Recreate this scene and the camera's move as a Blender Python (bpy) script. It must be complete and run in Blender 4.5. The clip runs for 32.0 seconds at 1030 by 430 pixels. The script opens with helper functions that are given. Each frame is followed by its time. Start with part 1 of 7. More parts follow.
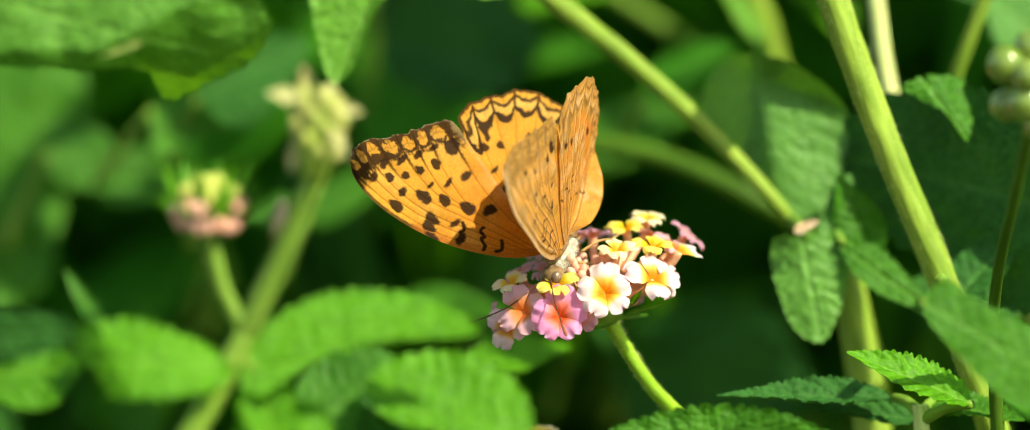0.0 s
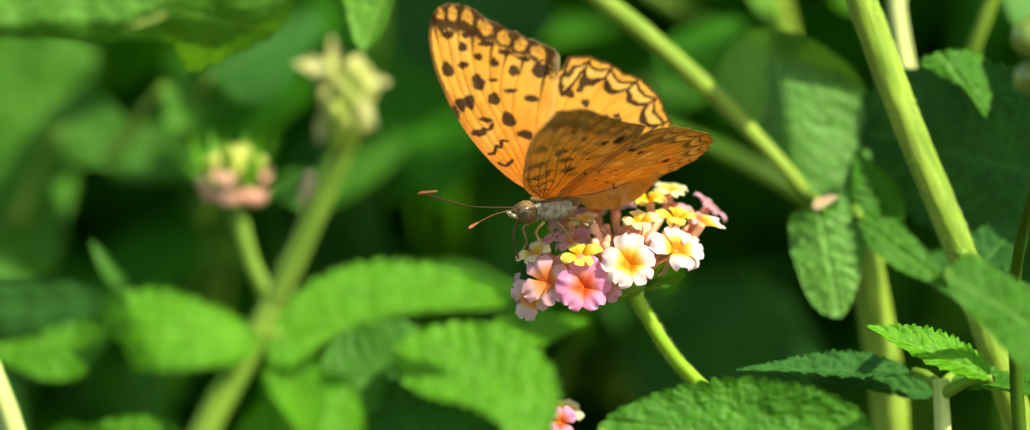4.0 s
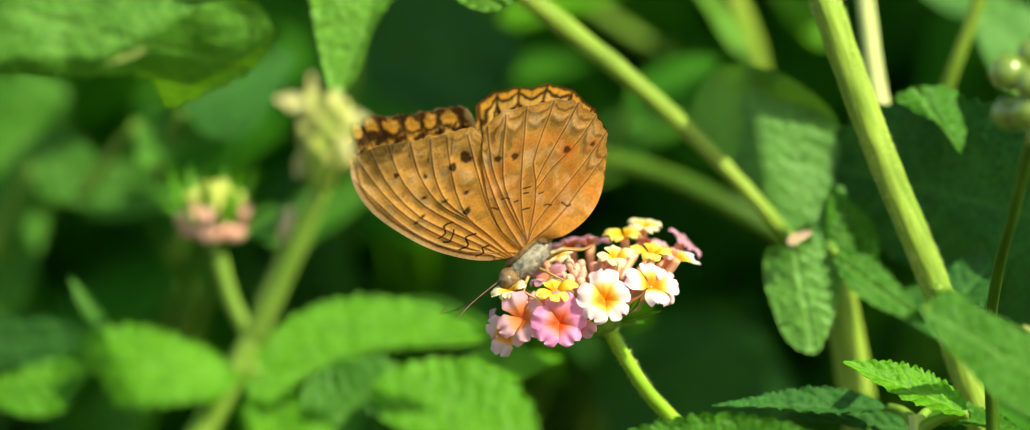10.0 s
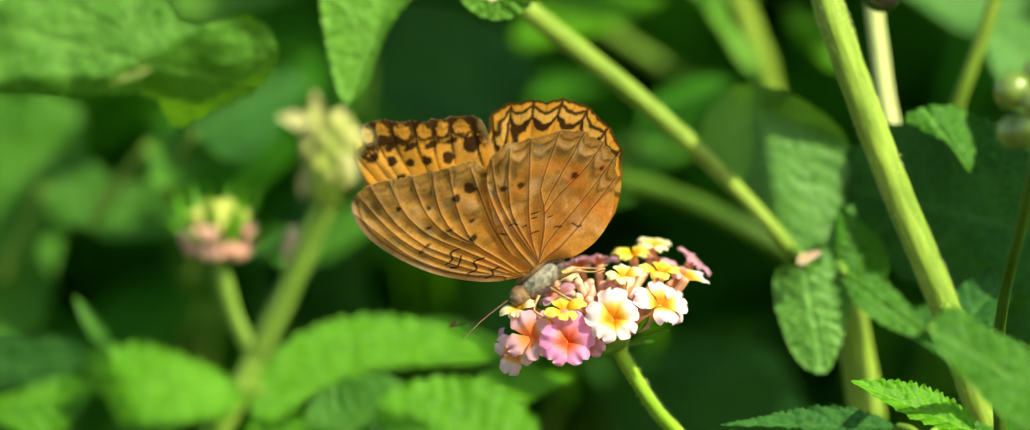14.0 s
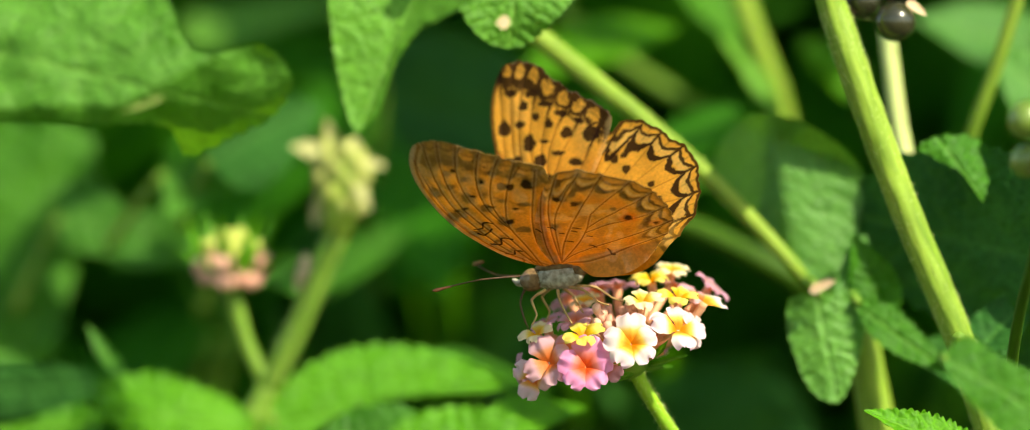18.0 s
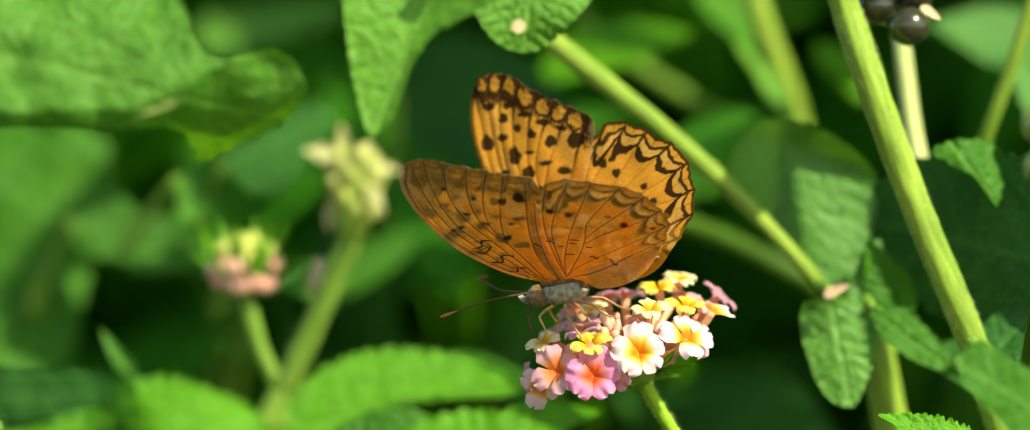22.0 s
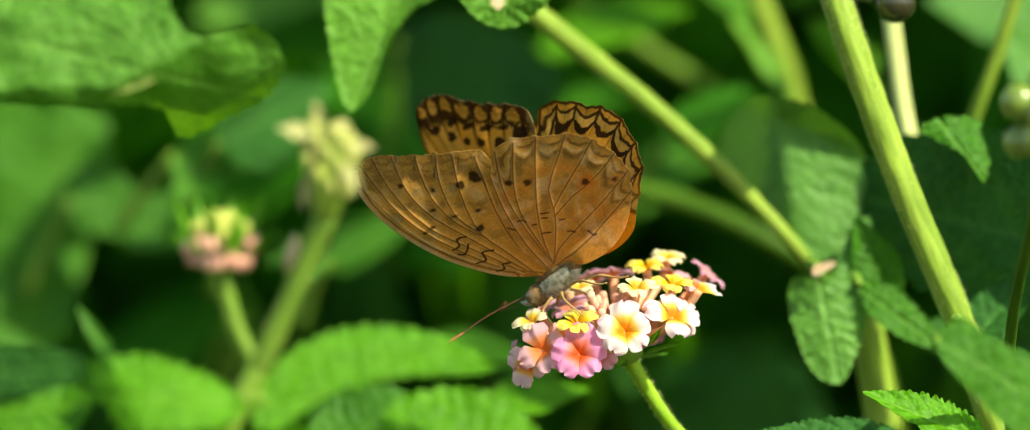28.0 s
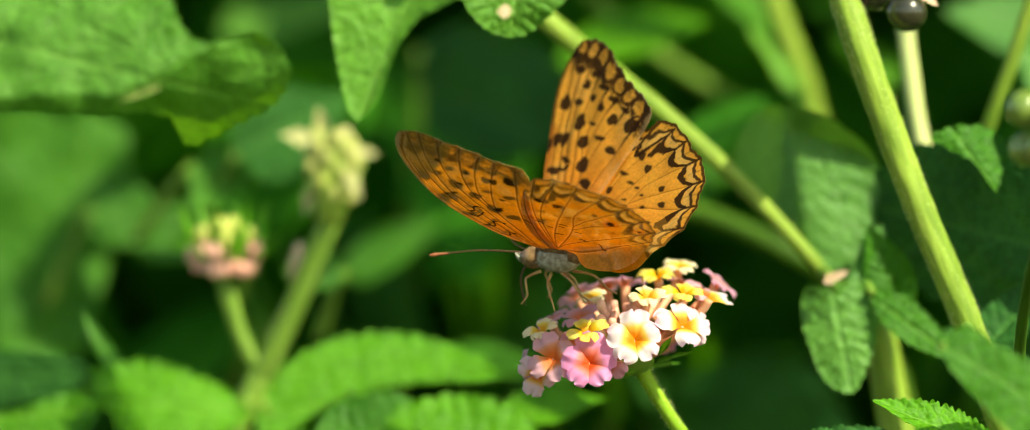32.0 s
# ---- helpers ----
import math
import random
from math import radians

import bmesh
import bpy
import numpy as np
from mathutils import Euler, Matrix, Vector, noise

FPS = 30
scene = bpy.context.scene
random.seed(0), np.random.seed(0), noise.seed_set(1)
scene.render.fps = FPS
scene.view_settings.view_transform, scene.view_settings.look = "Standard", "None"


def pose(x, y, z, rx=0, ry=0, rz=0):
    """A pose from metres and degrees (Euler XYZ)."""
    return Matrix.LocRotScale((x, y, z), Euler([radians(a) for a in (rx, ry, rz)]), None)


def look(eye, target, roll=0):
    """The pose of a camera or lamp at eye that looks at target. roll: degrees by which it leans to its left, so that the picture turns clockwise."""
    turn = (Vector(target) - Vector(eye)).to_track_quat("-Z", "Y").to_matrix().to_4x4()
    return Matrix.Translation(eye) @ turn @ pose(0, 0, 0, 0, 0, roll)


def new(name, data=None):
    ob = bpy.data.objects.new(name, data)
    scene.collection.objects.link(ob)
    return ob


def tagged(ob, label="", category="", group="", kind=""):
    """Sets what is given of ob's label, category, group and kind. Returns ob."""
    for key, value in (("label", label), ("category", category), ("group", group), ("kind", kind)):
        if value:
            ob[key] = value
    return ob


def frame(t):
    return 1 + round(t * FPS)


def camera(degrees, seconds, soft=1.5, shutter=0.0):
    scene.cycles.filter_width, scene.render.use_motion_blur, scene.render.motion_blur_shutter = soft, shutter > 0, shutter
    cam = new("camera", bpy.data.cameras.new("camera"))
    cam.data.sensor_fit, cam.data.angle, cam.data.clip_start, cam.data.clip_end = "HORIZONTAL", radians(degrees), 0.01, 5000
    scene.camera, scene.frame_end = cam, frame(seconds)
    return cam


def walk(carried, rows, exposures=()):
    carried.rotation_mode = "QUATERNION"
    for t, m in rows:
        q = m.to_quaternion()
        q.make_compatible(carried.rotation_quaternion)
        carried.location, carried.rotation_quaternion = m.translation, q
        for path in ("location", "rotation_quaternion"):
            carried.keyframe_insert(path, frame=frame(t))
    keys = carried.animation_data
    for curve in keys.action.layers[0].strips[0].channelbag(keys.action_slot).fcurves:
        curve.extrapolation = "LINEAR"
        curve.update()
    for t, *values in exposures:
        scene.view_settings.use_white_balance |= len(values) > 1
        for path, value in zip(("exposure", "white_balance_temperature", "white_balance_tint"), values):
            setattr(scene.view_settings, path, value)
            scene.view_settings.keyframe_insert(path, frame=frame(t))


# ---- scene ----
# ---- camera ----
cam = camera(5.44, 32.0, soft=0.8)
cam.data.dof.use_dof = True
cam.data.dof.focus_distance = 1.389
cam.data.dof.aperture_fstop = 9
PATH = [
    (0.0, (0.02787, -1.40000, 0.90751), (0.00106, 0.00000, 0.89818), -0.035),
    (0.5, (0.02385, -1.40000, 0.90364), (0.00054, 0.00000, 0.89750), -0.078),
    (1.0, (0.03940, -1.40000, 0.91235), (-0.00010, 0.00000, 0.89666), -0.075),
    (1.5, (0.04988, -1.40000, 0.91588), (-0.00064, 0.00000, 0.89618), -0.004),
    (2.0, (0.03882, -1.40000, 0.91171), (-0.00139, 0.00000, 0.89593), 0.066),
    (2.5, (0.02261, -1.40000, 0.90699), (-0.00236, 0.00000, 0.89501), 0.093),
    (3.0, (0.01577, -1.40000, 0.90040), (-0.00222, 0.00000, 0.89455), 0.030),
    (3.5, (0.00821, -1.40000, 0.89963), (-0.00177, 0.00000, 0.89437), 0.037),
    (5.5, (0.02866, -1.40000, 0.90974), (-0.00028, 0.00000, 0.89718), 0.055),
    (6.0, (0.02378, -1.40000, 0.90869), (-0.00140, 0.00000, 0.89798), 0.068),
    (6.5, (0.01316, -1.40000, 0.90502), (-0.00163, 0.00000, 0.89871), 0.131),
    (7.0, (0.01200, -1.40000, 0.90213), (-0.00168, 0.00000, 0.89877), 0.086),
    (7.5, (0.01532, -1.40000, 0.90359), (-0.00179, 0.00000, 0.89893), 0.033),
    (8.0, (0.01055, -1.40000, 0.90043), (-0.00154, 0.00000, 0.89937), 0.059),
    (8.5, (0.00978, -1.40000, 0.89988), (-0.00096, 0.00000, 0.89931), 0.054),
    (9.0, (0.00647, -1.40000, 0.89803), (0.00000, 0.00000, 0.89999), 0.045),
    (9.5, (0.00469, -1.40000, 0.90056), (0.00054, 0.00000, 0.89971), 0.040),
    (10.0, (0.00360, -1.40000, 0.90012), (0.00160, 0.00000, 0.89948), -0.009),
    (10.5, (0.00760, -1.40000, 0.90236), (0.00323, 0.00000, 0.90036), 0.015),
    (11.0, (0.01933, -1.40000, 0.90378), (0.00340, 0.00000, 0.90118), -0.002),
    (11.5, (0.02259, -1.40000, 0.90597), (0.00360, 0.00000, 0.90110), -0.062),
    (12.0, (0.02019, -1.40000, 0.90664), (0.00393, 0.00000, 0.90043), -0.030),
    (12.5, (0.01428, -1.40000, 0.90425), (0.00366, 0.00000, 0.90008), 0.030),
    (13.0, (0.01435, -1.40000, 0.90021), (0.00282, 0.00000, 0.90036), -0.009),
    (13.5, (0.01691, -1.40000, 0.89932), (0.00172, 0.00000, 0.90131), -0.103),
    (14.0, (0.01332, -1.40000, 0.89712), (0.00054, 0.00000, 0.90202), -0.072),
    (14.5, (0.00987, -1.40000, 0.89633), (-0.00053, 0.00000, 0.90244), -0.035),
    (16.5, (0.02003, -1.40000, 0.89668), (-0.00091, 0.00000, 0.90308), 0.006),
    (17.0, (0.01601, -1.40000, 0.89895), (-0.00149, 0.00000, 0.90407), 0.005),
    (17.5, (0.01571, -1.40000, 0.89770), (-0.00173, 0.00000, 0.90527), -0.057),
    (18.0, (0.01448, -1.40000, 0.89688), (-0.00115, 0.00000, 0.90578), -0.039),
    (18.5, (0.01459, -1.40000, 0.89588), (-0.00086, 0.00000, 0.90605), 0.035),
    (19.0, (0.01593, -1.40000, 0.89788), (0.00025, 0.00000, 0.90646), 0.045),
    (19.5, (0.01711, -1.40000, 0.89678), (0.00001, 0.00000, 0.90650), -0.020),
    (20.0, (0.01124, -1.40000, 0.89435), (-0.00080, 0.00000, 0.90654), -0.036),
    (20.5, (0.00735, -1.40000, 0.89328), (-0.00150, 0.00000, 0.90649), 0.016),
    (21.0, (0.01085, -1.40000, 0.89387), (-0.00208, 0.00000, 0.90651), 0.025),
    (21.5, (0.01477, -1.40000, 0.89601), (-0.00251, 0.00000, 0.90652), -0.004),
    (22.0, (0.01521, -1.40000, 0.89677), (-0.00295, 0.00000, 0.90633), -0.016),
    (22.5, (0.01617, -1.40000, 0.89563), (-0.00333, 0.00000, 0.90585), -0.002),
    (23.0, (0.01664, -1.40000, 0.89493), (-0.00262, 0.00000, 0.90536), 0.059),
    (23.5, (0.01809, -1.40000, 0.89447), (-0.00190, 0.00000, 0.90503), 0.047),
    (24.0, (0.01850, -1.40000, 0.89635), (-0.00120, 0.00000, 0.90482), -0.012),
    (24.5, (0.02122, -1.40000, 0.89512), (-0.00074, 0.00000, 0.90465), -0.018),
    (26.5, (0.03238, -1.40000, 0.89854), (-0.00069, 0.00000, 0.90497), -0.009),
    (27.0, (0.03475, -1.40000, 0.89945), (-0.00091, 0.00000, 0.90381), -0.024),
    (27.5, (0.03710, -1.40000, 0.89695), (-0.00079, 0.00000, 0.90381), -0.059),
    (28.0, (0.03752, -1.40000, 0.89706), (-0.00104, 0.00000, 0.90340), -0.039),
    (28.5, (0.03870, -1.40000, 0.89706), (-0.00136, 0.00000, 0.90292), 0.013),
    (29.0, (0.04234, -1.40000, 0.89739), (-0.00155, 0.00000, 0.90225), 0.008),
    (29.5, (0.04833, -1.40000, 0.89907), (-0.00130, 0.00000, 0.90213), -0.040),
    (30.0, (0.05562, -1.40000, 0.90057), (-0.00120, 0.00000, 0.90309), -0.050),
    (30.5, (0.05760, -1.40000, 0.89795), (-0.00173, 0.00000, 0.90392), -0.046),
    (31.0, (0.05722, -1.40000, 0.89464), (-0.00218, 0.00000, 0.90400), -0.066),
    (31.5, (0.05212, -1.40000, 0.89642), (-0.00237, 0.00000, 0.90380), -0.050),
    (32.0, (0.05373, -1.40000, 0.89238), (-0.00240, 0.00000, 0.90452), -0.051),
]
walk(cam, [(t, look(e, g, r)) for t, e, g, r in PATH], [(0.0, 0.8, 8000, -6), (32.0, 0.8, 8000, -6)])

# ---- light ----
SUN_AZ, SUN_EL = radians(49), radians(43)
SUN_DIR = Vector((math.sin(SUN_AZ) * math.cos(SUN_EL), -math.cos(SUN_AZ) * math.cos(SUN_EL), math.sin(SUN_EL)))
world = bpy.data.worlds.new("sky")
scene.world = world
world.use_nodes = True
sky = world.node_tree.nodes.new("ShaderNodeTexSky")
sky.sky_type = "NISHITA"
sky.sun_disc = False
sky.sun_elevation = SUN_EL
sky.sun_rotation = math.atan2(SUN_DIR.x, SUN_DIR.y)
world.node_tree.links.new(sky.outputs[0], world.node_tree.nodes["Background"].inputs[0])
world.node_tree.nodes["Background"].inputs[1].default_value = 0.15
sun = new("sun", bpy.data.lights.new("sun", "SUN"))
sun.data.energy = 4.5
sun.data.angle = radians(0.53)
sun.data.color = (1.0, 0.95, 0.86)
sun.matrix_world = look(SUN_DIR * 5, (0, 0, 0))

MM = 0.001


# ---- materials ----
def node_material(name):
    m = bpy.data.materials.new(name)
    m.use_nodes = True
    m.node_tree.nodes.clear()
    out = m.node_tree.nodes.new("ShaderNodeOutputMaterial")
    return m, m.node_tree.nodes, m.node_tree.links, out


def noise_at(nodes, links, scale, detail=3.0):
    tc = nodes.new("ShaderNodeTexCoord")
    n = nodes.new("ShaderNodeTexNoise")
    n.inputs["Scale"].default_value = scale
    n.inputs["Detail"].default_value = detail
    links.new(tc.outputs["Object"], n.inputs["Vector"])
    return n


def ramp(nodes, links, source, stops):
    r = nodes.new("ShaderNodeValToRGB")
    els = r.color_ramp.elements
    while len(els) < len(stops):
        els.new(0.5)
    for el, (p, c) in zip(els, stops):
        el.position, el.color = p, (*c, 1)
    links.new(source, r.inputs[0])
    return r


def mixed(nodes, links, a, b, fac, mode="MIX"):
    m = nodes.new("ShaderNodeMix")
    m.data_type = "RGBA"
    m.blend_type = mode
    if isinstance(fac, float):
        m.inputs[0].default_value = fac
    else:
        links.new(fac, m.inputs[0])
    for sock, v in ((m.inputs[6], a), (m.inputs[7], b)):
        if isinstance(v, tuple):
            sock.default_value = (*v, 1)
        else:
            links.new(v, sock)
    return m.outputs[2]


def thin_surface(nodes, links, out, colour, through_colour, share, roughness, gloss, bump=None):
    """A leaf-like sheet: reflects on its lit side, lets part of the light through."""
    p = nodes.new("ShaderNodeBsdfPrincipled")
    p.inputs["Roughness"].default_value = roughness
    p.inputs["Specular IOR Level"].default_value = gloss
    t = nodes.new("ShaderNodeBsdfTranslucent")
    mix = nodes.new("ShaderNodeMixShader")
    mix.inputs[0].default_value = share
    links.new(colour, p.inputs["Base Color"])
    links.new(through_colour, t.inputs["Color"])
    if bump:
        links.new(bump, p.inputs["Normal"])
    links.new(p.outputs[0], mix.inputs[1])
    links.new(t.outputs[0], mix.inputs[2])
    links.new(mix.outputs[0], out.inputs[0])


def leaf_material(name, dark, light, vein, share=0.35, gloss=0.22, rough=0.5):
    m, nodes, links, out = node_material(name)
    big = noise_at(nodes, links, 90.0, 3.0)
    fine = noise_at(nodes, links, 1100.0, 4.0)
    net = nodes.new("ShaderNodeTexVoronoi")
    net.feature = "DISTANCE_TO_EDGE"
    net.inputs["Scale"].default_value = 780.0
    warp = mixed(nodes, links, nodes.new("ShaderNodeTexCoord").outputs["Object"], noise_at(nodes, links, 300.0, 2.0).outputs["Color"], 0.0012, "ADD")
    links.new(warp, net.inputs["Vector"])
    info = nodes.new("ShaderNodeObjectInfo")
    base = ramp(nodes, links, big.outputs[0], [(0.3, dark), (0.72, light)]).outputs[0]
    speck = ramp(nodes, links, fine.outputs[0], [(0.3, (0.72, 0.72, 0.7)), (0.7, (1.15, 1.15, 1.1))]).outputs[0]
    base = mixed(nodes, links, base, speck, 0.8, "MULTIPLY")
    rand = ramp(nodes, links, info.outputs["Random"], [(0.0, (0.82, 0.85, 0.9)), (1.0, (1.12, 1.08, 0.95))]).outputs[0]
    base = mixed(nodes, links, base, rand, 1.0, "MULTIPLY")
    mesh = ramp(nodes, links, net.outputs["Distance"], [(0.0, (1.3, 1.22, 1.3)), (0.1, (1.0, 1.0, 1.0)), (0.45, (0.86, 0.9, 0.86))]).outputs[0]
    base = mixed(nodes, links, base, mesh, 0.9, "MULTIPLY")
    att = nodes.new("ShaderNodeAttribute")
    att.attribute_name = "vein"
    base = mixed(nodes, links, base, vein, att.outputs["Fac"])
    gain = nodes.new("ShaderNodeMix")
    gain.data_type = "RGBA"
    gain.blend_type = "MULTIPLY"
    gain.inputs[0].default_value = 1.0
    links.new(base, gain.inputs[6])
    gain.inputs[7].default_value = (1.9, 1.75, 0.55, 1)
    b = nodes.new("ShaderNodeBump")
    b.inputs["Strength"].default_value = 0.5
    b.inputs["Distance"].default_value = 0.0004
    links.new(fine.outputs[0], b.inputs["Height"])
    pad = nodes.new("ShaderNodeBump")
    pad.inputs["Strength"].default_value = 0.6
    pad.inputs["Distance"].default_value = 0.0006
    links.new(net.outputs["Distance"], pad.inputs["Height"])
    links.new(b.outputs[0], pad.inputs["Normal"])
    b = pad
    thin_surface(nodes, links, out, base, gain.outputs[2], share, rough, gloss, b.outputs[0])
    return m


def stem_material(name, dark, light, scale=260.0):
    m, nodes, links, out = node_material(name)
    n = noise_at(nodes, links, scale, 4.0)
    n2 = noise_at(nodes, links, scale * 4, 3.0)
    grain = nodes.new("ShaderNodeAttribute")
    grain.attribute_name = "grain"
    for q in (n, n2):
        links.new(grain.outputs["Vector"], q.inputs["Vector"])
    c = ramp(nodes, links, n.outputs[0], [(0.3, dark), (0.7, light)]).outputs[0]
    speck = ramp(nodes, links, n2.outputs[0], [(0.35, (0.75, 0.78, 0.7)), (0.65, (1.1, 1.1, 1.05))]).outputs[0]
    c = mixed(nodes, links, c, speck, 0.7, "MULTIPLY")
    p = nodes.new("ShaderNodeBsdfPrincipled")
    p.inputs["Roughness"].default_value = 0.5
    p.inputs["Specular IOR Level"].default_value = 0.14
    p.inputs["Subsurface Weight"].default_value = 0.25
    p.inputs["Subsurface Radius"].default_value = (0.0012, 0.0018, 0.0005)
    b = nodes.new("ShaderNodeBump")
    b.inputs["Strength"].default_value = 0.5
    b.inputs["Distance"].default_value = 0.0003
    links.new(n2.outputs[0], b.inputs["Height"])
    links.new(b.outputs[0], p.inputs["Normal"])
    links.new(c, p.inputs["Base Color"])
    links.new(p.outputs[0], out.inputs[0])
    return m


def petal_material(name, throat, mid, rim, share=0.4, edge=None):
    m, nodes, links, out = node_material(name)
    att = nodes.new("ShaderNodeAttribute")
    att.attribute_name = "rad"
    n = noise_at(nodes, links, 900.0, 2.0)
    add = nodes.new("ShaderNodeMath")
    add.operation = "MULTIPLY_ADD"
    links.new(n.outputs[0], add.inputs[0])
    add.inputs[1].default_value = 0.22
    links.new(att.outputs["Fac"], add.inputs[2])
    sub = nodes.new("ShaderNodeMath")
    sub.operation = "SUBTRACT"
    links.new(add.outputs[0], sub.inputs[0])
    sub.inputs[1].default_value = 0.11
    c = ramp(nodes, links, sub.outputs[0], [(0.2, throat), (0.4, mid), (0.57, rim), (0.8, rim), (1.0, edge or rim)]).outputs[0]
    thin_surface(nodes, links, out, c, c, share, 0.55, 0.3)
    return m


def plain_material(name, a, b, rough=0.5, scale=400.0, gloss=0.4, coat=0.0):
    m, nodes, links, out = node_material(name)
    n = noise_at(nodes, links, scale, 4.0)
    p = nodes.new("ShaderNodeBsdfPrincipled")
    p.inputs["Roughness"].default_value = rough
    p.inputs["Specular IOR Level"].default_value = gloss
    p.inputs["Coat Weight"].default_value = coat
    links.new(ramp(nodes, links, n.outputs[0], [(0.3, a), (0.7, b)]).outputs[0], p.inputs["Base Color"])
    bump = nodes.new("ShaderNodeBump")
    bump.inputs["Strength"].default_value = 0.35
    bump.inputs["Distance"].default_value = 0.0002
    links.new(n.outputs[0], bump.inputs["Height"])
    links.new(bump.outputs[0], p.inputs["Normal"])
    links.new(p.outputs[0], out.inputs[0])
    return m


def wing_material(name):
    m, nodes, links, out = node_material(name)
    att = nodes.new("ShaderNodeAttribute")
    att.attribute_name = "tint"
    n = noise_at(nodes, links, 2600.0, 3.0)
    n2 = noise_at(nodes, links, 350.0, 3.0)
    grain = ramp(nodes, links, n.outputs[0], [(0.3, (0.8, 0.8, 0.8)), (0.7, (1.12, 1.12, 1.12))]).outputs[0]
    patch = ramp(nodes, links, n2.outputs[0], [(0.3, (0.9, 0.88, 0.84)), (0.7, (1.08, 1.08, 1.1))]).outputs[0]
    c = mixed(nodes, links, att.outputs["Color"], grain, 0.7, "MULTIPLY")
    c = mixed(nodes, links, c, patch, 1.0, "MULTIPLY")
    warm = mixed(nodes, links, c, (1.14, 1.2, 1.0), 1.0, "MULTIPLY")
    thin_surface(nodes, links, out, c, warm, 0.56, 0.55, 0.09)
    return m


LEAF_BRIGHT = leaf_material("leaf_bright_green", (0.06, 0.22, 0.008), (0.1, 0.32, 0.014), (0.16, 0.38, 0.04))
LEAF_MID = leaf_material("leaf_mid_green", (0.04, 0.16, 0.012), (0.07, 0.24, 0.02), (0.13, 0.3, 0.05))
# a darker copy of the leaf green, with shade put into the colour
LEAF_SHADED = leaf_material("leaf_green_shaded", (0.02, 0.09, 0.016), (0.036, 0.14, 0.024), (0.07, 0.2, 0.04), 0.12, 0.12, 0.6)
LEAF_DULL = leaf_material("leaf_dull_green", (0.05, 0.18, 0.03), (0.085, 0.26, 0.045), (0.14, 0.31, 0.07), 0.3, 0.3)
LEAF_FAR = leaf_material("leaf_far_green", (0.03, 0.16, 0.008), (0.055, 0.24, 0.015), (0.07, 0.2, 0.03), 0.3, 0.12, 0.6)
LEAF_PALE = leaf_material("leaf_pale_green", (0.09, 0.26, 0.025), (0.14, 0.35, 0.05), (0.2, 0.4, 0.08))
STEM_GREEN = stem_material("stem_yellow_green", (0.14, 0.245, 0.028), (0.29, 0.4, 0.065), 420.0)
LEAF_SHEEN = leaf_material("leaf_grey_green", (0.065, 0.2, 0.028), (0.11, 0.29, 0.05), (0.16, 0.34, 0.08), 0.16, 0.35)
STEM_LIME = stem_material("stem_lime_green", (0.19, 0.38, 0.02), (0.3, 0.5, 0.05))
STEM_MID = stem_material("stem_mid_green", (0.13, 0.24, 0.035), (0.2, 0.33, 0.05))
# a darker copy of the stem green, with shade put into the colour
STEM_SHADED = stem_material("stem_green_shaded", (0.04, 0.1, 0.008), (0.07, 0.15, 0.014))
STEM_PALE = stem_material("stem_pale", (0.45, 0.52, 0.2), (0.6, 0.66, 0.3))
WING = wing_material("butterfly_wing_scales")
FUR_GREY = plain_material("body_fur_grey", (0.22, 0.18, 0.13), (0.62, 0.58, 0.5), 0.85, 1500.0, 0.2)
FUR_BROWN = plain_material("body_fur_brown", (0.1, 0.055, 0.025), (0.28, 0.17, 0.08), 0.8, 1500.0, 0.2)
EYE = plain_material("eye_brown", (0.1, 0.055, 0.03), (0.2, 0.13, 0.08), 0.25, 900.0, 0.5, 0.4)
LEG = plain_material("leg_tan", (0.3, 0.17, 0.06), (0.45, 0.29, 0.12), 0.5, 900.0)
ANTENNA = plain_material("antenna_rust", (0.05, 0.018, 0.008), (0.1, 0.036, 0.015), 0.5, 900.0)
CLUB = plain_material("antenna_club_rust", (0.2, 0.06, 0.02), (0.36, 0.12, 0.05), 0.5, 900.0)
BERRY_GREEN = plain_material("berry_green", (0.1, 0.17, 0.02), (0.2, 0.28, 0.05), 0.22, 150.0, 0.5, 0.5)
BERRY_BLACK = plain_material("berry_black_green", (0.012, 0.016, 0.008), (0.045, 0.04, 0.018), 0.22, 150.0, 0.5, 0.5)
DRY = plain_material("dried_petal", (0.5, 0.33, 0.18), (0.7, 0.52, 0.36), 0.7, 300.0)
FADED = plain_material("faded_corolla_cream", (0.28, 0.28, 0.1), (0.46, 0.44, 0.2), 0.7, 300.0)
STRAW = plain_material("dried_calyx_straw", (0.26, 0.3, 0.06), (0.5, 0.5, 0.16), 0.7, 300.0)
WITHERED = plain_material("withered_leaf_edge", (0.12, 0.2, 0.03), (0.24, 0.26, 0.07), 0.7, 300.0)
BUD_YELLOW = plain_material("bud_yellow_green", (0.33, 0.42, 0.06), (0.55, 0.56, 0.13), 0.5, 300.0)
BUD_PINK = plain_material("bud_pink", (0.55, 0.24, 0.18), (0.78, 0.45, 0.34), 0.5, 300.0)
SOIL = plain_material("soil_and_litter", (0.03, 0.035, 0.015), (0.07, 0.06, 0.03), 0.95, 25.0, 0.2)
TUBE = plain_material("corolla_tube_salmon", (0.6, 0.26, 0.14), (0.75, 0.4, 0.26), 0.5, 400.0)
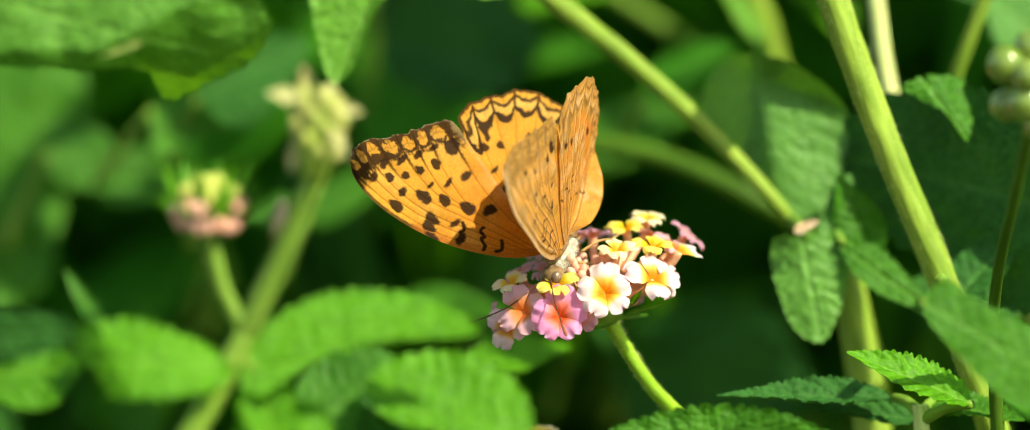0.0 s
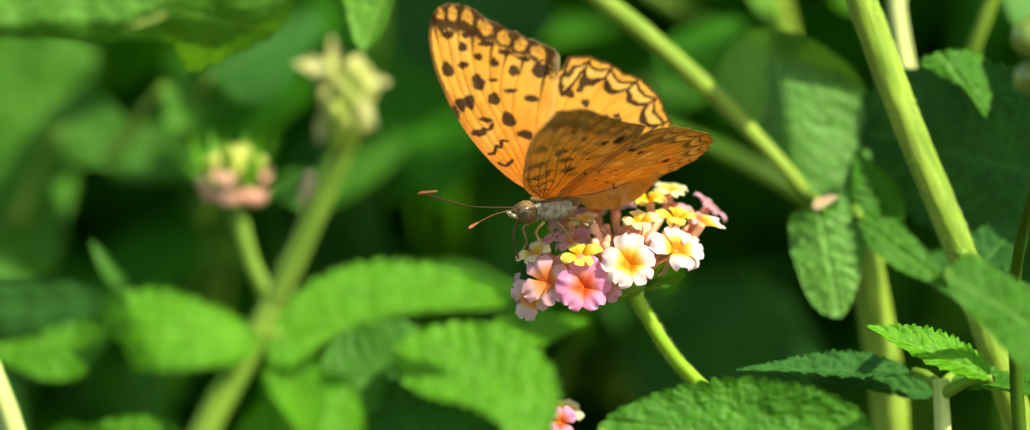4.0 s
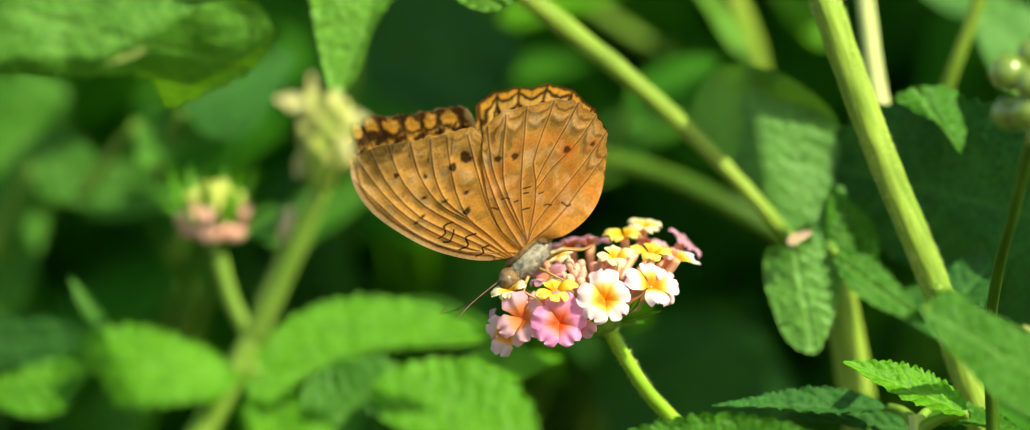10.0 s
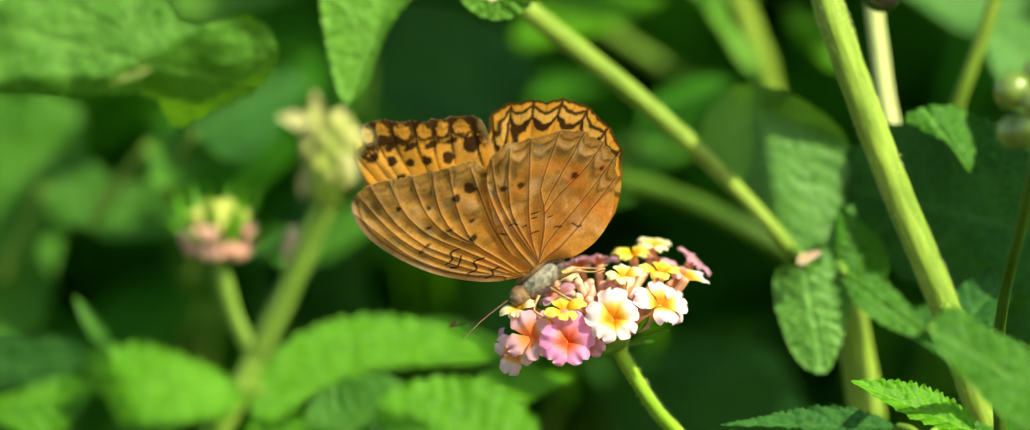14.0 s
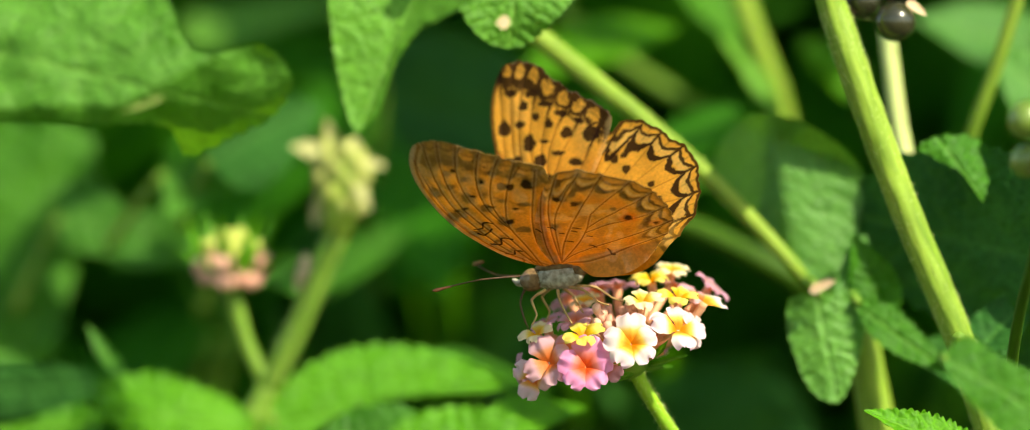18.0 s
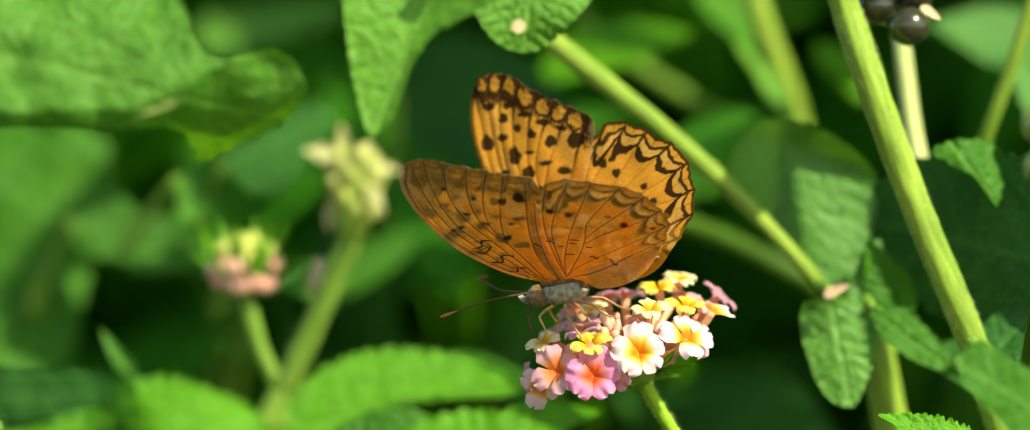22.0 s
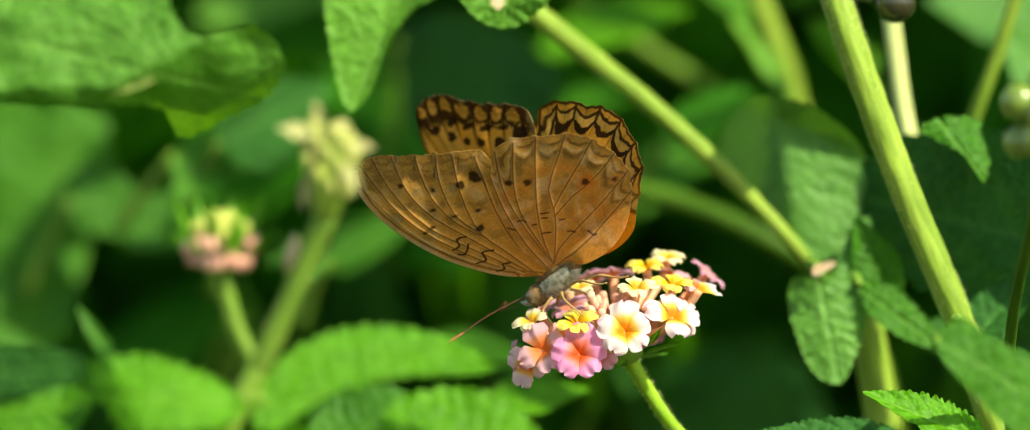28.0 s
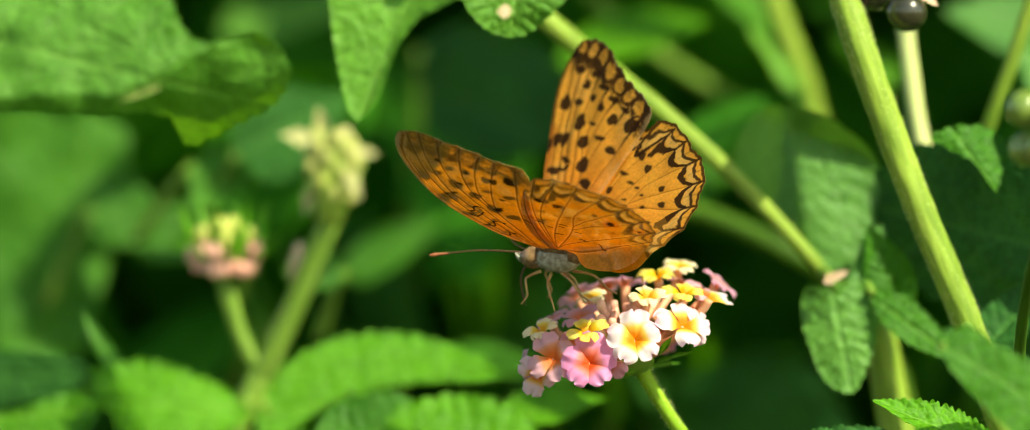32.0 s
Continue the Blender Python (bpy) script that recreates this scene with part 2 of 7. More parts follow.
PETALS = {
    "white": petal_material("petal_white_orange_eye", (0.84, 0.27, 0.015), (0.86, 0.6, 0.1), (0.8, 0.68, 0.72), edge=(0.76, 0.54, 0.7)),
    "blush": petal_material("petal_blush_orange_eye", (0.75, 0.14, 0.02), (0.82, 0.45, 0.1), (0.82, 0.58, 0.66)),
    "magenta": petal_material("petal_magenta_red_eye", (0.8, 0.1, 0.02), (0.84, 0.24, 0.22), (0.84, 0.3, 0.6), edge=(0.8, 0.4, 0.68)),
    "salmon": petal_material("petal_salmon", (0.78, 0.17, 0.03), (0.78, 0.3, 0.14), (0.76, 0.42, 0.52)),
    "yellow": petal_material("petal_yellow", (0.8, 0.36, 0.01), (0.82, 0.58, 0.03), (0.82, 0.7, 0.16)),
    "cream": petal_material("petal_cream", (0.8, 0.4, 0.02), (0.82, 0.62, 0.1), (0.84, 0.74, 0.5)),
    "mauve": petal_material("petal_mauve", (0.66, 0.2, 0.1), (0.62, 0.27, 0.27), (0.62, 0.33, 0.46)),
}


# ---- building helpers ----
def part(name, mesh, material, parent=None, label=""):
    """Links a bmesh or a mesh as one object under a thing or a part."""
    if isinstance(mesh, bmesh.types.BMesh):
        data = bpy.data.meshes.new(name)
        mesh.to_mesh(data)
        mesh.free()
    else:
        data = mesh
    if material and not data.materials:
        data.materials.append(material)
    for p in data.polygons:
        p.use_smooth = True
    ob = new(name, data)
    ob.parent = parent
    if label:
        ob["label"] = label
    return ob


def thing(name, at, label, category, group=""):
    ob = new(name)
    ob.empty_display_size = 0.005
    ob.location = Vector(at) * MM
    return tagged(ob, label, category, group)


def spline(points, n):
    """n + 1 points of a smooth line through the given ones (centripetal, so that it never overshoots)."""
    pts = [Vector(p) for p in points]
    pts = [pts[0] * 2 - pts[1], *pts, pts[-1] * 2 - pts[-2]]
    knots = [0.0]
    for p, q in zip(pts, pts[1:]):
        knots.append(knots[-1] + max((q - p).length, 1e-6) ** 0.5)
    res = []
    for i in range(n + 1):
        x = i / n * (len(pts) - 3)
        k = min(int(x), len(pts) - 4)
        p, q = pts[k : k + 4], knots[k : k + 4]
        t = q[1] + (x - k) * (q[2] - q[1])
        for width in (1, 2, 3):
            p = [(a * (q[m + width] - t) + b * (t - q[m])) / (q[m + width] - q[m]) for m, (a, b) in enumerate(zip(p, p[1:]))]
        res.append(p[0])
    return res


def tube_into(bm, points, radii, sides=10, steps=24, rough=0.0, cap=True):
    """A smooth tapered tube in mm along the points; radii are spread over its length."""
    line = spline(points, steps)
    rings = []
    lay = bm.verts.layers.float_vector.get("grain") or bm.verts.layers.float_vector.new("grain")
    run = 0.0
    for i, p in enumerate(line):
        way = (line[min(i + 1, steps)] - line[max(i - 1, 0)]).normalized()
        side = way.cross(Vector((0.13, 0.98, 0.17))).normalized()
        up = side.cross(way)
        x = i / steps * (len(radii) - 1)
        k = min(int(x), len(radii) - 2)
        r = radii[k] + (radii[k + 1] - radii[k]) * (x - k)
        ring = []
        run += (p - line[max(i - 1, 0)]).length * 0.13
        for s in range(sides):
            a = 2 * math.pi * s / sides
            q = r * (1 + rough * (noise.noise(Vector((p.x * 0.3, a, p.z * 0.3))) + 0.35 * math.cos(4 * a)))
            ring.append(bm.verts.new((p + side * math.cos(a) * q + up * math.sin(a) * q) * MM))
            ring[-1][lay] = Vector((math.cos(a) * r, math.sin(a) * r, run)) * MM
        rings.append(ring)
    for a, b in zip(rings, rings[1:]):
        for s in range(sides):
            bm.faces.new((a[s], a[(s + 1) % sides], b[(s + 1) % sides], b[s]))
    if cap:
        bm.faces.new(rings[0][::-1])
        bm.faces.new(rings[-1])
    return line


def tube(points, radii, sides=10, steps=24, rough=0.0):
    bm = bmesh.new()
    tube_into(bm, points, radii, sides, steps, rough)
    return bm


def hairs(points, radii, count, length, seed, spread=1.0):
    """Fine bristles standing off a stem, one joined mesh."""
    r = random.Random(seed)
    line = spline(points, 60)
    bm = bmesh.new()
    for _ in range(count):
        k = r.randrange(59)
        p = line[k].lerp(line[k + 1], r.random())
        way = (line[k + 1] - line[k]).normalized()
        side = way.cross(Vector((0.13, 0.98, 0.17))).normalized()
        a = r.uniform(0, 2 * math.pi)
        out = side * math.cos(a) + side.cross(way) * math.sin(a)
        x = k / 60 * (len(radii) - 1)
        j = min(int(x), len(radii) - 2)
        rad = (radii[j] + (radii[j + 1] - radii[j]) * (x - j)) * 0.95
        tip = p + out * (rad + length * r.uniform(0.5, 1.2)) + way * length * r.uniform(-0.6, 0.6)
        b = p + out * rad
        w = way * 0.045 * spread
        s = out.cross(way) * 0.045 * spread
        vs = [bm.verts.new(q * MM) for q in (b + w, b - w * 0.5 + s, b - w * 0.5 - s, tip)]
        for f in ((0, 1, 3), (1, 2, 3), (2, 0, 3)):
            bm.faces.new([vs[i] for i in f])
    return bm


def oval_into(bm, at, radii, turn=None, u=14, v=9, bumps=0.0):
    m = Matrix.Translation(Vector(at) * MM) @ (turn or Matrix()) @ Matrix.Diagonal((*[x * MM for x in radii], 1))
    made = bmesh.ops.create_uvsphere(bm, u_segments=u, v_segments=v, radius=1.0, matrix=m)
    if bumps:
        for q in made["verts"]:
            q.co += q.co.normalized() * bumps * MM * noise.noise(q.co * 900)
    return made["verts"]


def leaf_mesh(name, length, width, fold=0.15, curl=0.0, teeth=20, wave=0.6, quilt=0.35, tipness=1.0, seed=0, steps=0, half=10, arch=0.0, blunt=0.8):
    """A crenate, quilted leaf in mm: base at the origin, along +x, upper face to +z."""
    ph = seed * 1.7
    steps = steps or max(60, teeth * 6)
    verts, veins = [], []
    for i in range(steps + 1):
        s = i / steps
        prof = (math.sin(math.pi * min(1, s**0.72)) ** blunt) * (1 - 0.25 * s * tipness)
        if s < 0.04:
            prof *= s / 0.04
        lobe = abs(math.sin(math.pi * (s * teeth + 0.12 * math.sin(s * 23 + ph)))) ** 0.7
        for j in range(-half, half + 1):
            t = j / half
            outer = max(0.0, (abs(t) - 0.8) / 0.2)
            y = t * 0.5 * width * prof * (1 - 0.13 * (1 - lobe) * outer)
            x = s * length + 0.012 * length * outer * lobe
            rib = (s * 9.0 - abs(t) * 1.6) % 1.0
            groove = max(0.0, 1 - min(rib, 1 - rib) / 0.12)
            mid = max(0.0, 1 - abs(t) / 0.09)
            z = fold * abs(y) - curl * length * s * s + arch * length * math.sin(math.pi * s)
            z += quilt * (math.sin(math.pi * rib) ** 0.7 - 0.5) * (0.3 + 0.7 * abs(t)) * prof
            z += 0.35 * quilt * noise.noise(Vector((x * 0.75, y * 0.75, ph))) * prof + 0.5 * quilt * lobe * outer * prof
            z -= 0.4 * quilt * mid
            z += wave * math.sin(s * 7 + ph + 2.0 * t) * abs(t) ** 1.5 * prof
            verts.append(Vector((x, y, z)) * MM)
            veins.append(max(0.55 * groove * prof, mid) * 0.8)
    n = 2 * half + 1
    faces = [(i * n + j, (i + 1) * n + j, (i + 1) * n + j + 1, i * n + j + 1) for i in range(steps) for j in range(n - 1)]
    data = bpy.data.meshes.new(name)
    data.from_pydata(verts, [], faces)
    data.attributes.new("vein", "FLOAT", "POINT").data.foreach_set("value", veins)
    for p in data.polygons:
        p.use_smooth = True
    return data


def broad_leaf(parent, outline, depth, tilt, material, bends=(), rib=None, tooth=1.5, cut=0.35, wave=0.6, quilt=0.35, seed=0, name="leaf", label="", stalk=None):
    """A leaf blade drawn by the outline of its upright projection (x, z), in mm.

    tilt: how fast it recedes to the right and upwards. bends: (a point of the crease, the way from it
    over which the blade turns, the added slope). rib: the midrib; tooth: the width of a crenation.
    """
    steps = 300
    rim = np.array([p[:2] for p in spline([(a, b, 0) for a, b in (*outline, outline[0])], steps)])[:-1]
    mid = np.array(outline).mean(0)
    run = np.concatenate([[0], np.cumsum(np.linalg.norm(np.diff(rim, axis=0), axis=1))])
    out = (rim - mid) / np.linalg.norm(rim - mid, axis=1)[:, None]
    lobe = np.abs(np.sin(math.pi * (run / tooth + 0.2 * np.sin(run * 0.9 + seed)))) ** 0.7
    rim = rim + out * (cut * (lobe - 0.6))[:, None]
    rings = 30
    r = (np.arange(1, rings + 1) / rings) ** 0.8
    pts = np.concatenate([mid[None], (mid + r[:, None, None] * (rim - mid)[None]).reshape(-1, 2)])
    near = np.concatenate([[0], np.repeat(r, steps)])
    x, z = pts[:, 0], pts[:, 1]
    y = tilt[0] * (x - mid[0]) + tilt[1] * (z - mid[1])
    for (px, pz), (wx, wz), slope in bends:
        d = ((x - px) * wx + (z - pz) * wz) / math.hypot(wx, wz)
        y = y + slope * 0.5 * (d + np.sqrt(d * d + 0.6))
    veins = np.zeros(len(x))
    if rib:
        (ax, az), (bx, bz) = rib
        long = math.hypot(bx - ax, bz - az)
        ux, uz = (bx - ax) / long, (bz - az) / long
        s = (x - ax) * ux + (z - az) * uz
        t = (z - az) * ux - (x - ax) * uz
        row = ((s - 0.55 * np.abs(t)) / (long / 8) + 0.12 * np.sin(t * 1.3 + seed)) % 1.0
        groove = np.clip(1 - np.minimum(row, 1 - row) / 0.11, 0, 1)
        centre = np.clip(1 - np.abs(t) / 0.45, 0, 1)
        veins = np.maximum(0.3 * groove, 0.7 * centre) * 0.8 * (1 - near**6)
        y = y - 0.5 * quilt * (np.sin(math.pi * row) ** 0.7 - 0.5) * np.clip(np.abs(t) / 2, 0, 1) + 0.5 * quilt * centre
    pucker = np.array([noise.noise(Vector((a * 0.7, b * 0.7, seed))) for a, b in pts])
    slow = np.array([noise.noise(Vector((a * 0.16, b * 0.16, seed + 9))) for a, b in pts])
    grain = np.array([noise.noise(Vector((a * 1.7, b * 1.7, seed + 4))) for a, b in pts])
    y = y - 0.45 * quilt * pucker - 0.3 * quilt * grain + wave * slow * (0.4 + near)
    y[1 + (rings - 2) * steps :] -= 0.35 * quilt * np.tile(lobe, 2)
    faces = [(0, 1 + i, 1 + (i + 1) % steps) for i in range(steps)]
    for j in range(rings - 1):
        a, b = 1 + j * steps, 1 + (j + 1) * steps
        faces += [(a + i, b + i, b + (i + 1) % steps, a + (i + 1) % steps) for i in range(steps)]
    data = bpy.data.meshes.new(name)
    data.from_pydata((np.stack([x, y + depth, z], 1) * MM).tolist(), [], faces)
    data.attributes.new("vein", "FLOAT", "POINT").data.foreach_set("value", veins.tolist())
    ob = world_part(name, data, material, parent, label)
    if stalk:
        k = 1 + (rings - 2) * steps
        base = (x[k], y[k] + depth, z[k])
        world_part("leaf_stalk", tube([stalk, (Vector(stalk) + Vector(base)) / 2 + Vector((0, 0, 0.6)), base], [0.9, 0.7, 0.6], 8, 8), STEM_MID, parent)
    return ob


def leaf_turn(base, tip, normal):
    """The pose of a leaf from its base towards its tip, its upper face towards normal."""
    x = (Vector(tip) - Vector(base)).normalized()
    z = Vector(normal)
    z = (z - x * z.dot(x)).normalized()
    y = z.cross(x)
    m = Matrix((x, y, z)).transposed().to_4x4()
    m.translation = Vector(base) * MM
    return m


def leaf(parent, base, tip, width, normal, material, name="leaf", label="", stalk=None, **shape):
    """A leaf blade with its stalk, placed in mm in the world, as a part of its branch."""
    length = (Vector(tip) - Vector(base)).length
    data = leaf_mesh(name, length, width, **shape)
    ob = part(name, data, material, parent, label)
    ob.matrix_parent_inverse = Matrix.Translation(-parent.location)
    ob.matrix_basis = leaf_turn(base, tip, normal)
    if stalk:
        world_part("leaf_stalk", tube([stalk, (Vector(stalk) + Vector(base)) / 2 + Vector((0, 0, 0.6)), base], [0.9, 0.7, 0.6], 8, 8), STEM_MID, parent)
    return ob


def world_part(name, bm, material, parent, label=""):
    """A part whose mesh is built in world places."""
    ob = part(name, bm, material, parent, label)
    ob.matrix_parent_inverse = Matrix.Translation(-parent.location)
    return ob


# ---- ground ----
def build_ground():
    n, far = 60, 150.0
    bm = bmesh.new()
    ticks = [math.copysign(abs(2 * i / n - 1) ** 4 * far, 2 * i / n - 1) for i in range(n + 1)]
    grid = [[bm.verts.new((x, y, 0.012 * noise.noise(Vector((x * 6, y * 6, 0))) * (abs(x) < 6) * (abs(y) < 6))) for x in ticks] for y in ticks]
    for a, b in zip(grid, grid[1:]):
        for i in range(n):
            bm.faces.new((a[i], a[i + 1], b[i + 1], b[i]))
    g = part("ground", bm, SOIL)
    tagged(g, "dark bare soil and leaf litter under the shrubs", "ground", kind="structure")


# ---- flower head in the sun ----
def petal_mesh(name, seed, cup):
    """One squarish, notched and crinkled petal of unit size, its base at the origin, along +x."""
    r = random.Random(seed)
    notch, lean = r.uniform(0.05, 0.13), r.uniform(-0.2, 0.2)
    verts, rad = [], []
    ns, nt = 16, 9
    for i in range(ns + 1):
        s = i / ns
        k = min(1.0, s / 0.62)
        half = 0.1 + 0.36 * k * k * (3 - 2 * k)
        if s > 0.62:
            half *= max(0.0, 1 - ((s - 0.62) / 0.4) ** 3.2) ** 0.45
        half *= 1 + 0.05 * math.sin(s * 17 + seed)
        for j in range(-nt, nt + 1):
            t = j / nt
            x = s - notch * math.exp(-(((t - lean) / 0.22) ** 2)) * s**4 + 0.014 * math.sin(t * 6 + seed) * s**3
            z = cup * s * (1.2 - s) - 0.34 * (1 - s) ** 3 - 0.14 * t * t * s - 0.3 * max(0.0, s - 0.6) ** 1.5
            z += (0.07 * math.sin(t * 5 + seed * 2.1) + 0.02 * math.sin(t * 9 + s * 5 + seed)) * s * s + 0.06 * math.exp(-((t / 0.18) ** 2)) * s * (1 - s)
            verts.append((x, t * half, z))
            rad.append(s)
    n = 2 * nt + 1
    faces = [(i * n + j, (i + 1) * n + j, (i + 1) * n + j + 1, i * n + j + 1) for i in range(ns) for j in range(n - 1)]
    data = bpy.data.meshes.new(name)
    data.from_pydata(verts, [], faces)
    data.attributes.new("rad", "FLOAT", "POINT").data.foreach_set("value", rad)
    return data


PETAL_SETS = {}


def floret(parent, at, facing, size, kind, root, spin=0.0, count=4, cup=0.12, gaps=()):
    """A corolla: a curved tube from the head's centre, and spread petals with a coloured eye."""
    at, root = Vector(at), Vector(root)
    way = Vector(facing).normalized()
    body = world_part("floret", tube([root.lerp(at, 0.45), at - way * size * 0.9, at - way * size * 0.3], [0.45, 0.55, 0.62], 9, 8), TUBE, parent, kind + " lantana floret")
    key = (kind, round(cup, 2))
    if key not in PETAL_SETS:
        PETAL_SETS[key] = [petal_mesh("petal", k + len(PETAL_SETS), cup) for k in range(3)]
        for d in PETAL_SETS[key]:
            d.materials.append(PETALS[kind])
    turn = way.to_track_quat("Z", "Y").to_matrix().to_4x4()
    for k in range(count):
        if k in gaps:
            continue
        a = spin + 360 / count * k + 7 * math.sin(k * 3 + size)
        w = size * (1.12 if k == 0 else 0.95 + 0.06 * math.sin(k + spin))
        ob = part("petal", PETAL_SETS[key][k % 3], None, body)
        ob.matrix_basis = Matrix.Translation(at * MM) @ turn @ pose(0, 0, 0, 0, 0, a) @ Matrix.Diagonal((w * MM, w * MM * 1.02, w * MM, 1))


HEAD_ROOT = (12.4, 0.0, 885.3)


def build_flower():
    h = thing("lantana_flower_head", HEAD_ROOT, "pink, white and yellow lantana flower head on a hairy green stalk", "flower")
    way = [(12.9, 0.0, 886.3), (14.2, 0.5, 883.6), (16.2, 1.5, 880.2), (19.2, 3.0, 875.8), (24.2, 6.0, 870.4), (45, 20, 820), (60, 30, 400), (62, 34, -5)]
    rad = [1.3, 0.92, 0.9, 0.92, 0.98, 1.2, 2.0, 3.0]
    world_part("stalk", tube(way, rad, 14, 60, 0.06), STEM_LIME, h, "bright yellow-green hairy stalk")
    world_part("stalk_hairs", hairs(way[:5], [1.15, 0.92, 0.9, 0.92, 0.98], 420, 0.6, 3, 0.8), STEM_PALE, h)
    bm = bmesh.new()
    oval_into(bm, (12.3, 0.0, 886.0), (3.0, 3.0, 2.2))
    world_part("receptacle", bm, STEM_MID, h)
    for a, b, w in (((15.6, -3.0, 885.6), (20.4, -2.0, 887.0), 1.6), ((13.4, -4.0, 884.7), (8.4, -7.0, 883.1), 2.2), ((14.7, 3.0, 885.0), (18.5, 8.0, 885.5), 1.8), ((12.2, 4.0, 884.9), (7.4, 9.0, 884.2), 1.8), ((16.0, -5.0, 886.5), (17.8, -9.0, 889.0), 1.4)):
        leaf(h, a, b, w, (0.1, -0.4, 0.9), LEAF_MID, "bract", teeth=2, quilt=0.05, wave=0.1, steps=14, half=3)
    R = HEAD_ROOT
    F = floret
    F(h, (13.2, -11.0, 888.8), (0.08, -0.92, 0.38), 3.7, "white", R, 95, 5, 0.06)
    F(h, (19.5, -8.0, 890.9), (0.36, -0.66, 0.62), 3.6, "white", R, 170, 4, 0.05)
    F(h, (21.2, -6.0, 890.1), (0.8, -0.5, 0.2), 2.5, "blush", R, 20, 4, 0.1, (2,))
    F(h, (7.2, -11.0, 885.7), (-0.02, -0.9, 0.25), 3.8, "magenta", R, 90, 5, 0.02)
    F(h, (2.3, -9.0, 886.3), (-0.28, -0.85, 0.3), 3.4, "salmon", R, 120, 4, 0.1)
    F(h, (0.4, -6.0, 884.4), (-0.3, -0.85, 0.1), 2.9, "blush", R, 250, 4, 0.06, (2,))
    F(h, (6.7, -9.0, 890.0), (-0.12, -0.55, 0.82), 2.7, "yellow", R, 30, 4, 0.2)
    F(h, (0.8, -6.0, 890.1), (-0.35, -0.5, 0.8), 2.3, "cream", R, 200, 4, 0.2)
    F(h, (1.7, 0.0, 891.3), (-0.4, -0.2, 0.8), 2.6, "mauve", R, 100, 4, 0.1)
    F(h, (14.4, -6.0, 894.4), (0.05, -0.5, 0.85), 2.6, "cream", R, 10, 4, 0.22)
    F(h, (19.2, -4.0, 894.9), (0.12, -0.4, 0.9), 2.8, "yellow", R, 165, 4, 0.24)
    F(h, (22.1, 0.0, 894.7), (0.45, -0.2, 0.85), 3.3, "salmon", R, 175, 4, 0.05, (1,))
    F(h, (22.9, -3.0, 894.5), (0.5, -0.25, 0.8), 3.3, "white", R, -8, 4, -0.05, (1, 2, 3))
    F(h, (15.6, 3.0, 897.0), (-0.1, -0.35, 0.92), 2.6, "yellow", R, 160, 4, 0.3)
    F(h, (18.3, 6.0, 898.1), (0.15, -0.3, 0.95), 2.5, "cream", R, 20, 4, 0.35)
    F(h, (23.6, 7.0, 896.0), (0.65, -0.1, 0.75), 2.9, "mauve", R, 10, 4, 0.25)
    F(h, (19.4, 7.0, 895.8), (0.2, 0.2, 0.95), 2.6, "salmon", R, 80, 4, 0.25)
    F(h, (6.9, 2.0, 894.3), (-0.1, -0.35, 0.92), 2.2, "cream", R, 60, 4, 0.15)
    F(h, (11.3, 8.0, 896.2), (0.0, 0.2, 1.0), 2.6, "mauve", R, 0, 4, 0.2)
    F(h, (8.7, 10.0, 895.5), (-0.2, 0.3, 0.95), 2.6, "salmon", R, 40, 4, 0.2)
    F(h, (5.7, -3.0, 891.8), (-0.25, -0.4, 0.85), 2.8, "mauve", R, 70, 4, 0.12)
    F(h, (-1.3, -2.0, 884.3), (-0.9, -0.2, -0.1), 2.6, "mauve", R, 100, 4, 0.1)
    F(h, (4.2, -6.0, 887.6), (-0.35, -0.7, 0.45), 2.7, "salmon", R, 15, 4, 0.1)
    F(h, (9.7, -7.0, 885.6), (0.0, -0.7, 0.1), 2.6, "mauve", R, 60, 4, 0.05)
    F(h, (4.9, 10.0, 894.4), (-0.4, 0.4, 0.8), 2.8, "mauve", R, 50, 4, 0.15)
    F(h, (16.0, 10.0, 889.3), (0.3, 0.8, 0.4), 3.0, "magenta", R, 40, 5, 0.1)
    F(h, (10.0, 12.0, 889.3), (-0.2, 0.9, 0.3), 3.0, "white", R, 10, 5, 0.1)
    r = random.Random(5)
    for k in range(18):
        a = r.uniform(0, 6.28)
        q = Vector((10.7, -4.0, 892.6)) + Vector((math.cos(a) * r.uniform(0.5, 3.8), math.sin(a) * 3.0, r.uniform(-1.8, 1.0)))
        bm = bmesh.new()
        oval_into(bm, q, (0.6, 0.6, 0.75), bumps=0.3)
        tube_into(bm, [Vector(HEAD_ROOT).lerp(q, 0.4), q], [0.4, 0.55], 7, 3)
        world_part("bud", bm, BUD_PINK, h, "unopened pink bud")
    for q in ((16.8, -4.0, 887.7), (20.6, 0.0, 892.4), (5.0, -3.0, 884.3), (13.5, -6.0, 892.0)):
        bm = bmesh.new()
        tube_into(bm, [HEAD_ROOT, Vector(HEAD_ROOT).lerp(Vector(q), 0.5) + Vector((0, -0.6, 0)), q], [0.6, 0.55, 0.8], 8, 8)
        world_part("corolla_tube", bm, TUBE, h)
    return h


def build_pale_stem():
    low = Vector((-63.9, -40.0, 867.2))
    q = thing("stem", low, "pale yellow-green lantana stem beside the low leaves", "stem")
    world_part("shaft", tube([(-68.2, -40.0, 880.0), (-65.9, -40.0, 873.0), low, (-48, -38, 600), (-40, -36, -5)], [1.1, 1.35, 1.5, 2.2, 3], 10, 50, 0.05), STEM_PALE, q)


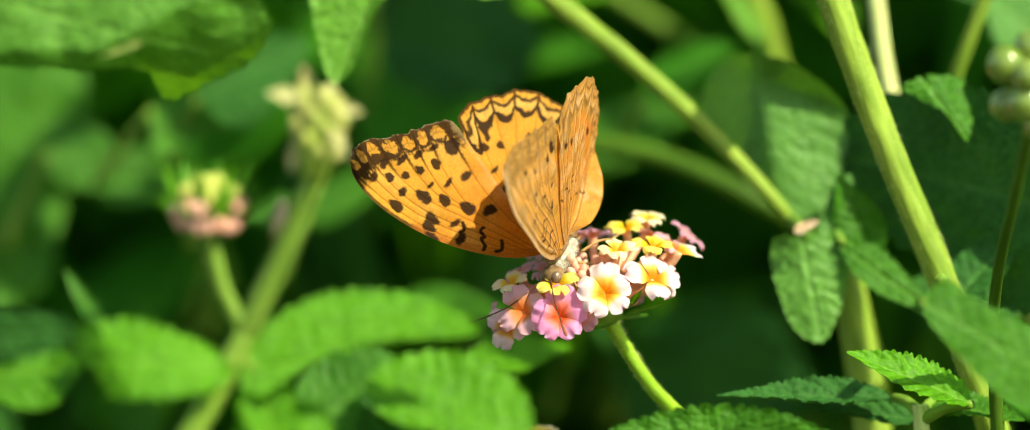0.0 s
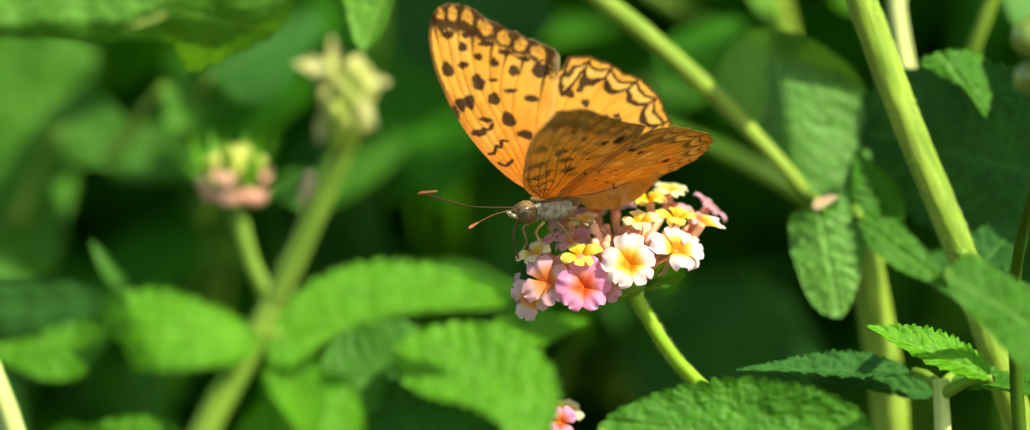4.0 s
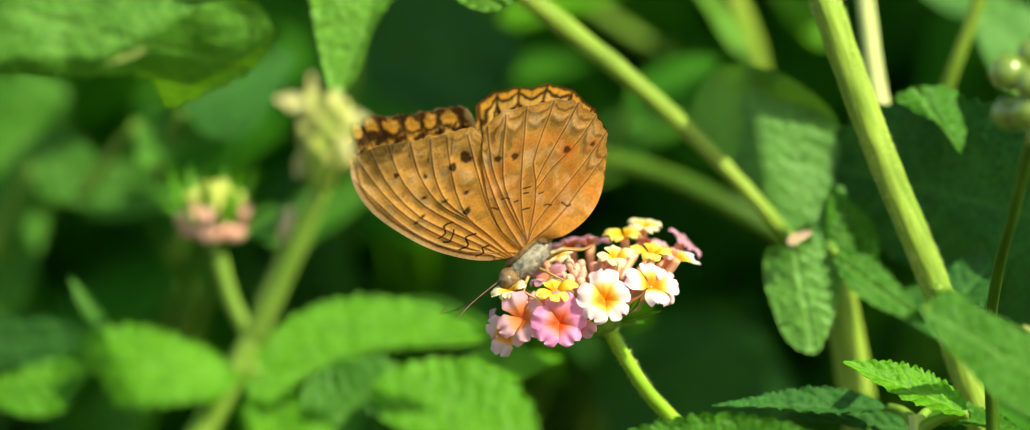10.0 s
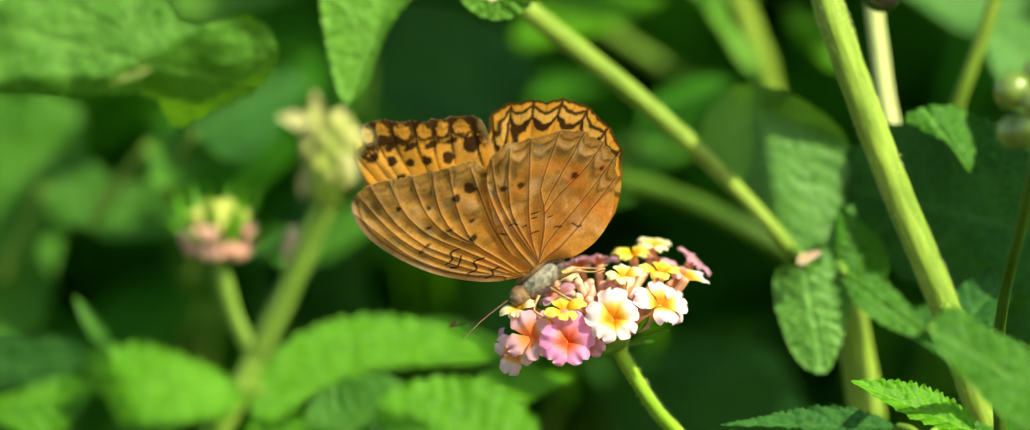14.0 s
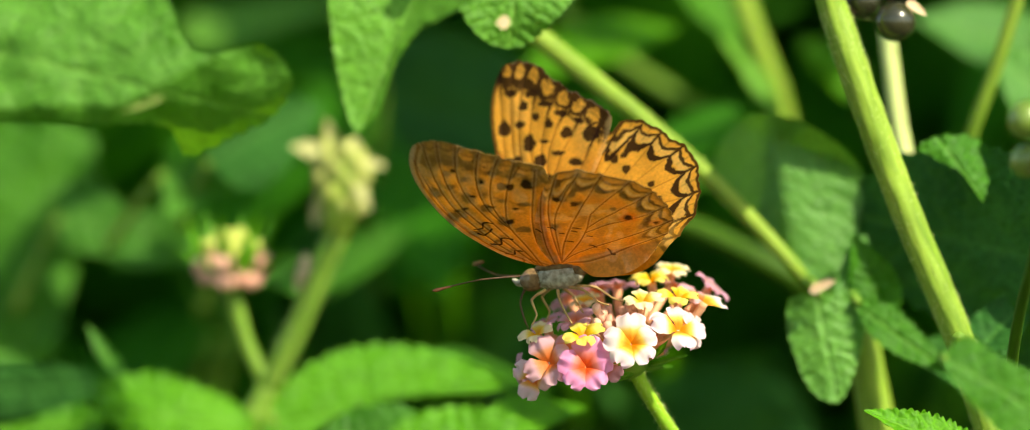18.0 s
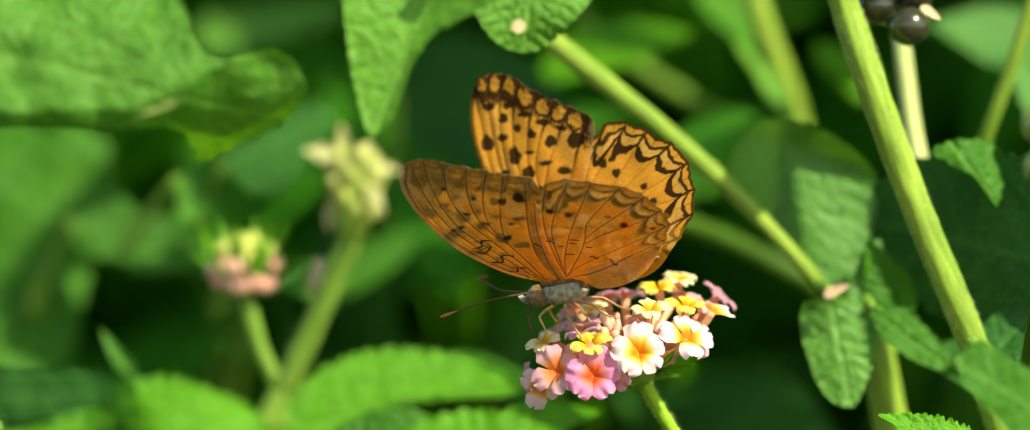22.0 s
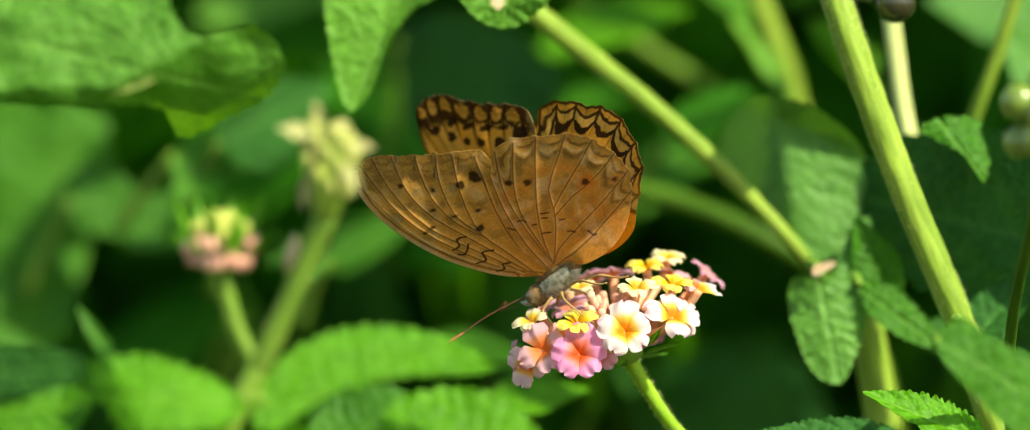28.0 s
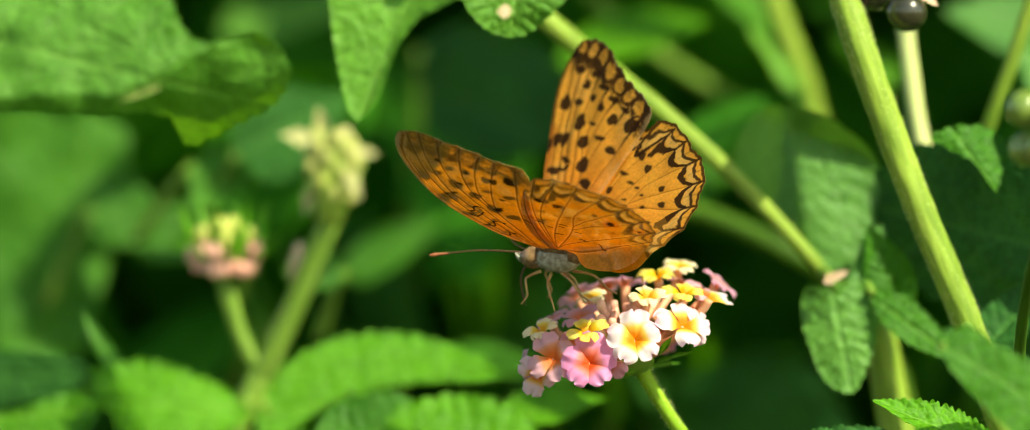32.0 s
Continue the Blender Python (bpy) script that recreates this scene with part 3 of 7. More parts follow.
def build_low_flower():
    root = (2.1, 8.0, 866.4)
    h = thing("lantana_flower_head", root, "small pink and yellow lantana flower head low in the shrub", "flower")
    world_part("stalk", tube([root, Vector(root) + Vector((1, 2, -30)), (8, 20, 500), (10, 22, -5)], [1.2, 1.2, 2, 3], 10, 30), STEM_MID, h)
    for p, f, k in (((0.5, 6.0, 868.2), (-0.4, -0.5, 0.8), "magenta"), ((5.2, 4.0, 868.4), (0.1, -0.5, 0.8), "yellow"), ((7.5, 6.0, 868.3), (0.4, -0.4, 0.8), "cream"), ((3.0, 0.0, 867.0), (-0.1, -0.9, 0.3), "blush"), ((6.4, 0.0, 866.7), (0.3, -0.9, 0.3), "magenta"), ((4.0, 12.0, 867.7), (0, 0.3, 0.9), "yellow")):
        floret(h, Vector(p) + Vector((-2.0, 0, 1.5)), f, 2.2, k, root, 30, 4, 0.15)


# ---- sprig with a bud head and a faded head ----
def build_bud_sprig():
    joint = (-30.5, -75.0, 884.2)
    h = thing("lantana_sprig", joint, "lantana sprig with a pink-yellow bud head and a faded head", "plant")
    world_part("stem", tube([(-56, -71, -5), (-54, -73, 500), (-49, -75, 840), (-38.8, -75.0, 868.7), (-34.0, -75.0, 877.6), joint], [3, 2.4, 1.9, 1.75, 1.6, 1.5], 12, 60, 0.05), STEM_MID, h)
    world_part("bud_stalk", tube([joint, (-33.2, -75.0, 889.6), (-35.0, -75.0, 895.9)], [1.1, 1.0, 1.15], 10, 18), STEM_MID, h)
    world_part("seed_stalk", tube([joint, (-26.7, -77.0, 892.0), (-21.9, -80.0, 902.9)], [1.5, 1.4, 1.35], 10, 18, 0.05), STEM_MID, h)
    world_part("stalk_hairs", hairs([joint, (-26.7, -77.0, 892.0), (-21.9, -80.0, 902.9)], [1.5, 1.4, 1.35], 120, 0.6, 8), STEM_PALE, h)
    # the bud head: pink outer buds below, yellow-green ones above, and narrow bracts
    c = Vector((-35.0, -75.0, 899.1))
    head = world_part("bud_head", tube([(-35.0, -75.0, 895.9), c + Vector((0, 0, -2.4)), c + Vector((0, 0, 0.5))], [1.15, 2.2, 2.6], 12, 8), STEM_MID, h, "domed head of unopened buds")
    r = random.Random(2)
    for k in range(64):
        tier = k % 4
        a = k * 2.4
        rr, zz = ((3.5, -1.6), (4.2, 0.2), (3.4, 2.0), (1.7, 3.4))[tier]
        q = c + Vector((rr * math.cos(a), rr * math.sin(a), zz + r.uniform(-0.35, 0.35)))
        bm = bmesh.new()
        oval_into(bm, q, (0.72, 0.72, 1.05), None, 10, 7, 0.3)
        part("bud", bm, BUD_PINK if tier == 0 or (tier == 1 and r.random() < 0.55) else BUD_YELLOW, head)
    for k in range(16):
        a = k * 2 * math.pi / 16 + 0.2
        b = c + Vector((3.2 * math.cos(a), 3.2 * math.sin(a), -1.6))
        t = c + Vector(((7.6 - 1.6 * (k % 2)) * math.cos(a), (7.6 - 1.6 * (k % 2)) * math.sin(a), 2.2 + 4.4 * (k % 2)))
        leaf(h, b, t, 1.9, (-math.cos(a) * 0.6, -math.sin(a) * 0.6 - 0.2, 0.8), LEAF_BRIGHT, "bract", teeth=2, quilt=0.04, wave=0.1, steps=10, half=2)
    # the faded head: swollen calyces, a dry crown of withered corollas
    s = Vector((-21.4, -81.0, 908.5))
    core = world_part("seed_head", tube([(-21.9, -80.0, 902.9), s + Vector((-0.3, 0, -3)), s, s + Vector((0.4, 0, 4.2))], [1.4, 2.0, 2.6, 1.5], 12, 16, 0.15), STEM_GREEN, h, "faded straw-coloured seed head")
    for k in range(26):
        a = k * 2.4
        up = -2.5 + 8.0 * (k / 26)
        rr = 3.0 * (1 - abs(up - 1.5) / 11)
        q = s + Vector((rr * math.cos(a), rr * math.sin(a), up))
        bm = bmesh.new()
        oval_into(bm, q, (0.85, 0.85, 1.1), None, 10, 7, 0.25)
        part("calyx", bm, STRAW if k > 11 or k % 2 == 0 else BUD_YELLOW, core)
    for a, b, w in (((-23.7, -82.0, 912.9), (-27.6, -83.0, 913.8), 2.4), ((-22.5, -81.0, 913.7), (-23.1, -82.0, 916.9), 2.0), ((-19.3, -81.0, 911.7), (-15.9, -81.0, 911.4), 2.2), ((-19.6, -83.0, 909.3), (-17.7, -85.0, 905.9), 1.8), ((-20.9, -81.0, 913.7), (-19.0, -77.0, 914.7), 2.0), ((-23.7, -81.0, 907.7), (-24.9, -81.0, 903.7), 2.0)):
        leaf(h, a, b, w, (0.0, -0.8, 0.5), FADED, "withered_corolla", teeth=3, quilt=0.1, wave=0.5, steps=12, half=3, curl=0.1)
    world_part("withered_tube", tube([(-25.8, -75.0, 900.5), (-26.4, -75.0, 897.6), (-26.8, -75.0, 895.9)], [0.5, 0.9, 0.4], 8, 8), DRY, h)
    # leaves at the joint
    broad_leaf(h, [(-31.5, 880.7), (-29.2, 884.0), (-25.3, 887.1), (-20.5, 889.0), (-14.1, 889.4), (-7.6, 887.9), (-2.8, 885.5), (-1.8, 884.3), (-7.6, 883.4), (-14.1, 883.0), (-20.5, 881.6), (-25.3, 878.7), (-28.5, 876.7), (-30.9, 877.9)], -74, (0.1, 0.75), LEAF_BRIGHT, [((-20, 886.6), (0.1, -1), 0.5)], ((-31.5, 879.5), (-1.8, 884.3)), 2.0, 0.95, 0.5, 0.45, 1, stalk=(-31.6, -75.0, 881.2))
    broad_leaf(h, [(-31.8, 880.3), (-35.6, 883.1), (-39.6, 884.7), (-44.4, 886.0), (-48.5, 885.6), (-51.7, 884.6), (-50.9, 881.9), (-48.0, 879.1), (-47.2, 876.9), (-42.0, 876.5), (-36.4, 877.0), (-32.8, 878.2)], -78, (0.15, 0.7), LEAF_BRIGHT, [((-46.5, 881), (-1, -0.5), 1.2)], ((-31.8, 879.6), (-50.5, 881.5)), 2.0, 0.9, 0.8, 0.5, 2, stalk=(-32.2, -75.0, 880.6))
    broad_leaf(h, [(-70.5, 887.2), (-58.6, 887.3), (-51.2, 885.6), (-52.0, 883.2), (-57.0, 881.4), (-63.3, 880.6), (-70.5, 880.6)], -84, (-0.2, 0.0), LEAF_SHADED, (), ((-70, 884), (-51.5, 884.5)), 1.5, 0.4, 0.8, 0.5, 5, stalk=(-67.4, -80.0, 873.7))
    broad_leaf(h, [(-71.4, 880.4), (-63.3, 879.6), (-59.3, 880.6), (-53.6, 882.4), (-50.6, 880.6), (-51.9, 878.0), (-54.4, 875.2), (-59.3, 875.2), (-64.1, 877.2), (-71.4, 877.2)], -70, (0.0, 0.6), LEAF_BRIGHT, [((-55, 879), (1, -0.2), -0.6)], ((-71, 878.5), (-51, 880)), 1.5, 0.4, 0.8, 0.5, 3, stalk=(-68.2, -70.0, 870.2))
    broad_leaf(h, [(-16.1, 877.6), (-15.3, 879.2), (-13.1, 880.6), (-9.4, 881.6), (-5.0, 881.6), (-0.5, 880.2), (2.7, 877.6), (4.4, 873.9), (4.0, 869.5), (1.9, 864.6), (-0.5, 864.2), (-1.7, 868.3), (-6.6, 871.7), (-11.4, 872.7), (-14.7, 874.7)], -64, (0.1, 0.65), LEAF_BRIGHT, (), ((2.3, 865.4), (-15.5, 878.8)), 2.0, 0.8, 0.8, 0.5, 8)
    # the leaf below the oval one, its shade put into the darker green
    broad_leaf(h, [(-21.7, 874.6), (-16.4, 876.2), (-11.6, 873.4), (-0.2, 870.1), (3.9, 865.3), (2.3, 857.1), (-22.1, 857.1)], -58, (-0.2, 0.1), LEAF_SHADED, (), ((-9.1, 857.1), (-16.4, 876.2)), 1.6, 0.3, 0.8, 0.4, 15)
    broad_leaf(h, [(-32.8, 876.0), (-29.9, 877.2), (-26.7, 876.0), (-22.7, 875.4), (-20.2, 872.8), (-19.4, 864.7), (-20.6, 857.4), (-36.4, 857.4), (-36.8, 864.7), (-34.4, 869.9), (-31.9, 872.8)], -68, (0.0, 0.5), LEAF_BRIGHT, (), ((-29.1, 857.4), (-29.9, 877.0)), 1.7, 0.4, 1.0, 0.5, 16)
    broad_leaf(h, [(-58.7, 868.3), (-55.9, 869.7), (-53.5, 869.1), (-50.2, 870.0), (-46.6, 870.3), (-42.9, 869.1), (-40.9, 866.3), (-42.1, 857.4), (-59.9, 857.3)], -66, (0.0, 0.6), LEAF_BRIGHT, (), ((-50.2, 857.3), (-48.6, 870.0)), 1.7, 0.5, 1.0, 0.5, 17)
    broad_leaf(h, [(-25.9, 875.6), (-22.5, 880.4), (-16.8, 882.1), (-12.7, 880.9), (-16.0, 877.2), (-18.4, 870.7), (-24.1, 870.7)], -57, (0.0, 0.4), LEAF_MID, (), ((-24, 871), (-13, 881)), 1.5, 0.3, 0.6, 0.18, 9, stalk=(-28.6, -70.0, 867.0))
    leaf(h, (-48.2, -71.0, 884.6), (-53.1, -68.0, 892.0), 2.4, (0.0, -0.9, 0.3), LEAF_MID, "bract", teeth=2, quilt=0.05, wave=0.2, steps=16, half=3)
    leaf(h, (-29.6, -74.0, 879.5), (-25.4, -70.0, 867.0), 9.0, (0.2, -0.75, 0.6), LEAF_BRIGHT, fold=0.15, teeth=18, wave=0.6, quilt=0.6, seed=7, stalk=(-31.4, -75.0, 881.2))
    return h


# ---- upper leaves ----
def build_upper_leaves():
    a = thing("leafy_branch", (-75.8, -57.0, 925.3), "large bright lantana leaf with a curled brownish tip", "branch")
    world_part("stem", tube([(-75.8, -57.0, 925.3), (-79.6, -50.0, 916.4), (-95, -50, 500), (-95, -50, -5)], [1.4, 1.6, 2.4, 3.2], 10, 40), STEM_MID, a)
    broad_leaf(a, [(-73.9, 937.6), (-54.4, 937.6), (-45.8, 935.1), (-43.1, 931.5), (-40.9, 926.6), (-37.3, 925.4), (-32.8, 926.7), (-29.5, 924.7), (-28.6, 921.3), (-31.4, 917.6), (-36.5, 915.2), (-42.3, 913.0), (-43.6, 916.4), (-51.9, 916.7), (-61.7, 917.2), (-73.1, 917.7)], -57, (-0.1, 0.45), LEAF_PALE, [((-45.4, 921.3), (0.5, -0.86), 1.5), ((-60, 919.0), (0, -1), 1.6)], ((-75, 928), (-36, 919)), 2.2, 0.5, 2.4, 0.6, 11)
    for seed, at, edge in ((1, -61, [(-49.4, 918.0), (-47.4, 919.1), (-44.2, 920.2), (-43.8, 919.9), (-46.6, 918.6)]), (3, -50, [(-35.3, 922.0), (-34.2, 922.5), (-32.6, 923.0), (-32.7, 922.7), (-34.4, 921.9)])):
        broad_leaf(a, edge, at, (-0.1, 0.1), WITHERED, tooth=0.9, cut=0.3, wave=0.3, quilt=0.2, seed=seed, name="withered_edge")
    b = thing("leafy_branch", (-4.3, -46.0, 945.2), "drooping bright lantana leaf hanging from above", "branch")
    world_part("stem", tube([(-4.2, -55.0, 944.8), (20, -38, 985), (70, 0, 1012), (135, 50, 990), (150, 60, 800), (150, 60, -5)], [1.2, 1.4, 1.6, 1.8, 2.4, 3.2], 10, 60), STEM_MID, b)
    broad_leaf(b, [(-24.7, 937.9), (-23.7, 928.1), (-22.6, 921.5), (-21.2, 916.6), (-20.2, 915.5), (-17.8, 917.8), (-15.5, 924.0), (-11.4, 929.3), (-4.8, 932.2), (-4.0, 938.7)], -46, (0.1, 0.25), LEAF_PALE, [((-17.5, 922), (0.94, -0.34), -1.1)], ((-10.5, 939), (-20.0, 915.6)), 1.6, 0.25, 0.8, 0.35, 13, stalk=(-4.3, -46.0, 945.2))
    broad_leaf(b, [(-8.2, 931.6), (-5.8, 928.1), (-3.5, 926.5), (0.0, 926.3), (4.0, 929.5), (7.1, 933.3), (7.5, 939.0), (-9.1, 939.1)], -36, (0.1, 0.1), LEAF_PALE, [((-1, 929.0), (0.3, -1), 0.5)], ((0, 939), (-1.5, 926.4)), 1.6, 0.25, 0.8, 0.4, 14)
    # a pale patch laid on the blade in place of a hole
    broad_leaf(b, [(-3.2, 929.2), (-2.2, 930.2), (-1.4, 929.4), (-2.2, 928.4)], -39, (0, 0), DRY, tooth=0.6, cut=0.2, wave=0.2, quilt=0.1, seed=4, name="hole_patch")
    return a, b


# ---- tall stem, thin stems and berries ----
def build_right_stems():
    h = thing("tall_stem", (56.3, 6.0, 889.8), "thick hairy yellow-green lantana stem standing in the sun", "stem")
    way = [(64, 12, -5), (62, 12, 600), (63.9, 9.0, 867.1), (60.5, 7.0, 877.4), (56.3, 6.0, 889.8), (48.9, 6.0, 907.7), (42.4, 6.0, 925.6), (40.0, 7.0, 932.8), (37.0, 7.0, 941.3)]
    rad = [4.5, 3.6, 2.1, 1.95, 1.85, 1.95, 2.0, 1.9, 1.6]
    world_part("stem", tube(way, rad, 28, 160, 0.07), STEM_GREEN, h)
    world_part("stem_hairs", hairs(way[3:8], rad[3:8], 1500, 0.62, 12, 0.9), STEM_PALE, h)
    broad_leaf(h, [(52.4, 887.9), (55.8, 890.4), (59.1, 888.2), (65.6, 884.9), (72.2, 880.4), (68.9, 873.9), (61.6, 876.7), (57.5, 880.8), (53.8, 884.9)], -50, (0.1, 0.15), LEAF_MID, (), ((72, 876.5), (52.4, 888)), 1.5, 0.3, 0.6, 0.15, 21, stalk=(69.5, -20.0, 872.5))
    leaf(h, (57.0, 14.0, 885.8), (67.4, 20.0, 896.9), 9.0, (0.0, -0.7, 0.7), LEAF_SHADED, fold=0.2, teeth=20, wave=0.7, seed=22, stalk=(55.9, -8.0, 889.9))
    b = thing("berry_cluster", (44.9, 10.0, 937.7), "cluster of ripe blackish lantana berries", "berries")
    world_part("stalk", tube([(44.9, 10.0, 936.9), (43.5, 8.0, 944.5), (38.7, 0.0, 935.2)], [0.7, 0.8, 0.9], 8, 12), STEM_GREEN, b)
    for q in ((48.2, 9.0, 930.9), (43.8, 12.0, 933.7), (48.8, 14.0, 935.1), (44.9, 10.0, 937.6), (49.6, 13.0, 939.1), (46.4, 20.0, 933.5)):
        bm = bmesh.new()
        oval_into(bm, q, (2.7, 2.7, 2.6), None, 18, 12)
        world_part("berry", bm, BERRY_BLACK, b)
    leaf(b, (49.7, 10.0, 933.6), (52.3, 9.0, 931.7), 1.6, (0, -0.8, 0.5), DRY, "withered_corolla", teeth=2, quilt=0.05, wave=0.2, steps=10, half=2)
    g = thing("berry_cluster", (66.6, -49.0, 911.0), "cluster of glossy unripe green lantana berries", "berries")
    world_part("stalk", tube([(92, 20, -5), (88, 10, 600), (62.5, -8.0, 884.0), (64.4, -30.0, 898.7), (66.6, -49.0, 911.0)], [3, 2.2, 0.8, 0.7, 0.8], 9, 50), STEM_SHADED, g)
    for q, size in (((63.1, -51.0, 917.2), 2.4), ((66.2, -50.0, 919.4), 2.1), ((65.7, -52.0, 912.4), 2.5), ((63.2, -48.0, 912.2), 2.1), ((68.4, -49.0, 914.0), 2.4), ((69.1, -49.0, 918.0), 2.3), ((67.6, -48.0, 909.5), 2.2), ((66.1, -53.0, 915.7), 2.3)):
        bm = bmesh.new()
        oval_into(bm, q, (size, size, size * 1.02), None, 16, 11)
        world_part("berry", bm, BERRY_GREEN, g)
    # the sunlit look of this stem is put into its pale material
    p = thing("stem", (49.7, 40.0, 915.9), "upright stem with sunlight put into its pale colour", "stem")
    world_part("shaft", tube([(112, 72, -5), (108, 70, 600), (84, 60, 868), (53.4, 42.0, 902.9), (50.0, 40.0, 914.6), (48.6, 40.0, 923.8), (45.3, 40.0, 952.6)], [3, 2.6, 1.6, 1.2, 1.2, 1.15, 1.0], 10, 50), STEM_PALE, p)
    q = thing("stem", (59.2, 38.0, 915.9), "thin green stem leaning in the sun", "stem")
    world_part("shaft", tube([(114, 76, -5), (112, 74, 600), (86, 62, 862), (55.4, 44.0, 903.3), (58.8, 38.0, 916.4), (62.2, 36.0, 925.5), (66.1, 34.0, 938.5)], [3, 2.4, 1.4, 1.0, 0.95, 0.95, 0.9], 10, 60), STEM_GREEN, q)


def build_right_shrub():
    # the leaning stem behind the butterfly and its pair of leaves
    h = thing("leaning_stem", (37.0, 33.0, 897.2), "leaning green lantana stem with broad leaves partly in shade", "stem")
    way = [(52, 50, -5), (51, 50, 600), (48.5, 45, 865), (43.9, 42.0, 887.5), (37.0, 33.0, 897.2), (25.3, 34.0, 909.8), (14.9, 34.0, 919.0), (5.1, 35.0, 926.8), (-6.9, 36.0, 936.8)]
    world_part("stem", tube(way, [3.2, 2.4, 1.4, 1.0, 0.9, 1.1, 1.3, 1.4, 1.4], 12, 80, 0.05), STEM_GREEN, h)
    world_part("stem_hairs", hairs(way[4:8], [0.9, 1.1, 1.3, 1.4], 160, 0.5, 22, 1.3), STEM_PALE, h)
    # both bends turn from the sun, shaping in a cast shadow's dark part
    broad_leaf(h, [(29.4, 919.3), (34.2, 918.9), (39.4, 916.5), (44.3, 911.7), (43.8, 904.8), (42.0, 897.0), (37.5, 896.8), (30.7, 902.9), (26.5, 909.0), (25.0, 912.5), (26.4, 916.5)], 33, (0.15, 0.1), LEAF_SHEEN, [((32.6, 916.5), (-0.99, -0.13), 2.2), ((32.6, 916.5), (0.41, 0.91), -1.3)], ((32.2, 919), (36.5, 896.5)), 1.6, 0.3, 0.5, 0.24, 31)
    broad_leaf(h, [(38.5, 895.5), (44.0, 895.2), (44.4, 890.5), (42.6, 884.0), (40.9, 881.3), (37.6, 882.7), (35.5, 887.1), (34.3, 891.4), (34.8, 895.0)], 22, (-0.25, 0.0), LEAF_SHEEN, [((39.0, 888), (1, 0.1), 0.5)], ((38.0, 896), (40.9, 881.5)), 1.4, 0.35, 0.8, 0.35, 32, stalk=(37.0, 33.0, 897.2))
    broad_leaf(h, [(42.7, 902.6), (44.7, 903.3), (45.3, 898.7), (43.2, 894.4), (40.6, 895.0), (41.5, 899.1)], 27, (0.4, 0.3), LEAF_SHEEN, (), ((44, 903), (42, 894.5)), 1.3, 0.3, 0.8, 0.5, 33)
    # a small pale blade added in place of a hole
    leaf(h, (37.2, 20.0, 895.8), (40.6, 19.0, 897.3), 2.2, (0.0, -0.8, 0.6), DRY, "pale_hole_spot", teeth=2, quilt=0.05, wave=0.2, steps=12, half=3)
    # a low branch, its shade put into the stem colour
    k = thing("leaning_stem", (31.5, 76.0, 900.1), "soft green stem with the shade put into its colour", "stem")
    world_part("stem", tube([(60, 80, -5), (58, 80, 600), (49, 80, 868), (42.5, 78.0, 892.0), (31.5, 76.0, 900.1), (19.8, 78.0, 905.4), (9.9, 80.0, 907.4), (-2.7, 85.0, 906.3)], [3, 2.5, 1.7, 1.5, 1.5, 1.4, 1.3, 1.1], 10, 50), STEM_SHADED, k)
    # the broad leaf: shade put into its dark colour and tilt
    s = thing("leafy_branch", (74.6, 30.0, 893.4), "broad crinkled lantana leaf, shade and sunlit edge put into its colours", "branch")
    world_part("stem", tube([(74.6, 30.0, 896.8), (76.3, 30.0, 884.7), (100, 30, 500), (100, 30, -5)], [1.3, 1.5, 2.4, 3.2], 10, 40), STEM_MID, s)
    broad_leaf(s, [(51.3, 914.3), (52.6, 915.5), (57.0, 916.1), (60.5, 914.8), (66.6, 912.9), (75.3, 909.2), (75.2, 885.6), (63.9, 886.1), (59.6, 889.8), (52.6, 893.3), (46.9, 896.8), (44.0, 900.5), (43.0, 909.2), (44.6, 910.7), (47.8, 913.0)], 24, (-0.9, -0.15), LEAF_SHADED, (), ((75, 898), (43.5, 906)), 2.1, 0.95, 0.9, 0.5, 41)
    # the sunlit margin is a separate piece in a paler green
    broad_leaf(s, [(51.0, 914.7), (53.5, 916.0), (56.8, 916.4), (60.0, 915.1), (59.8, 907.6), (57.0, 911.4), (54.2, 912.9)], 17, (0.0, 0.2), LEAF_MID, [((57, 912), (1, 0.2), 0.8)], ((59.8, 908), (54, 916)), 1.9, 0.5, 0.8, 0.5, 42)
    broad_leaf(s, [(43.4, 894.5), (47.2, 894.6), (51.5, 891.0), (55.5, 885.2), (51.4, 886.4), (47.0, 888.6), (44.3, 891.4)], 22, (0.2, 0.35), LEAF_MID, (), ((43.4, 894), (55.5, 885.3)), 1.4, 0.35, 0.8, 0.5, 43, stalk=(42.1, 30.0, 895.3))
    leaf(s, (47.7, 27.0, 891.7), (43.0, 26.0, 903.3), 7.5, (-0.1, -0.8, 0.6), LEAF_MID, fold=0.3, teeth=18, wave=0.9, quilt=0.6, seed=44)
    leaf(s, (67.8, 34.0, 885.5), (50.4, 34.0, 888.1), 12.0, (0.0, -0.95, 0.3), LEAF_SHADED, fold=0.2, teeth=22, wave=0.9, seed=45)
    # low sprig at the foot
    v = thing("lantana_sprig", (53.3, 0.0, 869.9), "low lantana sprig with crinkled serrated leaves", "plant")
    world_part("stem", tube([(53.3, 0.0, 873.7), (53.7, 0.0, 868.2), (55, 4, 500), (56, 4, -5)], [1.0, 1.1, 2, 3], 10, 40), STEM_PALE, v)
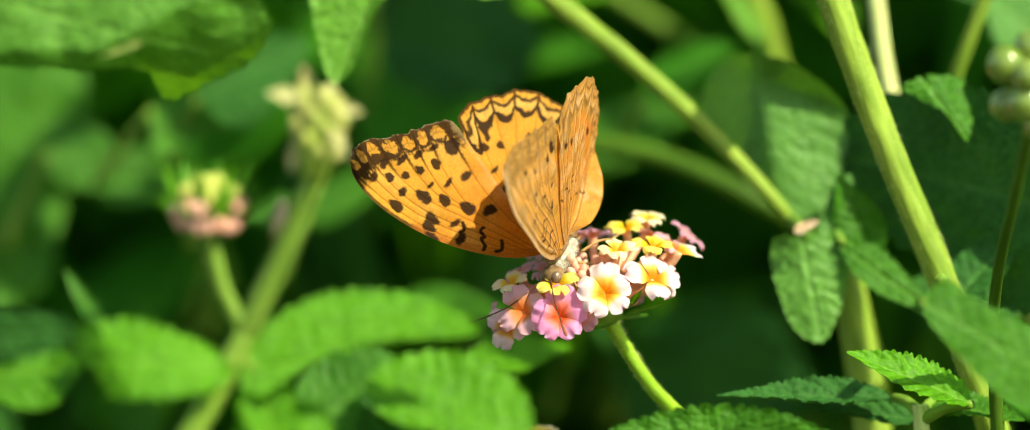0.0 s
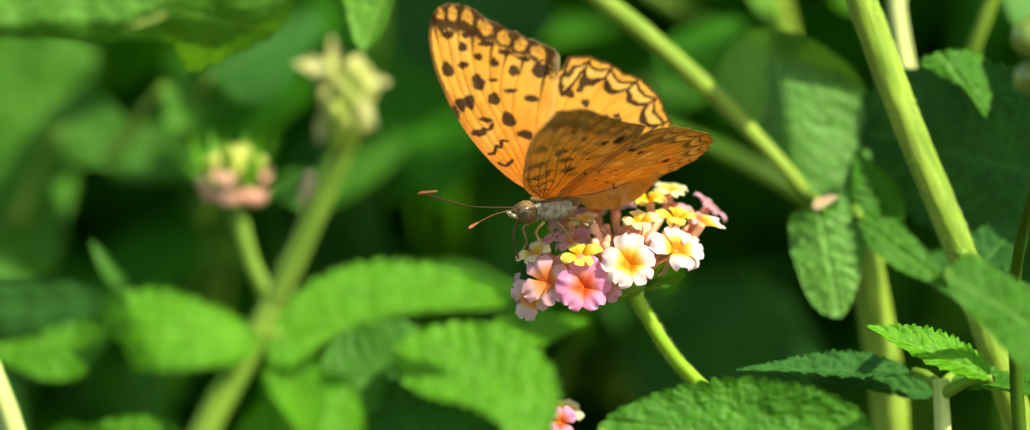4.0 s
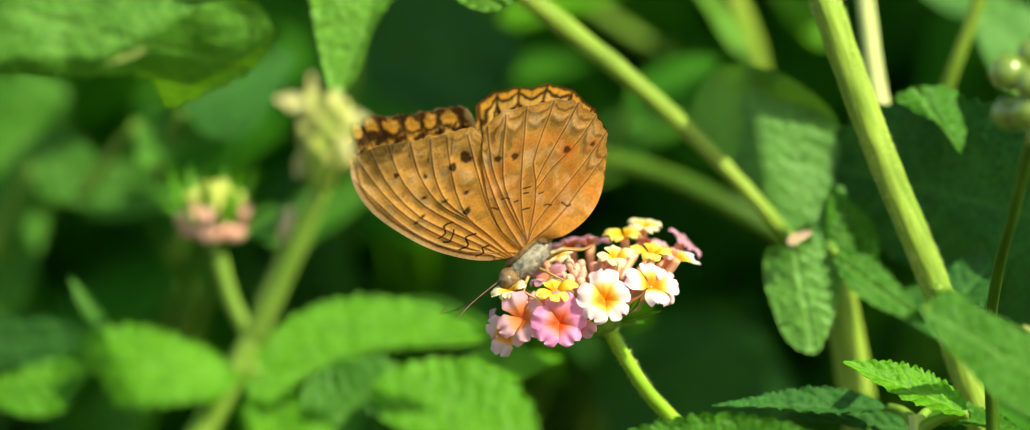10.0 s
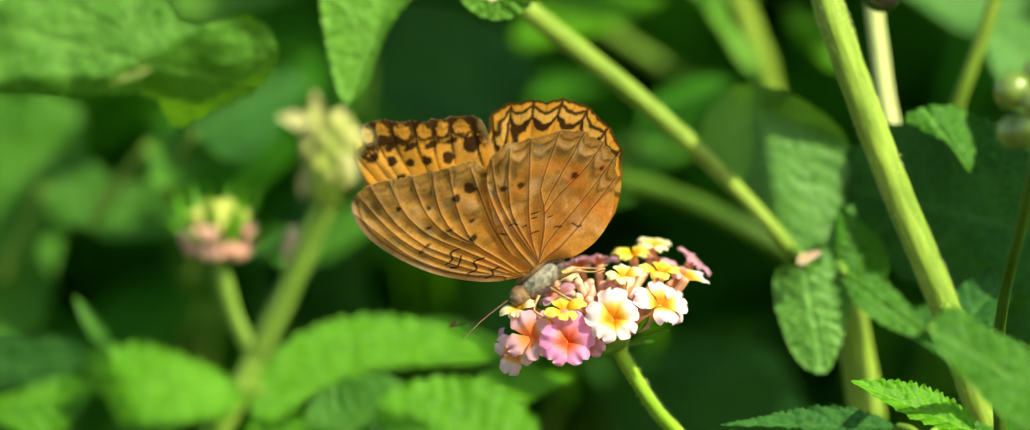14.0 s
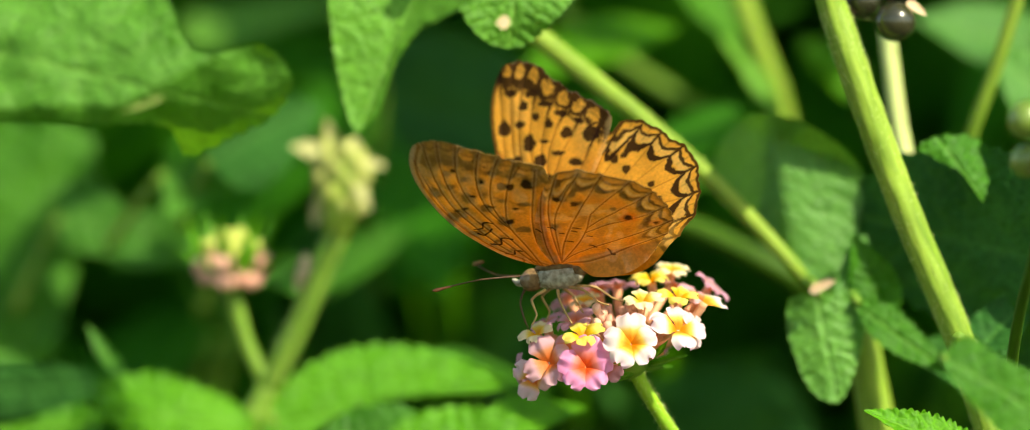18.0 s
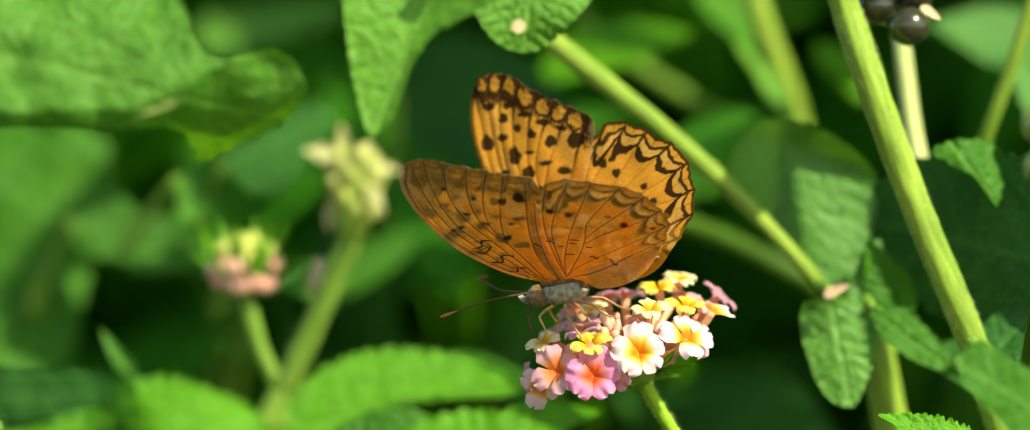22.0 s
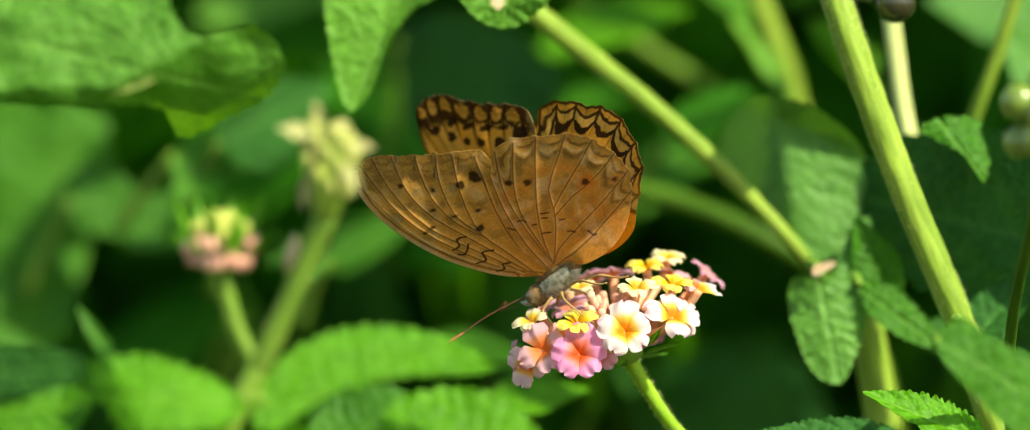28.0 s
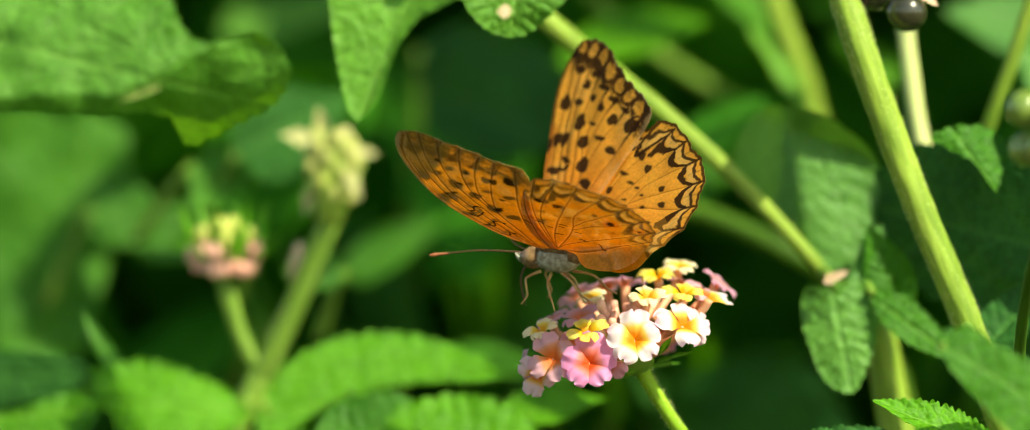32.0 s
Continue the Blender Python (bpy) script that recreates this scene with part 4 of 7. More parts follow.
    leaf(v, (60.0, -4.0, 873.8), (43.9, -6.0, 880.8), 8.0, (-0.1, -0.62, 0.78), LEAF_BRIGHT, fold=0.25, curl=0.02, teeth=20, wave=0.4, quilt=0.7, seed=51, stalk=(53.5, 0.0, 871.6))
    leaf(v, (50.0, 4.0, 874.5), (27.2, 2.0, 875.2), 6.5, (0.0, -0.5, 0.86), LEAF_SHADED, fold=0.25, curl=0.02, teeth=24, wave=0.4, quilt=0.6, seed=52, stalk=(53.3, 0.0, 872.5))
    leaf(v, (53.4, 6.0, 871.5), (36.4, 6.0, 873.6), 5.0, (0.0, -0.6, 0.8), LEAF_SHADED, fold=0.25, teeth=22, wave=0.5, seed=53, stalk=(53.5, 0.0, 870.8))
    broad_leaf(v, [(8.8, 867.5), (11.1, 870.0), (14.9, 871.8), (19.4, 873.3), (25.2, 874.3), (31.9, 874.1), (37.7, 872.7), (42.6, 870.0), (44.7, 866.1), (43.5, 860.5), (10.3, 860.5)], -32, (0.0, 0.5), LEAF_MID, [((27, 870), (0.1, 1), -0.5)], ((44, 865), (11, 869)), 2.0, 0.8, 0.7, 0.55, 54, stalk=(53.3, 0.0, 862.0))
    leaf(v, (55.0, 2.0, 874.1), (66.7, -4.0, 871.7), 7.0, (0.1, -0.6, 0.8), LEAF_MID, fold=0.2, teeth=20, wave=0.6, seed=55, stalk=(53.5, 0.0, 871.6))
    w = thing("stem", (45.2, 32.0, 877.7), "upright green stem behind the low leaves", "stem")
    world_part("shaft", tube([(48, 36, -5), (48, 36, 600), (47.8, 36.0, 869.1), (46.0, 36.0, 880.6), (44.5, 36.0, 889.0), (43.3, 37.0, 896.6)], [3.4, 3, 2.5, 2.4, 2.2, 1.8], 10, 50), STEM_GREEN, w)


# ---- shrub behind ----
def build_background():
    h = thing("background_branch", (-70, 90, 860), "blurred lantana foliage behind the flowers", "branch")
    world_part("stem", tube([(-110, 90, -5), (-110, 90, 500), (-108, 90, 860), (-104, 95, 960)], [4, 3, 1.6, 1.0], 10, 40), STEM_MID, h)
    for b, t, w, nrm, mat, sd in (
        ((-42.2, 100.0, 901.8), (-58.3, 95.0, 900.0), 6.0, (0.1, -0.7, 0.7), LEAF_MID, 65),
        ((-43.9, 80.0, 913.6), (-28.6, 80.0, 921.6), 16.0, (-0.1, -0.95, 0.2), LEAF_SHADED, 66),
        ((-28.3, 70.0, 897.5), (-36.7, 68.0, 897.5), 7.0, (0.1, -0.8, 0.6), LEAF_MID, 67),
        ((-7.0, 40.0, 877.6), (7.8, 40.0, 881.1), 9.0, (0.1, -0.6, 0.8), LEAF_BRIGHT, 68),
        ((5.9, 110.0, 905.4), (26.1, 110.0, 913.6), 11.0, (0.1, -0.85, 0.5), LEAF_MID, 69),
        ((-15.3, 150.0, 917.6), (11.9, 150.0, 922.3), 9.0, (0.1, -0.8, 0.6), LEAF_FAR, 70),
        ((17.0, 90.0, 913.6), (29.7, 90.0, 921.7), 9.0, (0.1, -0.8, 0.6), LEAF_FAR, 71),
        ((76.5, 60.0, 916.0), (63.2, 60.0, 928.4), 16.0, (0.2, -0.9, 0.4), LEAF_DULL, 72),
        ((75.6, 60.0, 870.1), (57.9, 60.0, 891.3), 16.0, (0.2, -0.9, 0.4), LEAF_FAR, 73),
        ((-21.6, 140.0, 897.0), (-7.6, 140.0, 903.5), 8.0, (0.1, -0.8, 0.6), LEAF_FAR, 74),
    ):
        leaf(h, b, t, w, nrm, mat, fold=0.15, curl=0.06, teeth=18, wave=0.8, seed=sd, stalk=Vector(b) + Vector((-4, 8, -9)))
    k = thing("background_branch", (10, 95, 930), "blurred yellow-green stems and leaves behind the flowers", "branch")
    world_part("stem", tube([(124, 140, -5), (120, 136, 500), (92, 118, 870), (39.2, 102.0, 908.1), (33.8, 98.0, 923.6), (29.7, 96.0, 934.4), (24.3, 96.0, 954.3)], [4, 3, 1.8, 1.5, 1.7, 1.6, 1.5], 10, 50), STEM_GREEN, k)
    world_part("side_stem", tube([(37.9, 101.0, 911.8), (27.0, 130.0, 919.7), (18.6, 132.0, 924.4), (6.5, 135.0, 933.3), (-3.7, 135.0, 946.3)], [0.9, 1.1, 1.1, 1.1, 1.0], 10, 24), STEM_MID, k)
    for b, t, w, nrm, mat, sd in (
        ((-51.5, 160.0, 932.4), (-27.0, 160.0, 938.0), 10.5, (0.4, -0.6, 0.7), LEAF_PALE, 81),
        ((-1.1, 110.0, 926.9), (20.0, 105.0, 933.2), 13.0, (0.4, -0.6, 0.7), LEAF_BRIGHT, 82),
        ((20.9, 120.0, 942.8), (31.9, 110.0, 928.7), 12.0, (0.45, -0.7, 0.5), LEAF_MID, 83),
        ((73.5, 100.0, 928.5), (53.4, 95.0, 933.9), 14.0, (0.45, -0.7, 0.55), LEAF_DULL, 84),
        ((26.2, 92.0, 931.1), (35.7, 88.0, 918.8), 4.0, (0.4, -0.7, 0.6), LEAF_PALE, 86),
        ((45.7, 115.0, 923.3), (37.4, 115.0, 931.6), 9.0, (0.4, -0.7, 0.6), LEAF_BRIGHT, 87),
    ):
        leaf(k, b, t, w, nrm, mat, fold=0.12, curl=0.05, teeth=18, wave=0.8, seed=sd)
    for b, t, w, nrm, mat, sd in (
        ((-30.4, 110.0, 896.7), (-17.6, 110.0, 905.0), 9.0, (0.4, -0.6, 0.7), LEAF_MID, 93),
        ((-17.1, 90.0, 885.9), (2.8, 80.0, 883.3), 9.0, (0.3, -0.6, 0.8), LEAF_MID, 95),
    ):
        leaf(h, b, t, w, nrm, mat, fold=0.12, curl=0.05, teeth=18, wave=0.8, seed=sd)
    # two leaves added in the outlines of dappled light patches
    broad_leaf(h, [(-50.4, 912.0), (-45.9, 915.2), (-41.4, 915.8), (-38.2, 919.7), (-33.3, 918.4), (-36.4, 911.6), (-44.1, 908.2), (-49.3, 906.0)], 85, (0.1, 0.35), LEAF_MID, (), ((-50, 908), (-34, 918)), 1.6, 0.3, 1.0, 0.5, 64, stalk=(-58, 90, 902))
    broad_leaf(h, [(-65.6, 906.3), (-63.2, 911.5), (-58.9, 910.4), (-55.3, 906.7), (-50.7, 907.6), (-47.5, 905.2), (-52.5, 901.0), (-59.4, 901.0), (-64.1, 902.4)], 100, (0.0, 0.3), LEAF_MID, (), ((-65, 906), (-48, 904)), 1.6, 0.3, 1.2, 0.5, 63, stalk=(-72, 106, 893))
    broad_leaf(h, [(-80.4, 920.4), (-68.7, 920.4), (-61.1, 916.9), (-62.3, 906.1), (-64.7, 894.5), (-67.4, 886.5), (-80.3, 884.7)], 110, (0.0, 0.1), LEAF_MID, [((-66, 905), (1, 0.1), 0.6)], ((-71, 884), (-66, 920)), 1.6, 0.3, 1.0, 0.5, 61)
    d = thing("background_branch", (-20, 190, 850), "lantana branch added deep in the shrub, shade put into its colour", "branch")
    world_part("stem", tube([(-30, 200, -5), (-26, 196, 500), (-20, 190, 850), (10, 186, 905)], [4, 3, 1.8, 1.0], 10, 40), STEM_SHADED, d)
    # broad leaves added to darken the depth, shade put into colour and tilt
    broad_leaf(d, [(-21.5, 929.0), (-14.2, 932.7), (-4.0, 929.4), (2.0, 923.9), (-0.4, 916.1), (-9.6, 913.3), (-18.8, 916.1)], 120, (-0.95, -0.1), LEAF_SHADED, (), ((-22, 924), (4, 914)), 1.8, 0.4, 1.5, 0.5, 131, stalk=(-24, 150, 900))
    broad_leaf(d, [(11.4, 878.4), (18.7, 884.0), (28.0, 886.7), (36.2, 882.1), (39.9, 872.9), (33.5, 865.5), (16.0, 866.5)], 120, (-0.95, -0.1), LEAF_SHADED, (), ((14, 872), (36, 884)), 1.8, 0.4, 1.5, 0.5, 132, stalk=(10, 186, 870))
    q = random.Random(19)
    # more added leaves, turned from the sun, mostly in the shade-darkened green
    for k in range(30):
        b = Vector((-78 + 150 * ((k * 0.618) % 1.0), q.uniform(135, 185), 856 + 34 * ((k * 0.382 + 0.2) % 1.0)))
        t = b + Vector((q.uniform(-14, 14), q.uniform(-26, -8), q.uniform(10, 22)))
        leaf(d, b, t, q.uniform(18, 26), (-0.8, -0.55, 0.2 + q.uniform(-0.2, 0.2)), LEAF_SHADED if k % 3 else LEAF_MID, fold=0.1, curl=0.05, teeth=12, wave=0.9, seed=100 + k, half=5, stalk=b + Vector((-3, 8, -9)))
    # the mass of the shrub: many small leaves
    r = random.Random(11)
    kinds = [leaf_mesh("far_leaf", 42, 24, 0.2, 0.1 + 0.05 * i, 14, 1.5, 0.6, 0.5, i, 10, 3) for i in range(3)]
    geo = []
    for d in kinds:
        geo.append((np.array([v.co[:] for v in d.vertices]), np.array([p.vertices[:] for p in d.polygons])))
        bpy.data.meshes.remove(d)

    def mass(name, label, boxes, material):
        vs, fs, base = [], [], 0
        for (x0, x1, y0, y1, z0, z1, count, size) in boxes:
            for _ in range(count):
                v, f = geo[r.randrange(3)]
                m = np.array(Euler((r.uniform(-0.9, 0.9), r.uniform(-0.6, 0.9), r.uniform(0, 6.28))).to_matrix()) * size * r.uniform(0.6, 1.3)
                vs.append(v @ m.T + np.array([r.uniform(x0, x1), r.uniform(y0, y1), r.uniform(z0, z1)]) * MM)
                fs.append(f + base)
                base += len(v)
        data = bpy.data.meshes.new(name)
        data.from_pydata(np.concatenate(vs).tolist(), [], np.concatenate(fs).tolist())
        data.attributes.new("vein", "FLOAT", "POINT")
        ob = part(name, data, material)
        return tagged(ob, label, "foliage", kind="stuff")

    mass("far_foliage", "deep green mass of lantana foliage in shade", [(-450, 450, 300, 700, 0, 1250, 3600, 1.6), (-170, 180, 230, 420, 780, 1010, 900, 1.2), (-200, 200, 620, 950, 820, 1010, 1500, 1.6), (-120, -5, 150, 230, 820, 980, 80, 1.0)], LEAF_FAR)
    # foliage added out of view to block the sun from the shrub behind
    mass("canopy_foliage", "unseen foliage added overhead to shade the shrub behind", [(0, 420, 90, 420, 946, 1150, 780, 1.1), (110, 420, 80, 300, 700, 965, 320, 1.1), (90, 480, 20, 330, 1110, 1450, 450, 1.6)], LEAF_FAR)


# ---- butterfly ----
FORE_LINE = [(1.5, 0.2), (4.2, 2.7), (6.3, 5.9), (8.4, 10.5), (9.8, 15.7), (10.6, 21.0), (10.1, 25.4), (8.6, 28.0), (6.6, 28.5), (4.3, 27.5), (2.1, 25.6), (-0.2, 23.7), (-3.0, 22.0), (-4.9, 20.7), (-6.1, 19.0), (-5.5, 16.4), (-3.4, 11.0), (-1.6, 5.2), (-0.8, 0.4)]
HIND_LINE = [(0.2, 0.4), (0.4, 5.0), (-1.2, 10.4), (-3.8, 15.2), (-5.9, 17.7), (-8.4, 18.9), (-11.0, 18.1), (-13.0, 16.6), (-15.2, 15.0), (-17.1, 13.1), (-17.9, 11.0), (-18.1, 8.3), (-17.9, 5.7), (-16.9, 3.5), (-15.2, 1.3), (-12.0, -0.9), (-8.0, -1.6), (-4.0, -1.1), (-1.0, -0.2)]
FORE_VEINS = [[(1.0, 0.5), (6.3, 8.0), (8.6, 15.0), (9.2, 21.0), (9.3, 26.6)], [(2.3, 0.3), (5.6, 8.7), (7.7, 17.0), (7.9, 23.0), (7.2, 28.4)], [(2.1, 0.2), (4.4, 8.6), (6.6, 15.7), (6.7, 22.5), (5.3, 28.2)], [(1.9, 0.2), (3.7, 10.5), (5.2, 16.5), (5.0, 22.0), (3.2, 26.8)], [(2.2, 9.6), (3.6, 14.6), (3.1, 20.0), (0.9, 24.8)], [(2.3, 10.4), (2.8, 15.0), (1.2, 19.6), (-1.2, 23.2)], [(1.7, 0.5), (2.0, 7.0), (2.3, 10.6), (0.6, 16.0), (-3.0, 22.0)], [(0.0, 0.6), (0.4, 5.0), (-0.9, 10.6), (-3.2, 16.0), (-5.0, 19.9)]]
HIND_VEINS = [[(0.0, 0.6), (-0.8, 6.0), (-3.0, 13.0), (-5.6, 18.4)], [(-1.0, 0.6), (-2.0, 5.8), (-4.2, 13.4), (-7.6, 18.9)], [(-1.0, 0.6), (-2.2, 4.9), (-3.9, 10.3), (-6.7, 14.4), (-10.3, 18.3)], [(-1.0, 0.6), (-2.5, 4.0), (-5.6, 8.7), (-8.9, 12.6), (-13.0, 17.0)], [(-1.0, 0.6), (-5.1, 4.6), (-7.2, 7.3), (-8.7, 9.9), (-12.2, 12.3), (-16.0, 14.7)], [(-7.2, 7.3), (-10.1, 8.6), (-13.2, 9.8), (-18.2, 11.9)], [(-6.5, 6.3), (-10.3, 7.0), (-14.2, 7.2), (-19.1, 8.4)], [(-1.0, 0.6), (-3.1, 1.9), (-7.4, 2.8), (-12.2, 3.6), (-18.9, 5.2)], [(-1.0, 0.2), (-8.0, 0.6), (-16.8, 2.4)]]
# dark marks: along the wing, across it, the half sizes and the lean
FORE_SPOTS_UPPER = [(6.1, 22.5, 0.55, 0.55, 0), (4.4, 21.0, 0.5, 0.5, 0), (2.5, 19.7, 0.52, 0.55, 0), (0.1, 18.3, 0.66, 0.68, 0), (-3.4, 17.8, 1.1, 0.85, 0), (8.8, 19.8, 0.7, 0.9, 0), (6.6, 20.1, 0.6, 0.42, 0), (5.2, 17.4, 0.72, 1.0, 0.1), (3.2, 17.4, 0.62, 0.25, 0.2), (1.2, 15.7, 0.78, 0.28, 0.1), (-1.2, 14.2, 0.85, 0.42, 0.2)]
FORE_SPOTS_UPPER_B = [(8.2, 14.8, 0.62, 0.85, 0), (7.0, 14.9, 0.6, 0.9, 0), (3.7, 14.8, 0.75, 0.78, 0), (2.5, 11.7, 0.8, 0.95, 0), (0.8, 9.2, 0.95, 0.58, 0.5), (9.2, 13.6, 0.42, 0.95, 0), (5.5, 12.1, 0.75, 0.3, 0.3), (6.9, 10.4, 0.95, 0.45, 0.1), (7.8, 24.4, 0.8, 0.42, 0), (5.1, 24.2, 0.8, 0.45, 0), (3.0, 22.4, 0.85, 0.42, 0.2), (0.8, 21.0, 0.85, 0.4, 0.3), (-1.6, 19.8, 0.8, 0.34, 0.3)]
FORE_STROKES = [[(6.3, 7.2), (5.6, 7.2), (5.0, 8.2), (4.5, 7.9), (4.2, 8.8), (3.5, 8.7)], [(5.4, 5.7), (4.6, 5.2), (3.6, 5.8)], [(6.1, 10.9), (5.4, 10.7), (4.8, 11.3)]]
HIND_SPOTS_UPPER = [(-6.5, 14.1, 0.6, 0.6, 0), (-8.2, 12.5, 0.58, 0.58, 0), (-4.6, 11.4, 0.75, 0.3, 0.1), (-6.2, 10.3, 0.55, 0.2, 0.1), (-7.7, 9.7, 0.4, 0.18, 0), (-9.0, 8.7, 0.3, 0.17, 0), (-3.3, 8.9, 0.48, 0.6, 0.2), (-6.4, 7.8, 0.4, 0.18, 0), (-9.9, 7.0, 0.5, 0.25, 0), (-12.8, 7.8, 0.6, 0.42, 0), (-11.8, 10.0, 0.5, 0.4, 0), (-11.8, 5.0, 0.45, 0.25, 0)]
FORE_SPOTS_UNDER = [(-0.8, 18.0, 0.55, 0.58, 0), (-2.9, 17.6, 0.7, 0.95, 0), (5.1, 22.9, 0.36, 0.36, 0), (2.5, 19.6, 0.26, 0.3, 0), (1.8, 11.5, 0.62, 0.48, 0.2), (3.0, 15.0, 0.5, 0.2, 0.4), (4.5, 17.4, 0.36, 0.22, 0.4), (6.3, 15.6, 0.4, 0.24, 0.4), (7.5, 15.8, 0.34, 0.22, 0.4), (0.2, 13.6, 0.45, 0.25, 0.2)]
FORE_STROKES_UNDER = [[(4.1, 11.7), (5.3, 12.1), (5.7, 11.2), (6.8, 11.3)], [(4.7, 10.6), (5.5, 10.0), (6.2, 9.8), (6.7, 10.3)], [(3.0, 7.7), (4.3, 8.4), (4.7, 7.2), (6.0, 7.7)], [(2.9, 4.7), (3.7, 5.2), (4.0, 4.5), (5.0, 4.9)]]
FORE_STREAKS = [[(0.6, 25.0), (2.3, 23.4)], [(-1.0, 22.8), (1.0, 21.0)], [(-3.4, 21.2), (-1.6, 19.4)], [(2.9, 26.3), (4.1, 24.9)]]
HIND_SPOTS_UNDER = [(-5.7, 14.2, 0.48, 0.48, 0), (-7.5, 12.6, 0.5, 0.5, 0), (-12.9, 7.5, 0.52, 0.5, 0), (-15.8, 5.2, 0.36, 0.3, 0)]
HIND_STROKES_UNDER = [[(0.0, 9.4), (-0.8, 9.0), (-1.2, 8.2)], [(-2.4, 9.0), (-2.9, 8.8), (-3.2, 8.2)], [(-3.4, 7.2), (-3.8, 7.0)], [(-5.4, 7.8), (-6.2, 7.2)], [(-5.0, 7.2), (-5.5, 6.7)], [(-3.4, 5.4), (-4.2, 4.7)], [(-5.8, 3.2), (-6.2, 3.0), (-6.5, 2.4)], [(-7.7, 1.5), (-7.9, 0.6), (-8.3, 0.5)], [(-6.4, 5.3), (-6.9, 5.0)]]


def to_lines(u, v, lines, n=24):
    """Distance of each place from a set of smooth lines."""
    best = np.full(u.shape, 99.0)
    for pts in lines:
        sm = np.array([p[:2] for p in spline([(a, b, 0) for a, b in pts], n)])
        for (ax, ay), (bx, by) in zip(sm, sm[1:]):
            dx, dy = bx - ax, by - ay
            t = np.clip(((u - ax) * dx + (v - ay) * dy) / (dx * dx + dy * dy + 1e-9), 0, 1)
            best = np.minimum(best, np.hypot(u - ax - t * dx, v - ay - t * dy))
    return best


def along(u, v, line):
    """Distance from a margin, and how far along it the nearest place lies (0 to 1)."""
    sm = np.array(line)
    best, where = np.full(u.shape, 99.0), np.zeros(u.shape)
    for k, ((ax, ay), (bx, by)) in enumerate(zip(sm, sm[1:])):
        dx, dy = bx - ax, by - ay
        t = np.clip(((u - ax) * dx + (v - ay) * dy) / (dx * dx + dy * dy + 1e-9), 0, 1)
        d = np.hypot(u - ax - t * dx, v - ay - t * dy)
        near = d < best
        best, where = np.where(near, d, best), np.where(near, (k + t) / (len(sm) - 1), where)
    return best, where


def step(x, a, b):
    t = np.clip((x - a) / (b - a), 0, 1)
    return t * t * (3 - 2 * t)


def spots(u, v, rows, soft=0.16):
    m = np.zeros(u.shape)
    for cu, cv, a, b, lean in rows:
        x, y = u - cu, v - cv
        c, s = math.cos(lean), math.sin(lean)
        ang = np.arctan2(y, x)
        q = np.hypot((c * x + s * y) / a, (c * y - s * x) / b) * (1 + 0.07 * np.sin(3 * ang + cu * 5) + 0.05 * np.sin(5 * ang + cv * 3))
        m = np.maximum(m, 1 - step((q - 1) * min(a, b), -soft, soft))
    return m


def over(base, colour, mask):
    return base + (np.array(colour) - base) * mask[:, None]


def mottle(u, v, seed, scale):
    """Smooth irregular patches between 0 and 1."""
    r = random.Random(seed)
    f = np.zeros(u.shape)
    for k in range(9):
        a, w = r.uniform(0, 6.28), scale * r.uniform(0.6, 1.9)
        f += np.sin((u * math.cos(a) + v * math.sin(a)) * w + r.uniform(0, 6.28)) / 3
    return np.clip(0.5 + 0.5 * f / 1.6, 0, 1)


BROWN = (0.034, 0.012, 0.005)


def cells(u, v, veins):
    """Place across the cell between two veins: (0 on a vein to 1 midway, 0.5 on a vein to 0 midway)."""
    lines = [[p[:2] for p in spline([(a, b, 0) for a, b in q], 10)] for q in veins]
    mids = [[((p[0] + q[0]) / 2, (p[1] + q[1]) / 2) for p, q in zip(a[3:], b[3:])] for a, b in zip(lines, lines[1:])]
    dv, dc = to_lines(u, v, veins, 10), to_lines(u, v, mids, 8)
    x = dv / (dv + dc + 1e-6)
    return np.sin(math.pi / 2 * x), (1 - x) / 2


